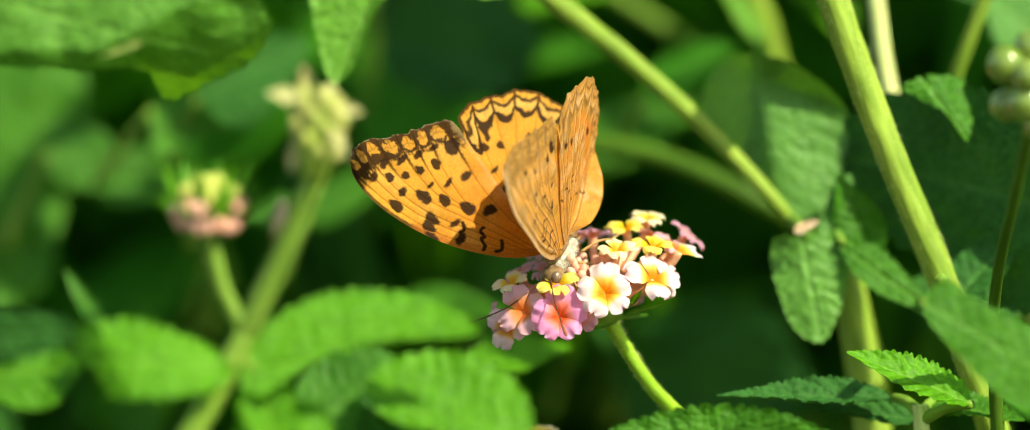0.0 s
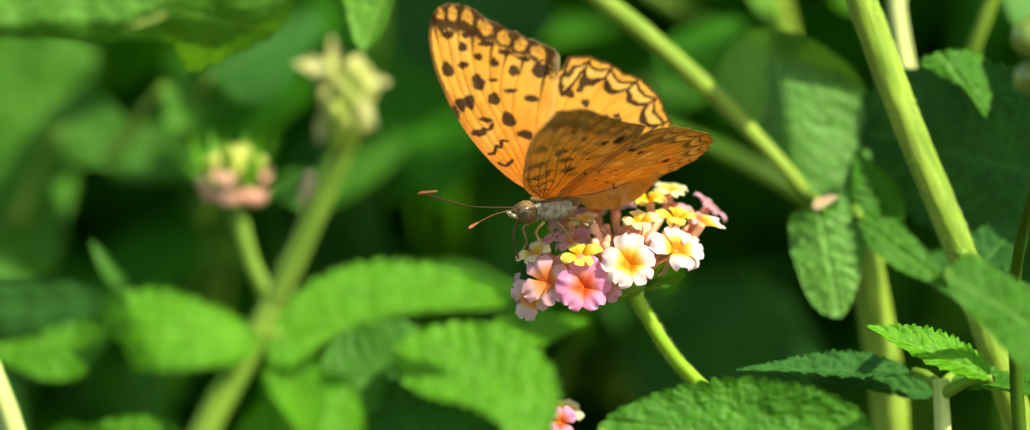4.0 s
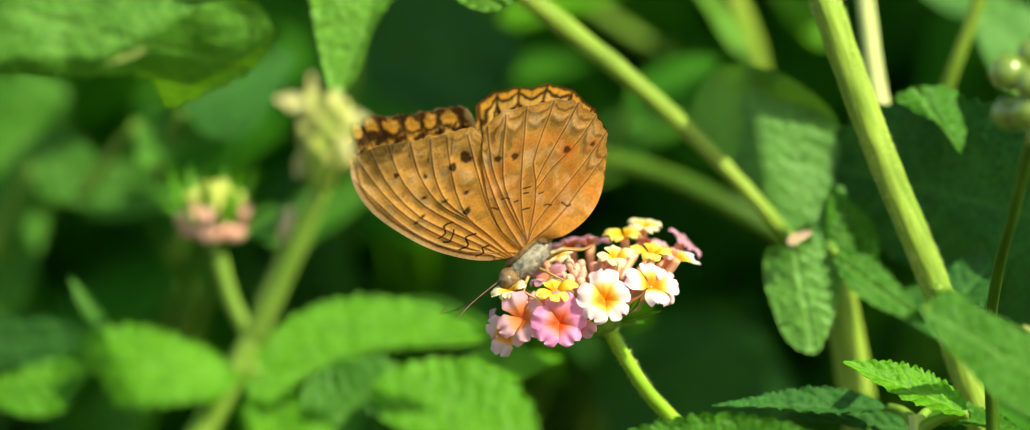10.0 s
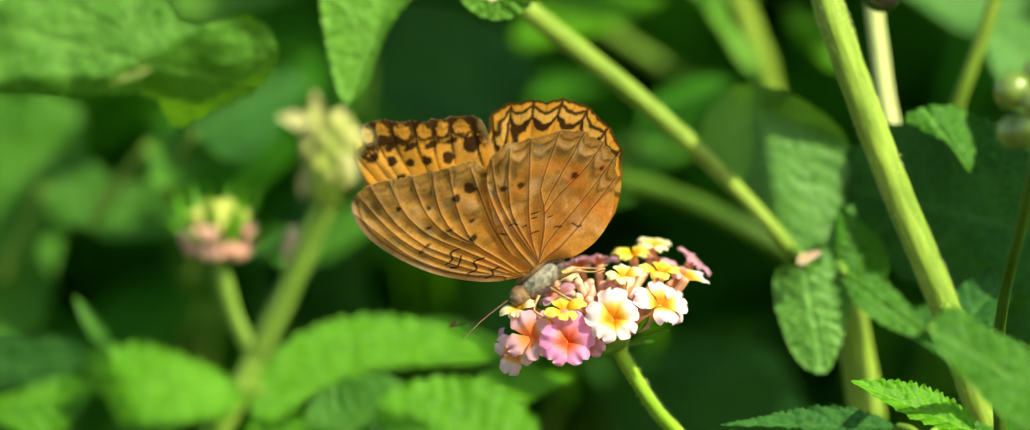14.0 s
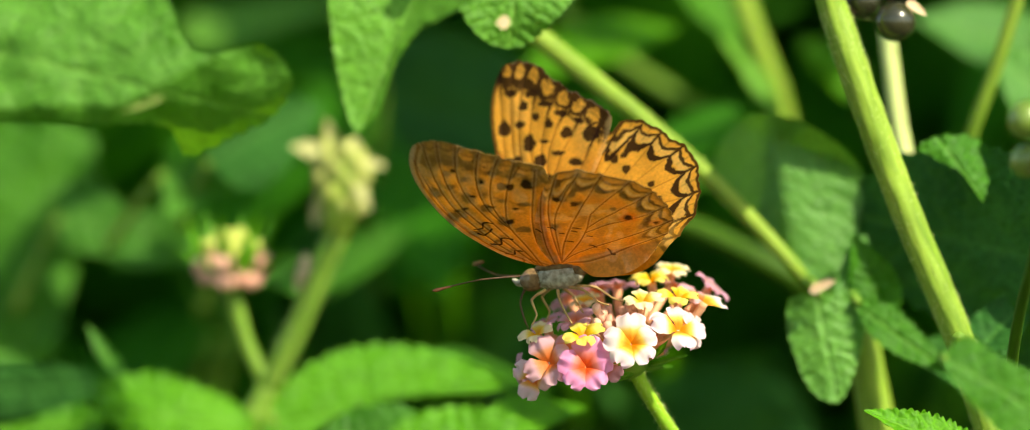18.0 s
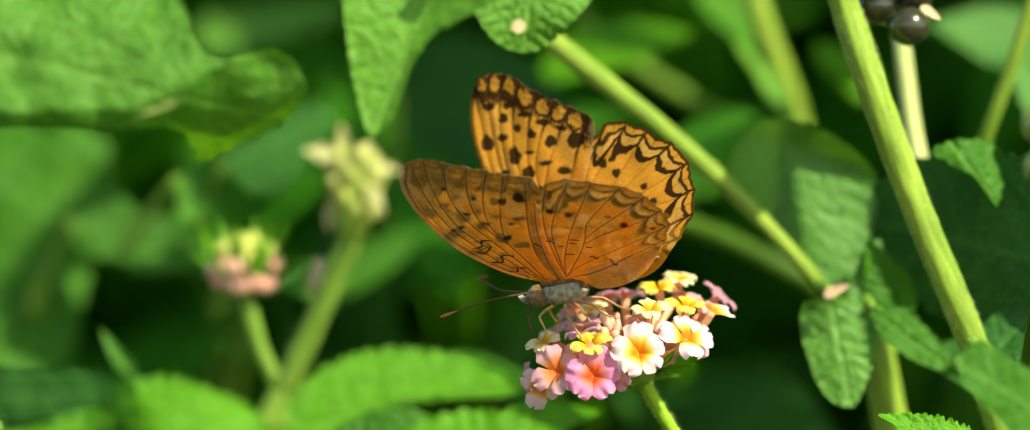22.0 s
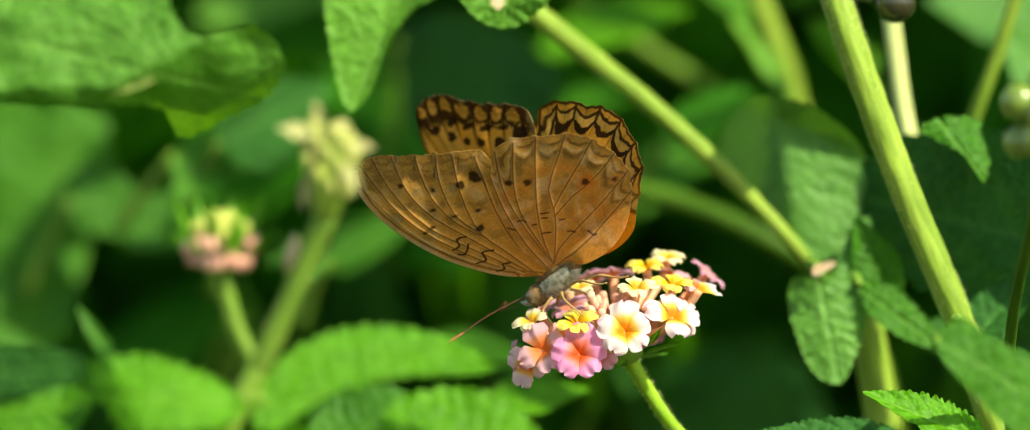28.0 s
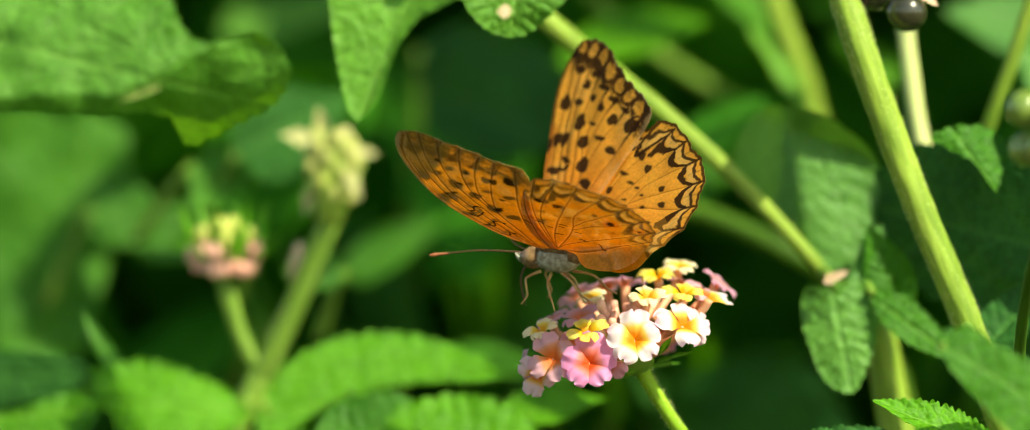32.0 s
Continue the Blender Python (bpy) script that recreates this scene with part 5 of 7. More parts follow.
def fore_upper(u, v, line, margin):
    far = np.clip(np.hypot(u, v) / 28, 0, 1)
    col = over(np.tile((0.72, 0.25, 0.025), (len(u), 1)), (0.8, 0.41, 0.065), step(far, 0.1, 0.7))
    col = over(col, (0.84, 0.5, 0.14), 0.35 * step(mottle(u, v, 21, 0.9), 0.5, 0.9))
    dm, s = along(u, v, margin)
    dv = to_lines(u, v, FORE_VEINS, 10)
    arch, mid = cells(u, v, FORE_VEINS)
    blot = mottle(u, v, 31, 2.6) - 0.5
    fine = mottle(u, v, 32, 6.5) - 0.5
    speck = mottle(u, v, 40, 15.0) - 0.5
    col = over(col, (0.4, 0.14, 0.02), 0.55 * (1 - step(dv, 0.04, 0.15)))
    apex = step(v, 19, 26) * step(u, 0, 7)
    last = step(s, 0.78, 0.86)
    inner = 2.45 + 0.9 * apex - 0.3 * last + 0.4 * arch
    brown = 1 - step(dm + 0.6 * blot + 0.7 * fine + 0.3 * speck, inner - 0.35, inner + 0.35)
    pale = np.hypot(mid / 0.36, (dm - 1.4 - 0.3 * last + 0.4 * blot) / (0.8 + 0.45 * last)) + 0.3 * speck + 0.5 * fine
    low = np.hypot(mid / 0.16, (dm - 0.55) / 0.3) + 0.4 * speck
    brown = brown * (0.12 + 0.88 * step(pale, 0.8, 1.15)) * (0.45 + 0.55 * step(low, 0.7, 1.2))
    rays = (1 - step(dv + 0.25 * speck, 0.12, 0.32)) * (1 - step(dm, 3.0, 6.0))
    bar = (1 - step(np.abs(dm - 1.3 + 0.5 * fine), 0.05, 0.26)) * 0.4
    hair = (1 - step(mid, 0.01, 0.05)) * (1 - step(dm, 1.0, 2.4)) * 0.55
    col = over(col, BROWN, np.maximum.reduce([brown * 0.94, rays * 0.85, bar, hair]))
    col = over(col, (0.42, 0.33, 0.24), 0.75 * (1 - step(dm, 0.06, 0.2)) * step(fine + 0.6 * speck, -0.25, 0.1))
    cd = to_lines(u, v, [FORE_LINE[3:8]], 12)
    col = over(col, BROWN, (1 - step(cd + 0.25 * fine, 0.25, 0.6)) * step(v, 11, 17) * 0.85)
    cd = to_lines(u, v, [FORE_LINE[14:]], 12)
    col = over(col, (0.74, 0.58, 0.3), 0.6 * (1 - step(cd + 0.4 * fine, 0.2, 0.9)) * (1 - step(dm, -1.0, 0.4) * 0.5))
    cd = to_lines(u, v, [FORE_LINE[:5]], 12)
    col = over(col, (0.5, 0.16, 0.025), 0.7 * (1 - step(cd, 0.5, 1.4)))
    warp_u, warp_v = u + 0.22 * fine + 0.12 * speck, v + 0.22 * blot + 0.12 * speck
    col = over(col, BROWN, 0.95 * spots(warp_u, warp_v, [(a, b, r * 1.18, q * 1.18, e) for a, b, r, q, e in FORE_SPOTS_UPPER], 0.14))
    col = over(col, BROWN, 0.95 * spots(warp_u, warp_v, [(a, b, r * 1.18, q * 1.18, e) for a, b, r, q, e in FORE_SPOTS_UPPER_B], 0.14))
    return over(col, BROWN, 0.95 * (1 - step(to_lines(u, v, FORE_STROKES) + 0.15 * fine, 0.16, 0.32)))


def hind_upper(u, v, line, margin):
    far = np.clip(np.hypot(u, v) / 20, 0, 1)
    col = over(np.tile((0.72, 0.25, 0.025), (len(u), 1)), (0.81, 0.42, 0.065), step(far, 0.1, 0.8))
    dm, s = along(u, v, margin)
    dv = to_lines(u, v, HIND_VEINS, 10)
    arch, mid = cells(u, v, HIND_VEINS)
    fine = mottle(u, v, 33, 6.5) - 0.5
    blot = mottle(u, v, 34, 2.6) - 0.5
    speck = mottle(u, v, 41, 15.0) - 0.5
    col = over(col, (0.42, 0.15, 0.02), 0.45 * (1 - step(dv, 0.04, 0.14)))
    col = over(col, (0.84, 0.58, 0.2), 0.5 * (1 - step(np.abs(dm - 1.9), 0.4, 1.0)))
    show = 1 - 0.35 * step(s, 0.92, 1.0)
    bow = arch**0.7
    one = 1 - step(np.abs(dm - 0.6 - 0.85 * bow + 0.3 * blot + 0.15 * fine + 0.08 * speck), 0.1 + 0.06 * bow, 0.28 + 0.1 * bow)
    two = 1 - step(np.abs(dm - 1.9 - 1.5 * bow + 0.5 * blot + 0.2 * fine + 0.1 * speck), 0.26 + 0.24 * bow, 0.46 + 0.28 * bow)
    edge = 1 - step(dm + 0.2 * fine, 0.28, 0.5)
    rays = (1 - step(dv + 0.15 * speck, 0.1, 0.28)) * (1 - step(dm, 2.0, 2.8))
    hair = (1 - step(mid, 0.015, 0.05)) * (1 - step(dm, 1.6, 3.2)) * 0.3
    col = over(col, BROWN, np.maximum.reduce([one * 0.92, two * 0.96, edge * 0.9, rays * 0.9, hair]) * show)
    cd = to_lines(u, v, [HIND_LINE[:5]], 12)
    col = over(col, (0.68, 0.6, 0.38), 0.6 * (1 - step(cd + 0.4 * fine, 0.3, 1.1)) * step(dm, 1.5, 3.0))
    return over(col, BROWN, 0.93 * spots(u + 0.18 * fine, v + 0.18 * blot, HIND_SPOTS_UPPER, 0.14))


def seen_through(col, upper):
    """Darkens the colour faintly where upper marks block light through the thin wing."""
    dark = 1 - np.clip(upper[:, :1] / 0.5, 0, 1)
    return col * (1 - np.array((0.18, 0.24, 0.3)) * dark)


def fore_under(u, v, line, margin):
    far = np.clip(np.hypot(u, v) / 28, 0, 1)
    col = over(np.tile((0.8, 0.42, 0.08), (len(u), 1)), (0.74, 0.44, 0.13), far)
    col = seen_through(col, fore_upper(u, v, line, margin))
    dm, s = along(u, v, margin)
    dv = to_lines(u, v, FORE_VEINS, 10)
    arch, mid = cells(u, v, FORE_VEINS)
    fine = mottle(u, v, 35, 6.0) - 0.5
    blot = mottle(u, v, 36, 2.4) - 0.5
    speck = mottle(u, v, 42, 13.0) - 0.5
    col = over(col, (0.34, 0.16, 0.05), 0.55 * (1 - step(np.abs(dm - 0.8 - 0.5 * arch + 0.2 * fine), 0.12, 0.34)))
    col = over(col, (0.42, 0.2, 0.06), 0.4 * (1 - step(np.abs(dm - 3.0 - 0.4 * arch + 0.8 * blot), 0.3, 0.9)))
    col = over(col, (0.84, 0.6, 0.34), 0.4 * (1 - step(np.abs(dm - 5.4 + 1.2 * blot), 0.2, 1.1)) * step(arch, 0.3, 0.8))
    col = over(col, (0.42, 0.21, 0.07), 0.4 * (1 - step(np.abs(dm - 7.4 + 1.6 * blot), 0.15, 0.7)) * step(arch, 0.2, 0.6))
    col = over(col, (0.86, 0.64, 0.38), 0.3 * step(mottle(u, v, 5, 1.5), 0.66, 0.85) * step(v, 8, 15))
    col = over(col, (0.36, 0.2, 0.07), 0.2 * (1 - step(dm, 1.0, 6.0)) * step(v, 14, 24))
    col = over(col, (0.3, 0.13, 0.04), 0.5 * step(speck + 0.5 * fine, 0.2, 0.45) * (1 - step(dm, 2.0, 6.0)))
    col = over(col, (0.12, 0.045, 0.015), 0.55 * (1 - step(to_lines(u, v, FORE_STREAKS) + 0.1 * fine, 0.06, 0.24)))
    col = over(col, (0.36, 0.15, 0.04), 0.8 * (1 - step(dv, 0.05, 0.14)))
    col = over(col, (0.86, 0.62, 0.34), 0.3 * (1 - step(np.abs(dv - 0.24), 0.05, 0.13)))
    cd = to_lines(u, v, [FORE_LINE[1:8]], 12)
    col = over(col, (0.84, 0.62, 0.38), 0.8 * (1 - step(cd, 0.35, 0.6)))
    col = over(col, (0.3, 0.12, 0.03), 0.7 * (1 - step(np.abs(cd - 0.75), 0.05, 0.18)))
    col = over(col, (0.84, 0.58, 0.3), 0.6 * (1 - step(np.abs(cd - 1.15), 0.1, 0.28)))
    col = over(col, (0.05, 0.02, 0.009), spots(u + 0.16 * fine, v + 0.16 * blot, FORE_SPOTS_UNDER, 0.18) * 0.92)
    return over(col, (0.07, 0.026, 0.012), 0.95 * (1 - step(to_lines(u, v, FORE_STROKES_UNDER) + 0.06 * fine, 0.07, 0.2)))


def hind_under(u, v, line, margin):
    far = np.clip(np.hypot(u, v) / 20, 0, 1)
    col = over(np.tile((0.82, 0.44, 0.09), (len(u), 1)), (0.74, 0.42, 0.12), far)
    col = seen_through(col, hind_upper(u, v, line, margin))
    dm, s = along(u, v, margin)
    dv = to_lines(u, v, HIND_VEINS, 10)
    arch, mid = cells(u, v, HIND_VEINS)
    fine = mottle(u, v, 37, 6.0) - 0.5
    blot = mottle(u, v, 38, 2.2) - 0.5
    speck = mottle(u, v, 43, 13.0) - 0.5
    col = over(col, (0.3, 0.13, 0.04), 0.65 * (1 - step(np.abs(dm - 0.6 - 0.8 * arch + 0.2 * fine), 0.1, 0.28)))
    col = over(col, (0.34, 0.15, 0.045), 0.55 * (1 - step(np.abs(dm - 1.8 - 1.4 * arch + 0.3 * fine), 0.12, 0.42)))
    col = over(col, (0.86, 0.66, 0.42), 0.55 * (1 - step(np.abs(dm - 1.4 - 1.0 * arch), 0.1, 0.45)) * step(arch, 0.3, 0.7))
    col = over(col, (0.82, 0.32, 0.06), 0.4 * (1 - step(np.abs(dm - 5.2 + 0.8 * blot), 0.3, 1.3)))
    col = over(col, (0.88, 0.66, 0.4), 0.5 * (1 - step(np.abs(dm - 7.4 + 1.4 * blot), 0.2, 0.9)) * step(arch, 0.2, 0.6))
    col = over(col, (0.45, 0.22, 0.08), 0.4 * (1 - step(np.abs(dm - 8.8 + 1.0 * blot), 0.1, 0.5)))
    col = over(col, (0.48, 0.24, 0.08), 0.3 * step(mottle(u, v, 8, 1.5), 0.62, 0.85))
    col = over(col, (0.88, 0.66, 0.42), 0.35 * step(mottle(u, v, 9, 1.6), 0.66, 0.85))
    col = over(col, (0.36, 0.16, 0.05), 0.35 * step(speck + 0.5 * fine, 0.25, 0.5) * (1 - step(dm, 1.0, 5.0)))
    col = over(col, (0.38, 0.16, 0.04), 0.8 * (1 - step(dv, 0.05, 0.13)))
    col = over(col, (0.88, 0.64, 0.36), 0.3 * (1 - step(np.abs(dv - 0.22), 0.05, 0.12)))
    col = over(col, (0.78, 0.2, 0.03), 0.7 * spots(u, v, [(a, b, c * 2.0, d * 1.7, e) for a, b, c, d, e in HIND_SPOTS_UNDER[2:]], 0.6))
    col = over(col, (0.07, 0.026, 0.012), spots(u + 0.16 * fine, v + 0.16 * blot, HIND_SPOTS_UNDER, 0.2) * 0.88)
    return over(col, (0.12, 0.045, 0.018), (1 - step(to_lines(u, v, HIND_STROKES_UNDER) + 0.06 * fine, 0.05, 0.18)) * 0.9)


def wing_mesh(name, line, start, stop, upper, under, side, lift, scallop):
    """A wing of two scaled sheets. side: 1 for the left wing, -1 for the mirrored right one."""
    rim = np.array([p[:2] for p in spline([(a, b, 0) for a, b in (*line, line[0])], 640)])[:-1]
    n = len(rim)
    k = np.arange(n) / n * len(line)
    inside = (k > start) & (k < stop)
    mid = rim.mean(0)
    ragged = np.array([noise.noise(Vector((a * 1.3, b * 1.3, side * 3.0))) for a, b in rim])
    arch = cells(rim[:, 0], rim[:, 1], FORE_VEINS if upper is fore_upper else HIND_VEINS)[0]
    ease = np.clip(np.minimum(k - start, stop - k) / 1.2, 0, 1)
    pull = np.where(inside, scallop * (0.6 - arch) + 0.3 * ragged + 0.4 * ease, 0)
    rim = rim + (rim - mid) / np.linalg.norm(rim - mid, axis=1)[:, None] * pull[:, None]
    margin = [p for p, q in zip(rim.tolist(), inside) if q][::6]
    rings = 118
    r = (np.arange(1, rings + 1) / rings) ** 0.85
    pts = np.concatenate([mid[None], (mid + r[:, None, None] * (rim - mid)[None]).reshape(-1, 2)])
    u, v = pts[:, 0], pts[:, 1]
    dv = to_lines(u, v, FORE_VEINS if upper is fore_upper else HIND_VEINS, 10)
    z = lift - 1.1 * np.sin(math.pi * np.clip(v, 0, 28) / 28) + 0.05 * np.sin(u * 0.7 + v * 0.3) * v / 10 - 0.07 * (1 - step(dv, 0.0, 0.7)) - 0.05 * (1 - step(dv, 0.0, 0.22))
    z = z + 0.07 * np.sin(u * 1.5 - v * 0.4) * np.clip(v / 18, 0, 1)
    if upper is hind_upper:
        # the inner margin folds down along the abdomen
        z = z - 0.75 * np.clip(1.0 - v, 0, 3) ** 1.2 * step(-u, 1.5, 5.0) * (1 - step(-u, 14, 18))
    quads = [(0, 1 + i, 1 + (i + 1) % n) for i in range(n)]
    for j in range(rings - 1):
        a, b = 1 + j * n, 1 + (j + 1) * n
        quads += [(a + i, b + i, b + (i + 1) % n, a + (i + 1) % n) for i in range(n)]
    m = len(pts)
    top = np.stack([u, v * side, z + 0.03], 1)
    low = np.stack([u, v * side, z - 0.03], 1)
    flip = side < 0
    up = [q[::-1] for q in quads] if not flip else quads
    dn = [tuple(i + m for i in q) for q in quads] if not flip else [tuple(i + m for i in q[::-1]) for q in quads]
    e = 1 + (rings - 1) * n
    hem = [(e + i, e + (i + 1) % n, m + e + (i + 1) % n, m + e + i) for i in range(n)]
    data = bpy.data.meshes.new(name)
    data.from_pydata((np.concatenate([top, low]) * MM).tolist(), [], up + dn + hem)
    tint = np.concatenate([upper(u, v, line, margin), under(u, v, line, margin)])
    att = data.attributes.new("tint", "FLOAT_COLOR", "POINT")
    att.data.foreach_set("color", np.concatenate([tint, np.ones((2 * m, 1))], 1).astype(np.float32).ravel())
    return data


def build_butterfly():
    fly = thing("butterfly", (4, 0, 895), "orange butterfly with black-spotted wings feeding on the lantana flower head", "butterfly")
    wings = {}
    for side, word in ((1, "left"), (-1, "right")):
        f = wing_mesh("forewing", FORE_LINE, 7.6, 14.4, fore_upper, fore_under, side, 0.07, 0.26)
        h = wing_mesh("hindwing", HIND_LINE, 4.0, 13.6, hind_upper, hind_under, side, -0.07, 0.3)
        wings["fore", side] = part("forewing", f, WING, fly, "orange forewing with rows of black spots and a dark border")
        wings["hind", side] = part("hindwing", h, WING, fly, "orange hindwing with black scalloped edge lines")
    bm = bmesh.new()
    oval_into(bm, (0.2, 0, -0.75), (3.3, 1.4, 1.5), None, 28, 20, 0.3)
    thorax = part("thorax", bm, FUR_GREY, fly, "pale grey furry thorax")
    part("fur", hairs([(-2.6, 0, -0.6), (-0.8, 0, -0.75), (1.2, 0, -0.75), (3.0, 0, -0.7)], [0.8, 1.25, 1.25, 0.8], 1100, 0.6, 41, 1.3), FUR_GREY, thorax)
    bm = bmesh.new()
    oval_into(bm, (0.2, 0, 0.75), (3.1, 1.3, 0.85), None, 20, 12, 0.2)
    part("thorax_back", bm, FUR_BROWN, fly, "brown furry upper thorax")
    bm = bmesh.new()
    tube_into(bm, [(-2.2, 0, -0.2), (-5, 0, 0.6), (-9, 0, 1.1), (-12.0, 0, 1.4), (-13.2, 0, 1.4)], [1.1, 0.85, 0.72, 0.5, 0.2], 14, 40, 0.05)
    part("abdomen", bm, FUR_BROWN, fly, "slender brown abdomen")
    bm = bmesh.new()
    oval_into(bm, (3.9, 0, -0.75), (1.55, 1.6, 1.5), None, 24, 16, 0.25)
    head = part("head", bm, FUR_BROWN, fly)
    for s in (1, -1):
        bm = bmesh.new()
        oval_into(bm, (4.3, 1.0 * s, -0.7), (1.0, 0.72, 1.05), None, 18, 12)
        part("eye", bm, EYE, head, "large brown compound eye")
        bm = bmesh.new()
        tube_into(bm, [(4.8, 0.4 * s, -1.3), (5.8, 0.45 * s, -1.0), (6.4, 0.45 * s, -0.3)], [0.28, 0.3, 0.12], 8, 8)
        part("palp", bm, FUR_GREY, head)
        bm = bmesh.new()
        tip = Vector((14.4, (7.4 if s > 0 else 9.4) * s, -0.3 if s > 0 else 1.8))
        tube_into(bm, [(4.9, 0.5 * s, -0.1), (9.8, 3.9 * s, 0.2), tip], [0.11, 0.085, 0.1], 7, 20)
        ant = part("antenna", bm, ANTENNA, fly, "thin rust-brown antenna")
        bm = bmesh.new()
        tube_into(bm, [tip - Vector((1.55, 1.25 * s, -0.2)), tip, tip + Vector((0.45, 0.4 * s, -0.05))], [0.12, 0.26, 0.12], 9, 12)
        part("club", bm, CLUB, ant)
        for a, b, c, d in (((1.9, 1.1, -2.2), (3.6, 2.2, -3.2), (3.0, 2.7, -5.2), (3.8, 3.0, -6.4)), ((0.2, 1.3, -2.4), (-0.4, 3.0, -3.6), (-1.2, 3.2, -5.6), (-1.8, 3.4, -6.8)), ((-1.4, 1.2, -2.2), (-3.8, 2.6, -2.8), (-5.6, 3.0, -4.4), (-7.0, 3.2, -5.0))):
            bm = bmesh.new()
            tube_into(bm, [Vector((x, y * s, z)) for x, y, z in (a, b, c, d)], [0.22, 0.17, 0.13, 0.1], 7, 18)
            part("leg", bm, LEG, fly)
    bm = bmesh.new()
    tube_into(bm, [(4.9, 0, -1.6), (5.9, 0, -3.4), (5.6, 0, -5.8), (5.2, 0, -7.2)], [0.16, 0.13, 0.12, 0.08], 7, 14)
    part("proboscis", bm, ANTENNA, head)
    return fly, wings


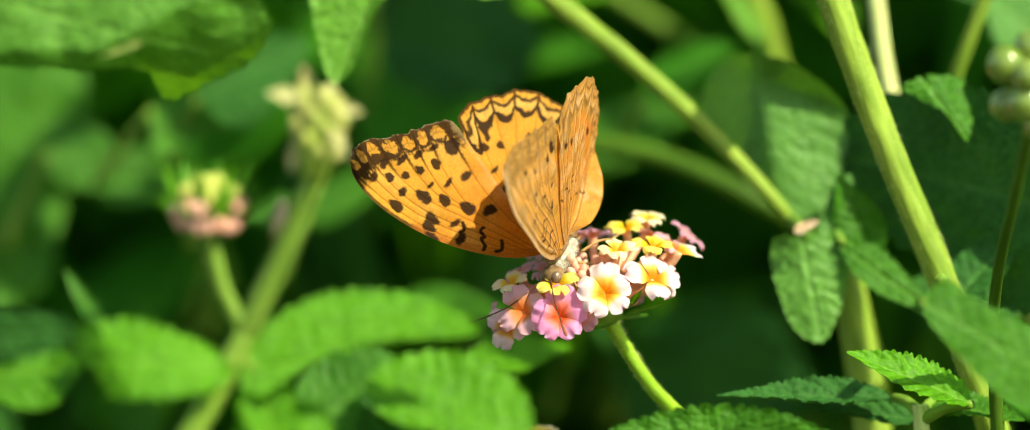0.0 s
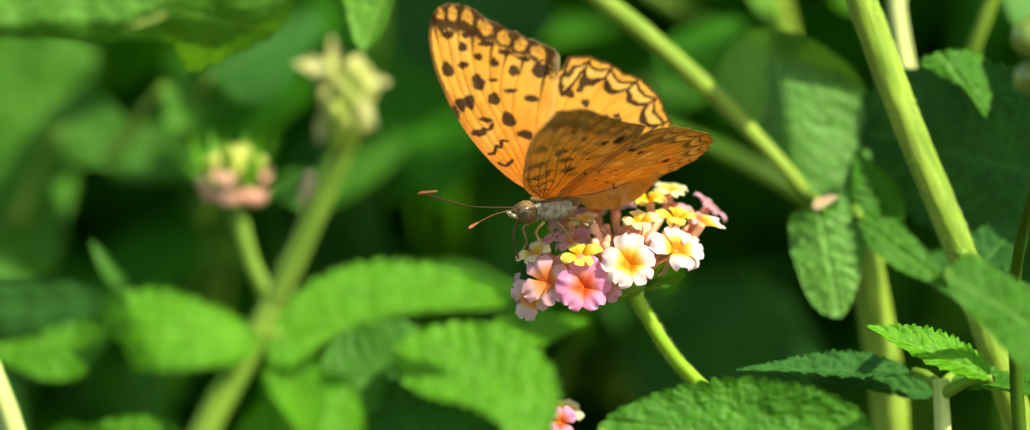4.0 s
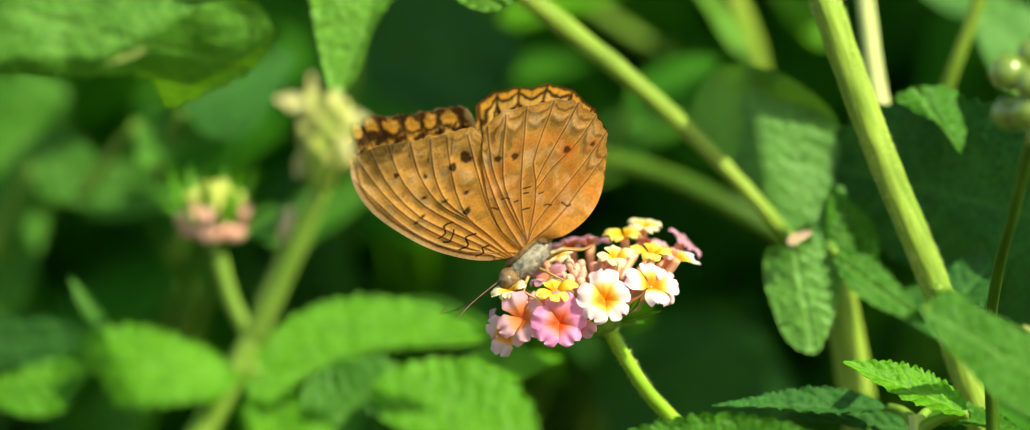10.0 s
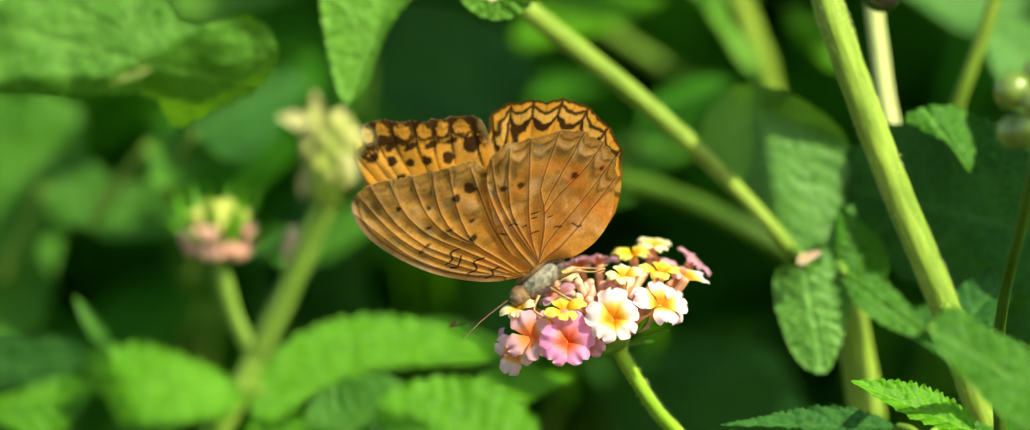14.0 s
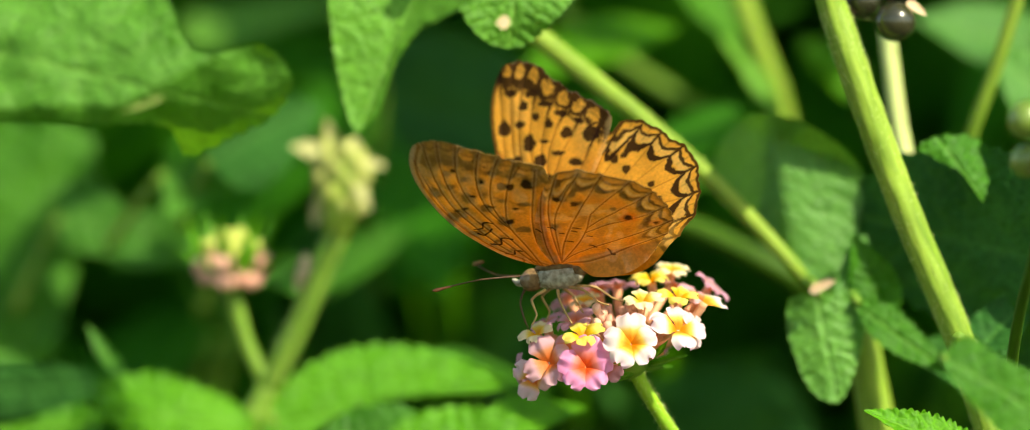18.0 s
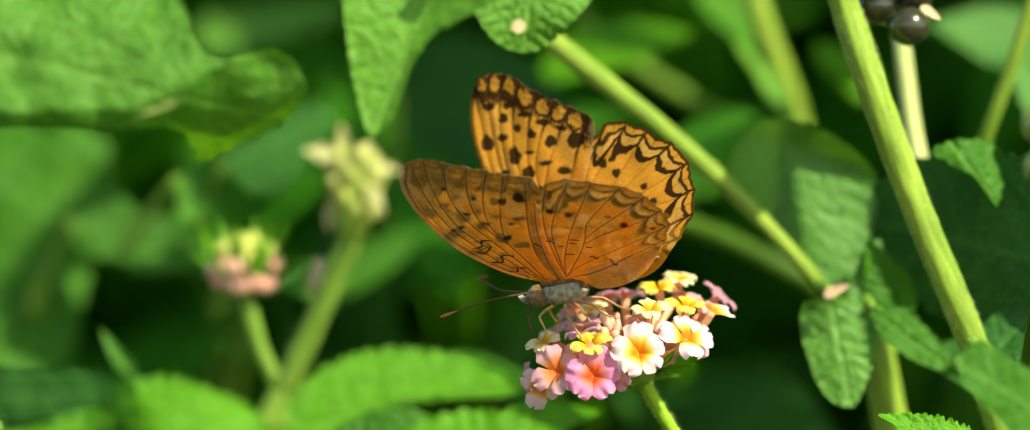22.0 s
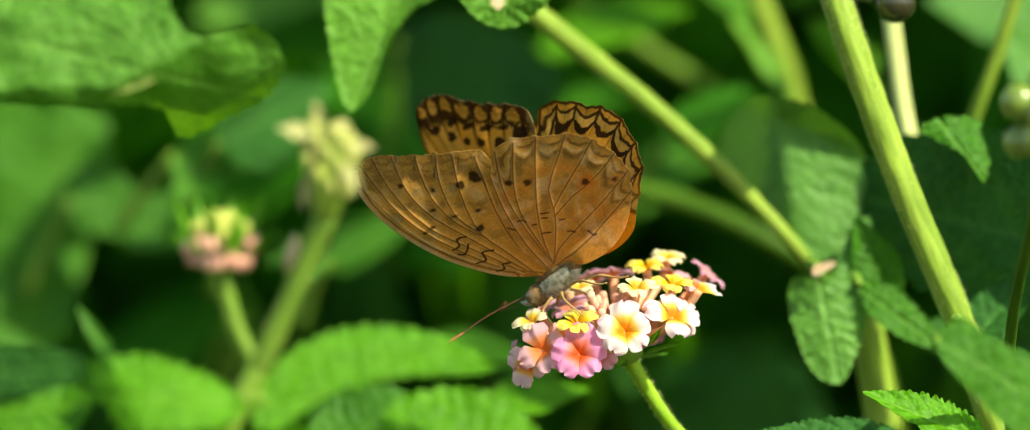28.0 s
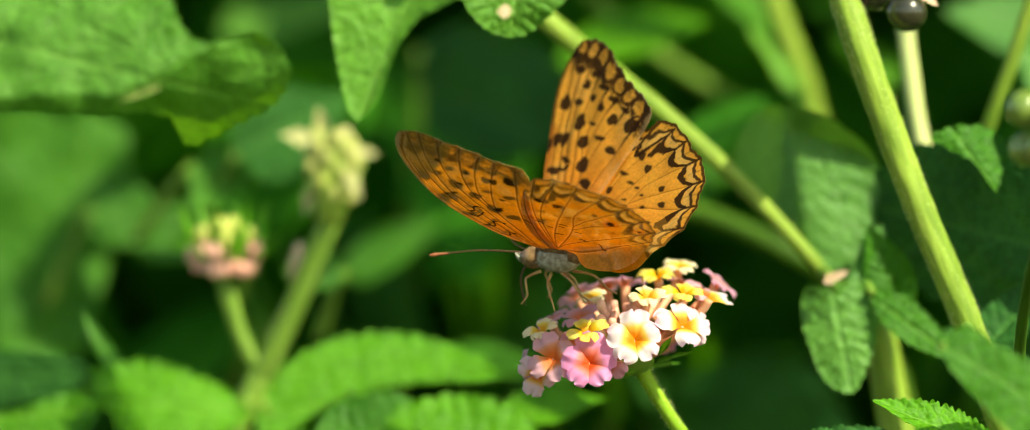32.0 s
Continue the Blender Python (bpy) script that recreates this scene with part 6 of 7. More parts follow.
# ---- what moves ----
BODY_ROWS = [
    (0.0, 7.10, -5.22, 893.76, 4.7, 48.1, 236.4),
    (0.5, 7.71, -5.38, 894.45, 1.0, 48.6, 231.7),
    (1.0, 7.67, -5.12, 894.07, 1.0, 45.7, 230.7),
    (1.5, 7.16, -4.90, 893.78, -4.1, 40.4, 233.4),
    (2.0, 4.80, -4.50, 896.30, -4.6, 10.0, 228.0),
    (2.5, 5.34, -5.12, 895.71, -2.8, 11.6, 224.6),
    (3.0, 4.05, -4.95, 896.85, -8.3, 11.6, 209.4),
    (3.5, 3.52, -4.90, 896.28, -7.3, 8.7, 205.4),
    (4.0, 3.46, -5.04, 896.47, -7.6, 7.4, 201.3),
    (4.5, 3.40, -5.18, 896.66, -7.9, 6.0, 197.2),
    (5.0, 3.34, -5.33, 896.85, -8.2, 4.7, 193.1),
    (5.5, 3.27, -5.47, 897.04, -8.6, 3.4, 189.0),
    (6.0, 3.95, -5.30, 894.80, -11.4, 18.4, 185.3),
    (6.5, 3.94, -5.48, 894.36, -9.1, 28.3, 185.5),
    (7.0, 4.78, -5.20, 894.93, -7.2, 23.3, 184.6),
    (7.5, 4.61, -5.12, 894.60, -1.5, 32.2, 180.2),
    (8.0, 4.09, -5.19, 894.25, -4.2, 32.7, 177.0),
    (8.5, 4.31, -5.38, 894.48, -8.4, 34.4, 182.2),
    (9.0, 4.10, -4.99, 894.31, -5.9, 33.1, 177.0),
    (9.5, 3.93, -4.77, 894.64, -3.9, 37.8, 177.1),
    (10.0, 3.30, -4.54, 894.51, -2.0, 42.4, 177.2),
    (10.5, 2.76, -4.57, 894.04, -3.5, 41.9, 174.3),
    (11.0, 3.34, -4.59, 894.38, -5.0, 41.5, 171.4),
    (11.5, 3.86, -4.52, 894.74, -5.2, 41.0, 173.6),
    (12.0, 3.24, -4.45, 894.46, -5.4, 40.6, 175.8),
    (12.5, 2.69, -4.46, 894.17, -5.2, 42.4, 175.4),
    (13.0, 3.11, -4.47, 894.58, -4.9, 44.2, 175.1),
    (13.5, 3.50, -4.59, 894.53, -5.3, 42.2, 174.6),
    (14.0, 3.77, -4.72, 894.62, -5.7, 40.1, 174.1),
    (14.5, 4.16, -4.81, 895.75, -6.2, 29.9, 173.1),
    (15.0, 4.28, -4.90, 896.60, -6.8, 19.7, 172.1),
    (15.5, 4.39, -5.00, 897.45, -7.3, 9.5, 171.2),
    (16.0, 4.51, -5.09, 898.30, -7.8, -0.7, 170.2),
    (16.5, 4.63, -5.19, 899.15, -8.4, -10.9, 169.2),
    (17.0, 3.20, -5.02, 899.43, -7.1, -3.6, 159.6),
    (17.5, 4.46, -5.12, 898.41, -5.5, 7.4, 157.9),
    (18.0, 4.69, -5.13, 898.57, -4.5, 6.3, 162.2),
    (18.5, 4.01, -5.06, 897.30, -3.4, 14.7, 160.4),
    (19.0, 3.94, -4.98, 896.39, -2.3, 23.2, 158.6),
    (19.5, 4.33, -5.24, 896.61, -5.3, 30.6, 157.2),
    (20.0, 4.40, -4.79, 896.78, -3.7, 28.5, 156.2),
    (20.5, 4.13, -4.93, 896.68, -5.8, 24.7, 155.2),
    (21.0, 3.95, -5.07, 896.74, -7.9, 21.0, 154.2),
    (21.5, 3.75, -5.21, 897.01, -8.8, 15.3, 158.0),
    (22.0, 3.58, -5.35, 897.28, -9.8, 9.6, 161.8),
    (22.5, 3.87, -5.44, 898.00, -6.4, 7.8, 160.7),
    (23.0, 3.63, -5.80, 897.73, -8.8, 7.1, 158.8),
    (23.5, 3.66, -5.79, 897.54, -9.3, 7.9, 159.5),
    (24.0, 4.27, -5.78, 897.80, -9.9, 8.7, 160.2),
    (24.5, 4.19, -5.26, 897.82, -5.2, 7.7, 159.5),
    (25.0, 4.22, -5.35, 897.54, -6.3, 10.6, 158.2),
    (25.5, 4.25, -5.44, 897.25, -7.4, 13.6, 157.0),
    (26.0, 4.27, -5.53, 896.97, -8.5, 16.6, 155.7),
    (26.5, 4.30, -5.62, 896.69, -9.6, 19.6, 154.4),
    (27.0, 4.49, -5.73, 895.99, -8.8, 28.2, 152.2),
    (27.5, 4.80, -5.24, 895.98, -9.0, 29.4, 151.1),
    (28.0, 4.61, -4.74, 895.75, -9.2, 30.6, 149.9),
    (28.5, 4.19, -4.80, 895.42, -7.9, 33.3, 149.3),
    (29.0, 4.52, -4.87, 895.18, -6.5, 36.1, 148.6),
    (29.5, 3.18, -4.89, 893.78, -0.3, 47.6, 158.1),
    (30.0, 3.59, -4.85, 893.39, -1.9, 48.9, 156.4),
    (30.5, 4.39, -4.81, 894.79, -5.2, 40.6, 152.6),
    (31.0, 4.40, -4.78, 895.16, -8.5, 32.3, 148.9),
    (31.5, 2.54, -4.79, 897.10, -6.6, 3.4, 158.0),
    (32.0, 3.36, -4.95, 899.41, -8.0, -5.1, 147.5),
]
FORE_LEFT_ROWS = [
    (0.0, 0.0, 1.0, 0.8, 68.8, 5.9, 4.7),
    (0.5, 0.0, 1.0, 0.8, 68.0, 0.6, 0.2),
    (1.0, 0.0, 1.0, 0.8, 70.9, 6.9, -2.4),
    (1.5, 0.0, 1.0, 0.8, 84.1, 10.4, -0.6),
    (2.0, 0.0, 1.0, 0.8, 59.4, 0.0, -1.2),
    (2.5, 0.0, 1.0, 0.8, 37.1, 7.7, 1.2),
    (3.0, 0.0, 1.0, 0.8, 40.8, 6.0, 1.0),
    (3.5, 0.0, 1.0, 0.8, 40.8, 2.2, 4.6),
    (4.0, 0.0, 1.0, 0.8, 33.2, 2.5, 2.8),
    (4.5, 0.0, 1.0, 0.8, 25.7, 2.4, 1.0),
    (5.0, 0.0, 1.0, 0.8, 18.1, 1.9, -0.7),
    (5.5, 0.0, 1.0, 0.8, 10.6, 1.0, -2.2),
    (6.0, 0.0, 1.0, 0.8, 17.0, 1.6, -4.4),
    (6.5, 0.0, 1.0, 0.8, 43.0, 1.5, -2.6),
    (7.0, 0.0, 1.0, 0.8, 41.1, 2.2, -1.3),
    (7.5, 0.0, 1.0, 0.8, 23.3, 2.5, -0.6),
    (8.0, 0.0, 1.0, 0.8, 37.8, 1.5, -1.6),
    (8.5, 0.0, 1.0, 0.8, 47.9, 2.4, -5.4),
    (9.0, 0.0, 1.0, 0.8, 39.7, 3.7, -0.7),
    (9.5, 0.0, 1.0, 0.8, 46.8, 2.5, 0.5),
    (10.0, 0.0, 1.0, 0.8, 53.8, 1.1, 1.4),
    (10.5, 0.0, 1.0, 0.8, 52.9, 1.4, 0.7),
    (11.0, 0.0, 1.0, 0.8, 52.1, 1.7, 0.0),
    (11.5, 0.0, 1.0, 0.8, 49.2, 2.2, 1.2),
    (12.0, 0.0, 1.0, 0.8, 46.3, 2.9, 2.4),
    (12.5, 0.0, 1.0, 0.8, 51.0, 2.4, 0.3),
    (13.0, 0.0, 1.0, 0.8, 55.8, 2.3, -1.9),
    (13.5, 0.0, 1.0, 0.8, 54.2, 2.7, -3.3),
    (14.0, 0.0, 1.0, 0.8, 52.6, 3.1, -4.7),
    (14.5, 0.0, 1.0, 0.8, 48.0, 2.3, -3.7),
    (15.0, 0.0, 1.0, 0.8, 43.3, 1.8, -2.6),
    (15.5, 0.0, 1.0, 0.8, 38.7, 1.4, -1.4),
    (16.0, 0.0, 1.0, 0.8, 34.0, 1.2, -0.2),
    (16.5, 0.0, 1.0, 0.8, 29.4, 1.2, 0.9),
    (17.0, 0.0, 1.0, 0.8, 34.7, 1.6, 2.5),
    (17.5, 0.0, 1.0, 0.8, 24.7, 5.7, 2.1),
    (18.0, 0.0, 1.0, 0.8, 41.6, 4.7, -0.5),
    (18.5, 0.0, 1.0, 0.8, 42.0, 3.6, -0.6),
    (19.0, 0.0, 1.0, 0.8, 42.4, 2.6, -0.8),
    (19.5, 0.0, 1.0, 0.8, 50.2, -1.8, -0.2),
    (20.0, 0.0, 1.0, 0.8, 49.0, -1.7, 1.6),
    (20.5, 0.0, 1.0, 0.8, 44.9, 0.4, 1.6),
    (21.0, 0.0, 1.0, 0.8, 40.7, 2.6, 1.4),
    (21.5, 0.0, 1.0, 0.8, 44.5, 4.3, -0.9),
    (22.0, 0.0, 1.0, 0.8, 48.3, 6.4, -3.0),
    (22.5, 0.0, 1.0, 0.8, 29.4, 5.0, 1.0),
    (23.0, 0.0, 1.0, 0.8, 30.3, 3.9, 3.5),
    (23.5, 0.0, 1.0, 0.8, 35.0, 3.7, 1.8),
    (24.0, 0.0, 1.0, 0.8, 39.8, 3.8, 0.1),
    (24.5, 0.0, 1.0, 0.8, 19.6, 5.8, 3.3),
    (25.0, 0.0, 1.0, 0.8, 22.3, 5.5, 2.9),
    (25.5, 0.0, 1.0, 0.8, 25.1, 5.2, 2.4),
    (26.0, 0.0, 1.0, 0.8, 27.8, 4.9, 1.8),
    (26.5, 0.0, 1.0, 0.8, 30.5, 4.7, 1.3),
    (27.0, 0.0, 1.0, 0.8, 34.4, 2.9, 1.9),
    (27.5, 0.0, 1.0, 0.8, 44.6, 3.1, 2.9),
    (28.0, 0.0, 1.0, 0.8, 54.8, 3.0, 4.0),
    (28.5, 0.0, 1.0, 0.8, 56.6, 2.1, 3.3),
    (29.0, 0.0, 1.0, 0.8, 60.9, 3.0, 3.4),
    (29.5, 0.0, 1.0, 0.8, 74.5, 4.3, 2.8),
    (30.0, 0.0, 1.0, 0.8, 77.4, 6.4, 4.2),
    (30.5, 0.0, 1.0, 0.8, 61.4, 1.5, -1.0),
    (31.0, 0.0, 1.0, 0.8, 56.8, 2.9, -0.4),
    (31.5, 0.0, 1.0, 0.8, 50.7, 5.1, -2.1),
    (32.0, 0.0, 1.0, 0.8, 39.8, 5.0, 3.7),
]
FORE_RIGHT_ROWS = [
    (0.0, 0.0, -1.0, 0.8, -59.9, -2.1, -4.2),
    (0.5, 0.0, -1.0, 0.8, -55.4, -0.3, -4.8),
    (1.0, 0.0, -1.0, 0.8, -70.3, -3.0, 2.2),
    (1.5, 0.0, -1.0, 0.8, -72.4, -3.8, 2.9),
    (2.0, 0.0, -1.0, 0.8, -58.3, -1.4, 4.2),
    (2.5, 0.0, -1.0, 0.8, -58.1, 0.3, -6.6),
    (3.0, 0.0, -1.0, 0.8, -62.2, -2.2, -2.8),
    (3.5, 0.0, -1.0, 0.8, -60.5, 2.5, -6.3),
    (4.0, 0.0, -1.0, 0.8, -57.1, 1.2, -4.4),
    (4.5, 0.0, -1.0, 0.8, -53.8, -0.3, -2.6),
    (5.0, 0.0, -1.0, 0.8, -50.5, -2.0, -1.0),
    (5.5, 0.0, -1.0, 0.8, -47.2, -3.8, 0.4),
    (6.0, 0.0, -1.0, 0.8, -50.7, -0.2, -0.3),
    (6.5, 0.0, -1.0, 0.8, -78.0, -2.3, -2.0),
    (7.0, 0.0, -1.0, 0.8, -78.4, -1.3, -0.8),
    (7.5, 0.0, -1.0, 0.8, -63.6, -2.9, -0.1),
    (8.0, 0.0, -1.0, 0.8, -74.9, -2.8, 1.8),
    (8.5, 0.0, -1.0, 0.8, -79.8, -1.5, -0.1),
    (9.0, 0.0, -1.0, 0.8, -71.4, -2.5, 0.2),
    (9.5, 0.0, -1.0, 0.8, -71.8, -1.5, -0.5),
    (10.0, 0.0, -1.0, 0.8, -72.1, -0.5, -1.2),
    (10.5, 0.0, -1.0, 0.8, -78.9, -1.4, -3.7),
    (11.0, 0.0, -1.0, 0.8, -85.7, -3.0, -5.8),
    (11.5, 0.0, -1.0, 0.8, -79.1, -3.3, -4.6),
    (12.0, 0.0, -1.0, 0.8, -72.5, -3.9, -3.5),
    (12.5, 0.0, -1.0, 0.8, -75.9, -3.0, -1.8),
    (13.0, 0.0, -1.0, 0.8, -79.3, -2.0, -0.3),
    (13.5, 0.0, -1.0, 0.8, -80.6, -1.6, -0.2),
    (14.0, 0.0, -1.0, 0.8, -81.9, -1.2, -0.1),
    (14.5, 0.0, -1.0, 0.8, -77.6, -1.0, -0.9),
    (15.0, 0.0, -1.0, 0.8, -73.3, -0.7, -1.7),
    (15.5, 0.0, -1.0, 0.8, -69.1, -0.2, -2.5),
    (16.0, 0.0, -1.0, 0.8, -64.8, 0.3, -3.1),
    (16.5, 0.0, -1.0, 0.8, -60.6, 1.0, -3.8),
    (17.0, 0.0, -1.0, 0.8, -65.5, -4.1, -5.4),
    (17.5, 0.0, -1.0, 0.8, -54.3, -0.5, -6.0),
    (18.0, 0.0, -1.0, 0.8, -67.1, -0.2, -3.0),
    (18.5, 0.0, -1.0, 0.8, -70.2, -1.4, -4.4),
    (19.0, 0.0, -1.0, 0.8, -73.2, -2.8, -5.6),
    (19.5, 0.0, -1.0, 0.8, -80.6, -6.0, -2.8),
    (20.0, 0.0, -1.0, 0.8, -82.1, -6.5, -4.0),
    (20.5, 0.0, -1.0, 0.8, -71.8, -3.1, -4.0),
    (21.0, 0.0, -1.0, 0.8, -61.4, 0.0, -2.9),
    (21.5, 0.0, -1.0, 0.8, -66.3, 0.7, -2.1),
    (22.0, 0.0, -1.0, 0.8, -71.2, 1.6, -1.5),
    (22.5, 0.0, -1.0, 0.8, -59.5, -0.8, -8.2),
    (23.0, 0.0, -1.0, 0.8, -53.9, -1.2, -5.8),
    (23.5, 0.0, -1.0, 0.8, -57.5, -1.1, -5.7),
    (24.0, 0.0, -1.0, 0.8, -61.1, -1.1, -5.6),
    (24.5, 0.0, -1.0, 0.8, -48.9, -1.7, -10.6),
    (25.0, 0.0, -1.0, 0.8, -52.2, -1.6, -9.1),
    (25.5, 0.0, -1.0, 0.8, -55.5, -1.4, -7.6),
    (26.0, 0.0, -1.0, 0.8, -58.8, -1.1, -6.2),
    (26.5, 0.0, -1.0, 0.8, -62.2, -0.6, -4.8),
    (27.0, 0.0, -1.0, 0.8, -62.4, -2.5, -6.2),
    (27.5, 0.0, -1.0, 0.8, -73.3, -2.0, -5.8),
    (28.0, 0.0, -1.0, 0.8, -84.1, -1.6, -5.8),
    (28.5, 0.0, -1.0, 0.8, -87.3, -3.1, -5.9),
    (29.0, 0.0, -1.0, 0.8, -90.4, -4.7, -5.8),
    (29.5, 0.0, -1.0, 0.8, -96.0, -1.0, -1.0),
    (30.0, 0.0, -1.0, 0.8, -104.0, -1.0, 0.0),
    (30.5, 0.0, -1.0, 0.8, -81.7, -1.3, -2.0),
    (31.0, 0.0, -1.0, 0.8, -89.1, -3.1, -3.6),
    (31.5, 0.0, -1.0, 0.8, -77.7, 0.6, -2.8),
    (32.0, 0.0, -1.0, 0.8, -60.2, -0.2, -6.8),
]
HIND_LEFT_ROWS = [
    (0.0, 0.0, 1.0, 0.8, 67.9, 6.0, 4.6),
    (0.5, 0.0, 1.0, 0.8, 68.0, 0.6, 0.2),
    (1.0, 0.0, 1.0, 0.8, 69.7, 6.8, -2.5),
    (1.5, 0.0, 1.0, 0.8, 81.1, 10.3, -1.1),
    (2.0, 0.0, 1.0, 0.8, 59.4, 4.3, -6.3),
    (2.5, 0.0, 1.0, 0.8, 37.3, 7.7, 1.2),
    (3.0, 0.0, 1.0, 0.8, 39.0, 6.0, 0.9),
    (3.5, 0.0, 1.0, 0.8, 41.0, 2.2, 4.6),
    (4.0, 0.0, 1.0, 0.8, 33.4, 2.5, 2.8),
    (4.5, 0.0, 1.0, 0.8, 25.7, 2.4, 1.0),
    (5.0, 0.0, 1.0, 0.8, 18.1, 1.9, -0.7),
    (5.5, 0.0, 1.0, 0.8, 10.6, 1.0, -2.2),
    (6.0, 0.0, 1.0, 0.8, 17.0, 1.6, -4.4),
    (6.5, 0.0, 1.0, 0.8, 42.0, 1.4, -2.6),
    (7.0, 0.0, 1.0, 0.8, 39.8, 2.1, -1.3),
    (7.5, 0.0, 1.0, 0.8, 22.6, 2.4, -0.6),
    (8.0, 0.0, 1.0, 0.8, 37.0, 1.4, -1.6),
    (8.5, 0.0, 1.0, 0.8, 47.4, 2.3, -5.4),
    (9.0, 0.0, 1.0, 0.8, 38.7, 3.6, -0.7),
    (9.5, 0.0, 1.0, 0.8, 46.1, 2.5, 0.5),
    (10.0, 0.0, 1.0, 0.8, 53.5, 1.1, 1.4),
    (10.5, 0.0, 1.0, 0.8, 52.3, 1.4, 0.7),
    (11.0, 0.0, 1.0, 0.8, 51.1, 1.7, -0.0),
    (11.5, 0.0, 1.0, 0.8, 48.3, 2.2, 1.2),
    (12.0, 0.0, 1.0, 0.8, 45.6, 2.9, 2.4),
    (12.5, 0.0, 1.0, 0.8, 50.5, 2.4, 0.3),
    (13.0, 0.0, 1.0, 0.8, 55.4, 2.2, -1.9),
    (13.5, 0.0, 1.0, 0.8, 53.6, 2.7, -3.3),
    (14.0, 0.0, 1.0, 0.8, 51.7, 3.0, -4.7),
    (14.5, 0.0, 1.0, 0.8, 47.2, 2.3, -3.7),
    (15.0, 0.0, 1.0, 0.8, 42.7, 1.7, -2.6),
    (15.5, 0.0, 1.0, 0.8, 38.3, 1.4, -1.4),
    (16.0, 0.0, 1.0, 0.8, 33.8, 1.2, -0.2),
    (16.5, 0.0, 1.0, 0.8, 29.3, 1.2, 0.9),
    (17.0, 0.0, 1.0, 0.8, 33.6, 1.7, 2.4),
    (17.5, 0.0, 1.0, 0.8, 23.6, 5.8, 2.0),
    (18.0, 0.0, 1.0, 0.8, 40.7, 4.7, -0.6),
    (18.5, 0.0, 1.0, 0.8, 41.0, 3.6, -0.7),
    (19.0, 0.0, 1.0, 0.8, 41.3, 2.6, -0.8),
    (19.5, 0.0, 1.0, 0.8, 48.8, -1.8, -0.2),
    (20.0, 0.0, 1.0, 0.8, 48.1, -1.7, 1.6),
    (20.5, 0.0, 1.0, 0.8, 44.1, 0.5, 1.6),
    (21.0, 0.0, 1.0, 0.8, 39.9, 2.6, 1.3),
    (21.5, 0.0, 1.0, 0.8, 43.6, 4.3, -1.0),
    (22.0, 0.0, 1.0, 0.8, 47.2, 6.4, -3.1),
    (22.5, 0.0, 1.0, 0.8, 28.7, 5.0, 0.9),
    (23.0, 0.0, 1.0, 0.8, 29.3, 4.0, 3.4),
    (23.5, 0.0, 1.0, 0.8, 34.0, 3.7, 1.7),
    (24.0, 0.0, 1.0, 0.8, 38.8, 3.8, 0.0),
    (24.5, 0.0, 1.0, 0.8, 18.2, 5.9, 3.2),
    (25.0, 0.0, 1.0, 0.8, 21.2, 5.5, 2.7),
    (25.5, 0.0, 1.0, 0.8, 24.1, 5.2, 2.3),
    (26.0, 0.0, 1.0, 0.8, 27.1, 4.9, 1.8),
    (26.5, 0.0, 1.0, 0.8, 30.1, 4.7, 1.3),
    (27.0, 0.0, 1.0, 0.8, 34.1, 2.9, 1.9),
    (27.5, 0.0, 1.0, 0.8, 44.1, 3.1, 2.9),
    (28.0, 0.0, 1.0, 0.8, 54.2, 3.1, 4.0),
    (28.5, 0.0, 1.0, 0.8, 55.8, 2.1, 3.3),
    (29.0, 0.0, 1.0, 0.8, 57.7, 0.2, 4.4),
    (29.5, 0.0, 1.0, 0.8, 71.0, -2.5, -3.5),
    (30.0, 0.0, 1.0, 0.8, 72.6, -4.3, -7.4),
    (30.5, 0.0, 1.0, 0.8, 60.5, 1.5, -1.1),
    (31.0, 0.0, 1.0, 0.8, 55.5, 2.9, -0.5),
    (31.5, 0.0, 1.0, 0.8, 49.4, 5.1, -2.2),
    (32.0, 0.0, 1.0, 0.8, 38.6, 5.0, 3.6),
]
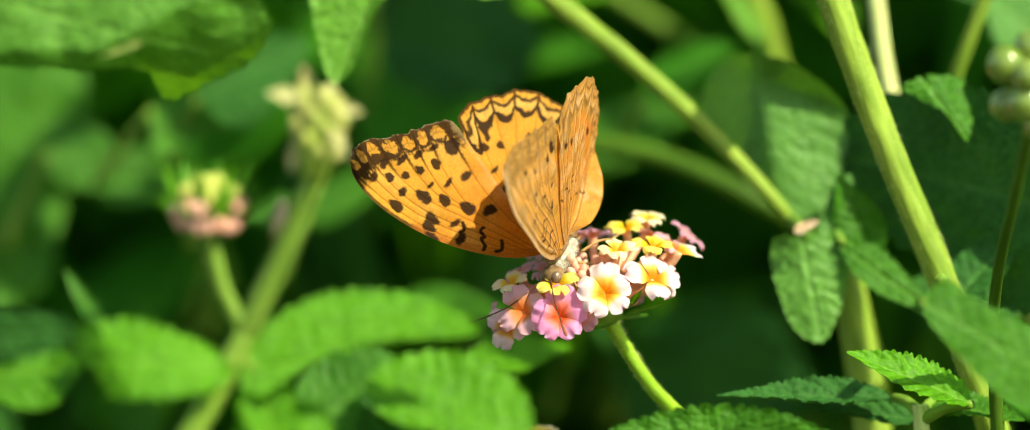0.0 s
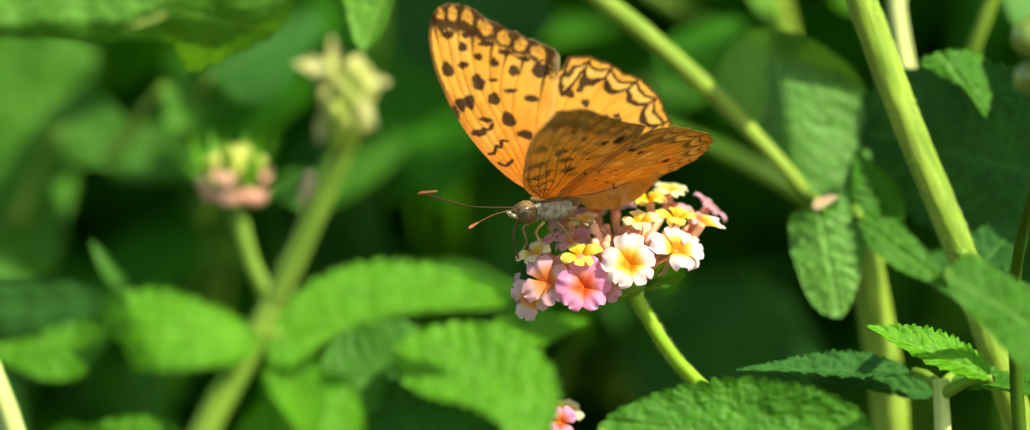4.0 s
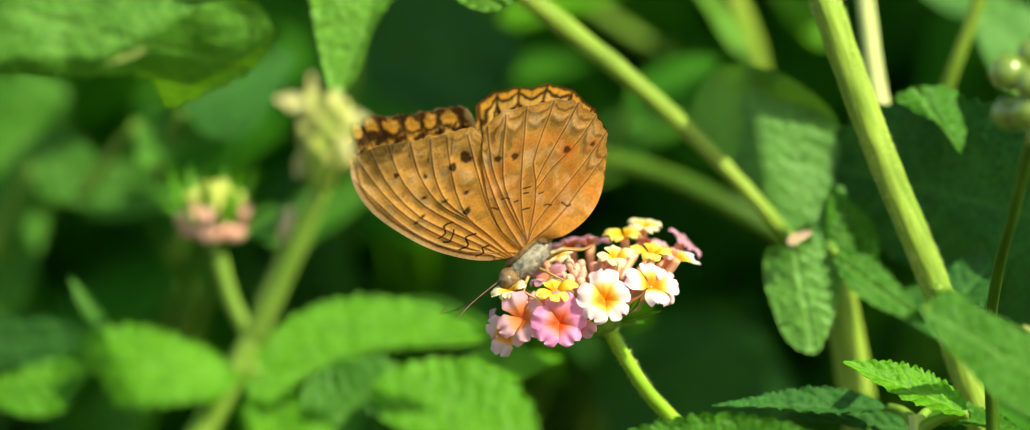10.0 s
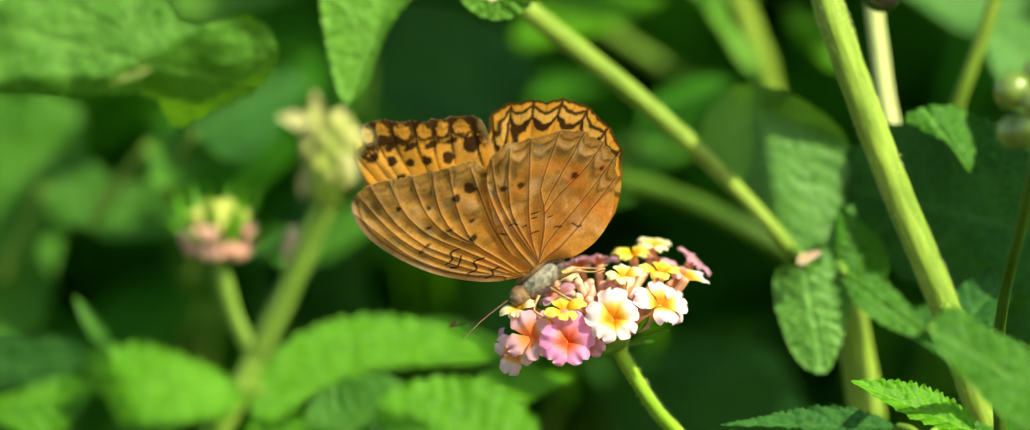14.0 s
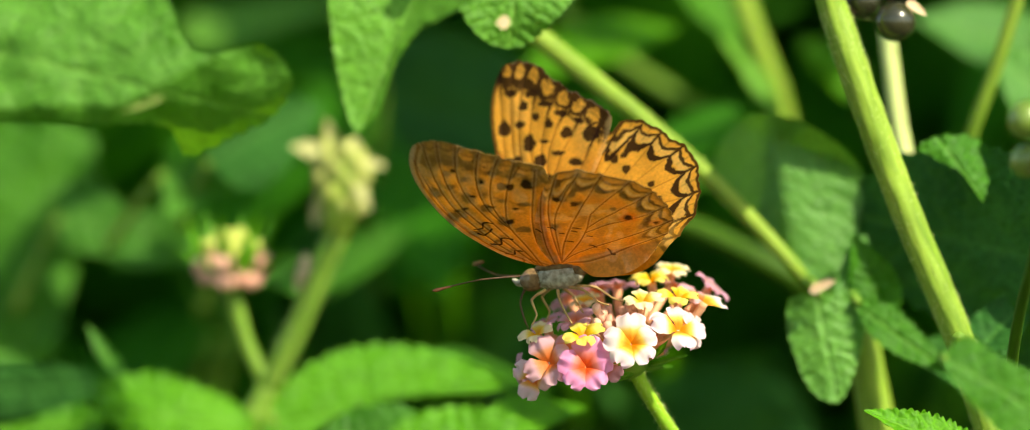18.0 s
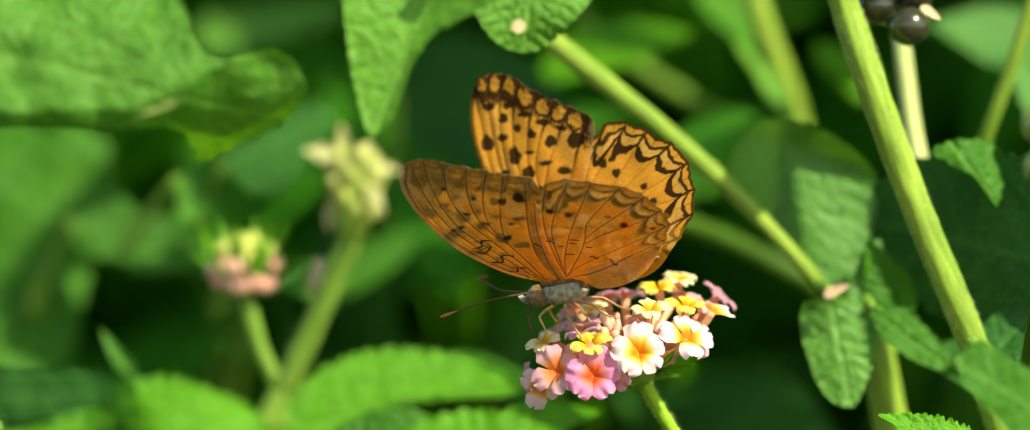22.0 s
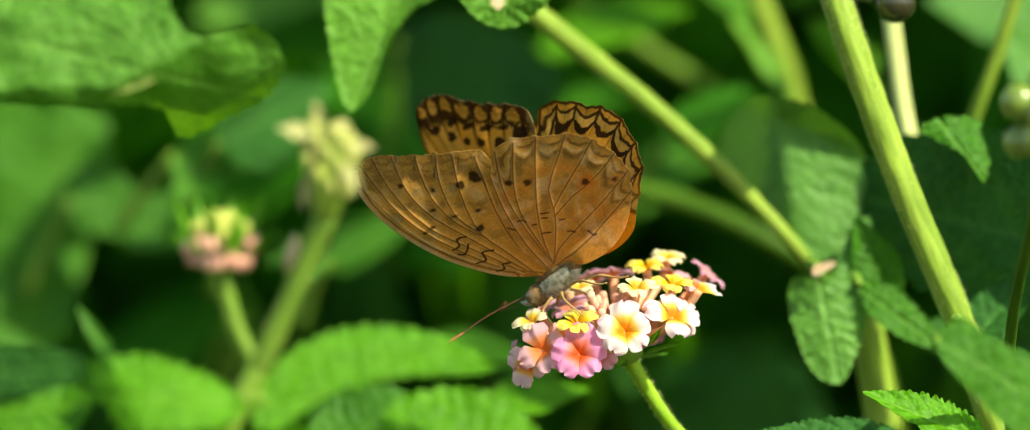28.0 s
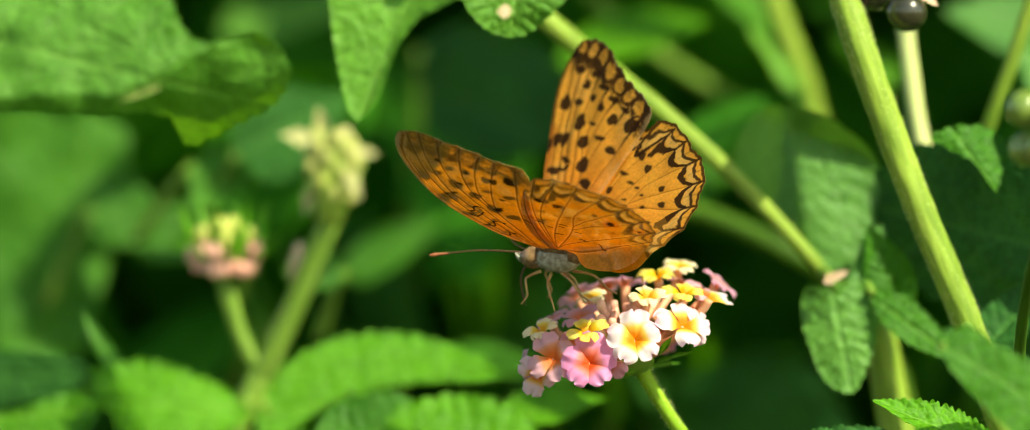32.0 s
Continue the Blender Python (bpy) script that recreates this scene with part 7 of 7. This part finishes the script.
HIND_RIGHT_ROWS = [
    (0.0, 0.0, -1.0, 0.8, -59.7, -2.1, -4.2),
    (0.5, 0.0, -1.0, 0.8, -55.1, -0.3, -4.8),
    (1.0, 0.0, -1.0, 0.8, -70.5, -2.9, 2.2),
    (1.5, 0.0, -1.0, 0.8, -72.2, -3.9, 2.9),
    (2.0, 0.0, -1.0, 0.8, -58.3, -1.4, 4.2),
    (2.5, 0.0, -1.0, 0.8, -55.3, 0.6, -6.6),
    (3.0, 0.0, -1.0, 0.8, -61.2, -2.2, -2.9),
    (3.5, 0.0, -1.0, 0.8, -60.8, 2.4, -6.4),
    (4.0, 0.0, -1.0, 0.8, -57.4, 1.2, -4.4),
    (4.5, 0.0, -1.0, 0.8, -53.9, -0.3, -2.6),
    (5.0, 0.0, -1.0, 0.8, -50.5, -2.0, -1.0),
    (5.5, 0.0, -1.0, 0.8, -47.1, -3.8, 0.4),
    (6.0, 0.0, -1.0, 0.8, -51.2, -0.2, -0.3),
    (6.5, 0.0, -1.0, 0.8, -78.4, -2.3, -2.0),
    (7.0, 0.0, -1.0, 0.8, -78.8, -1.3, -0.8),
    (7.5, 0.0, -1.0, 0.8, -63.3, -2.9, -0.1),
    (8.0, 0.0, -1.0, 0.8, -74.7, -2.8, 1.8),
    (8.5, 0.0, -1.0, 0.8, -79.8, -1.5, -0.1),
    (9.0, 0.0, -1.0, 0.8, -71.9, -2.4, 0.3),
    (9.5, 0.0, -1.0, 0.8, -72.1, -1.5, -0.5),
    (10.0, 0.0, -1.0, 0.8, -72.2, -0.5, -1.2),
    (10.5, 0.0, -1.0, 0.8, -79.0, -1.4, -3.7),
    (11.0, 0.0, -1.0, 0.8, -85.7, -3.0, -5.8),
    (11.5, 0.0, -1.0, 0.8, -79.4, -3.3, -4.5),
    (12.0, 0.0, -1.0, 0.8, -73.1, -3.9, -3.4),
    (12.5, 0.0, -1.0, 0.8, -76.3, -3.0, -1.8),
    (13.0, 0.0, -1.0, 0.8, -79.4, -2.0, -0.3),
    (13.5, 0.0, -1.0, 0.8, -80.7, -1.6, -0.2),
    (14.0, 0.0, -1.0, 0.8, -81.9, -1.2, -0.1),
    (14.5, 0.0, -1.0, 0.8, -77.5, -1.0, -0.9),
    (15.0, 0.0, -1.0, 0.8, -73.2, -0.7, -1.7),
    (15.5, 0.0, -1.0, 0.8, -68.8, -0.2, -2.5),
    (16.0, 0.0, -1.0, 0.8, -64.5, 0.3, -3.1),
    (16.5, 0.0, -1.0, 0.8, -60.2, 1.0, -3.8),
    (17.0, 0.0, -1.0, 0.8, -64.7, -4.0, -5.5),
    (17.5, 0.0, -1.0, 0.8, -53.2, -0.4, -6.0),
    (18.0, 0.0, -1.0, 0.8, -66.6, -0.1, -3.0),
    (18.5, 0.0, -1.0, 0.8, -69.9, -1.4, -4.4),
    (19.0, 0.0, -1.0, 0.8, -73.2, -2.8, -5.6),
    (19.5, 0.0, -1.0, 0.8, -80.6, -6.0, -2.8),
    (20.0, 0.0, -1.0, 0.8, -82.1, -6.5, -4.0),
    (20.5, 0.0, -1.0, 0.8, -71.7, -3.1, -4.0),
    (21.0, 0.0, -1.0, 0.8, -61.3, 0.0, -2.9),
    (21.5, 0.0, -1.0, 0.8, -66.2, 0.7, -2.1),
    (22.0, 0.0, -1.0, 0.8, -71.2, 1.6, -1.5),
    (22.5, 0.0, -1.0, 0.8, -58.6, -0.7, -8.3),
    (23.0, 0.0, -1.0, 0.8, -53.0, -1.1, -5.9),
    (23.5, 0.0, -1.0, 0.8, -56.5, -1.0, -5.7),
    (24.0, 0.0, -1.0, 0.8, -59.9, -1.0, -5.6),
    (24.5, 0.0, -1.0, 0.8, -47.8, -1.4, -10.7),
    (25.0, 0.0, -1.0, 0.8, -51.1, -1.5, -9.1),
    (25.5, 0.0, -1.0, 0.8, -54.4, -1.3, -7.6),
    (26.0, 0.0, -1.0, 0.8, -57.8, -1.0, -6.2),
    (26.5, 0.0, -1.0, 0.8, -61.1, -0.5, -4.8),
    (27.0, 0.0, -1.0, 0.8, -62.2, -2.5, -6.2),
    (27.5, 0.0, -1.0, 0.8, -73.0, -2.0, -5.8),
    (28.0, 0.0, -1.0, 0.8, -83.8, -1.5, -5.8),
    (28.5, 0.0, -1.0, 0.8, -87.1, -3.1, -5.9),
    (29.0, 0.0, -1.0, 0.8, -90.3, -4.7, -5.8),
    (29.5, 0.0, -1.0, 0.8, -96.0, -1.0, -1.0),
    (30.0, 0.0, -1.0, 0.8, -104.0, -1.0, 0.0),
    (30.5, 0.0, -1.0, 0.8, -81.8, -1.3, -2.0),
    (31.0, 0.0, -1.0, 0.8, -89.3, -3.1, -3.6),
    (31.5, 0.0, -1.0, 0.8, -78.3, 0.5, -2.8),
    (32.0, 0.0, -1.0, 0.8, -59.4, -0.1, -6.8),
]
# sway in the wind: seconds, mm to the right, mm up
FLOWER_SWAY = [
    (0.0, -0.24, -0.30),
    (0.5, 0.47, 0.31),
    (1.0, 0.44, 0.22),
    (1.5, -0.32, -0.44),
    (2.0, -0.46, -0.25),
    (2.5, -0.00, -0.35),
    (3.0, 0.25, 0.31),
    (3.5, 0.25, 0.17),
    (4.0, 0.16, 0.07),
    (4.5, 0.06, -0.03),
    (5.0, -0.04, -0.13),
    (5.5, -0.13, -0.23),
    (6.0, -0.44, -0.44),
    (6.5, -0.57, -0.44),
    (7.0, -0.10, 0.03),
    (7.5, -0.19, -0.18),
    (8.0, -0.35, -0.09),
    (8.5, -0.10, 0.17),
    (9.0, -0.11, -0.06),
    (9.5, 0.20, 0.25),
    (10.0, 0.05, 0.10),
    (10.5, -0.72, -0.38),
    (11.0, -0.36, -0.05),
    (11.5, 0.34, 0.37),
    (12.0, -0.09, 0.16),
    (12.5, -0.62, -0.27),
    (13.0, -0.17, -0.00),
    (13.5, 0.05, 0.02),
    (14.0, 0.14, 0.18),
    (14.5, 0.28, 0.36),
    (15.0, 0.15, 0.26),
    (15.5, 0.01, 0.16),
    (16.0, -0.12, 0.06),
    (16.5, -0.26, -0.03),
    (17.0, -0.19, -0.05),
    (17.5, 0.47, 0.55),
    (18.0, 0.80, 0.70),
    (18.5, -0.04, 0.15),
    (19.0, -0.26, -0.05),
    (19.5, 0.15, 0.39),
    (20.0, 0.24, 0.27),
    (20.5, 0.06, 0.20),
    (21.0, -0.02, 0.29),
    (21.5, -0.04, 0.19),
    (22.0, -0.02, 0.09),
    (22.5, 0.19, 0.36),
    (23.0, -0.14, 0.09),
    (23.5, -0.19, 0.04),
    (24.0, 0.33, 0.43),
    (24.5, 0.30, 0.26),
    (25.0, 0.25, 0.21),
    (25.5, 0.20, 0.15),
    (26.0, 0.15, 0.09),
    (26.5, 0.09, 0.03),
    (27.0, 0.26, 0.20),
    (27.5, 0.51, 0.19),
    (28.0, 0.26, -0.05),
    (28.5, 0.08, -0.15),
    (29.0, 0.15, -0.18),
    (29.5, -0.49, -0.58),
    (30.0, -0.78, -1.15),
    (30.5, 0.48, -0.34),
    (31.0, 0.38, -0.27),
    (31.5, -0.13, -0.63),
    (32.0, 0.32, -0.13),
]
LEAF_SWAY = [
    (0.0, -0.20, -0.64),
    (0.5, -0.43, -0.62),
    (1.0, -0.03, -0.46),
    (1.5, 0.06, -0.23),
    (2.0, 0.06, -0.10),
    (2.5, -0.16, 0.03),
    (3.0, 0.07, -0.06),
    (3.5, 0.20, 0.26),
    (4.0, 0.19, 0.18),
    (4.5, 0.17, 0.10),
    (5.0, 0.15, 0.02),
    (5.5, 0.13, -0.05),
    (6.0, 0.05, -0.20),
    (6.5, -0.34, -0.89),
    (7.0, -0.27, -1.14),
    (7.5, 0.11, -1.06),
    (8.0, -0.16, -1.10),
    (8.5, -0.25, -0.78),
    (9.0, -0.02, -0.93),
    (9.5, 0.22, -0.48),
    (10.0, -0.29, -0.97),
    (10.5, -0.25, -0.82),
    (11.0, 0.09, -0.61),
    (11.5, 0.39, -0.09),
    (12.0, 0.26, -0.11),
    (12.5, 0.07, -0.02),
    (13.0, -0.10, 0.04),
    (13.5, 0.32, 0.48),
    (14.0, 0.33, 0.35),
    (14.5, -0.18, -0.04),
    (15.0, -0.21, -0.01),
    (15.5, -0.25, 0.01),
    (16.0, -0.28, 0.04),
    (16.5, -0.32, 0.06),
    (17.0, -0.22, 0.07),
    (17.5, 0.07, 0.36),
    (18.0, 0.10, 0.45),
    (18.5, -0.15, 0.28),
    (19.0, -0.18, 0.09),
    (19.5, 0.03, 0.26),
    (20.0, -0.02, 0.50),
    (20.5, -0.06, 0.27),
    (21.0, -0.16, 0.18),
    (21.5, 0.16, 0.25),
    (22.0, 0.26, 0.47),
    (22.5, -0.10, 0.34),
    (23.0, -0.17, 0.34),
    (23.5, 0.06, 0.51),
    (24.0, 0.00, 0.37),
    (24.5, 0.03, 0.30),
    (25.0, 0.01, 0.31),
    (25.5, -0.00, 0.31),
    (26.0, -0.02, 0.31),
    (26.5, -0.03, 0.32),
    (27.0, -0.05, 0.36),
    (27.5, -0.00, 0.44),
    (28.0, 0.15, 0.68),
    (28.5, -0.16, 0.44),
    (29.0, -0.25, 0.30),
    (29.5, 0.03, 0.36),
    (30.0, 0.32, 0.45),
    (30.5, -0.16, 0.19),
    (31.0, 0.03, 0.44),
    (31.5, 0.36, 0.67),
    (32.0, 0.11, 0.51),
]


def keyed(rows):
    return [(t, pose(x * MM, y * MM, z * MM, a, b, c)) for t, x, y, z, a, b, c in rows]


def swaying(ob, rows):
    at = ob.location.copy()
    walk(ob, [(t, Matrix.Translation(at + Vector((x, 0, z)) * MM)) for t, x, z in rows])


build_ground()
flower = build_flower()
build_pale_stem()
build_low_flower()
build_bud_sprig()
upper_leaf, top_leaf = build_upper_leaves()
build_right_stems()
build_right_shrub()
build_background()
butterfly, wings = build_butterfly()


def motions():
    walk(butterfly, keyed(BODY_ROWS))
    walk(wings["fore", 1], keyed(FORE_LEFT_ROWS))
    walk(wings["fore", -1], keyed(FORE_RIGHT_ROWS))
    walk(wings["hind", 1], keyed(HIND_LEFT_ROWS))
    walk(wings["hind", -1], keyed(HIND_RIGHT_ROWS))
    swaying(flower, FLOWER_SWAY)
    swaying(top_leaf, LEAF_SWAY)


motions()
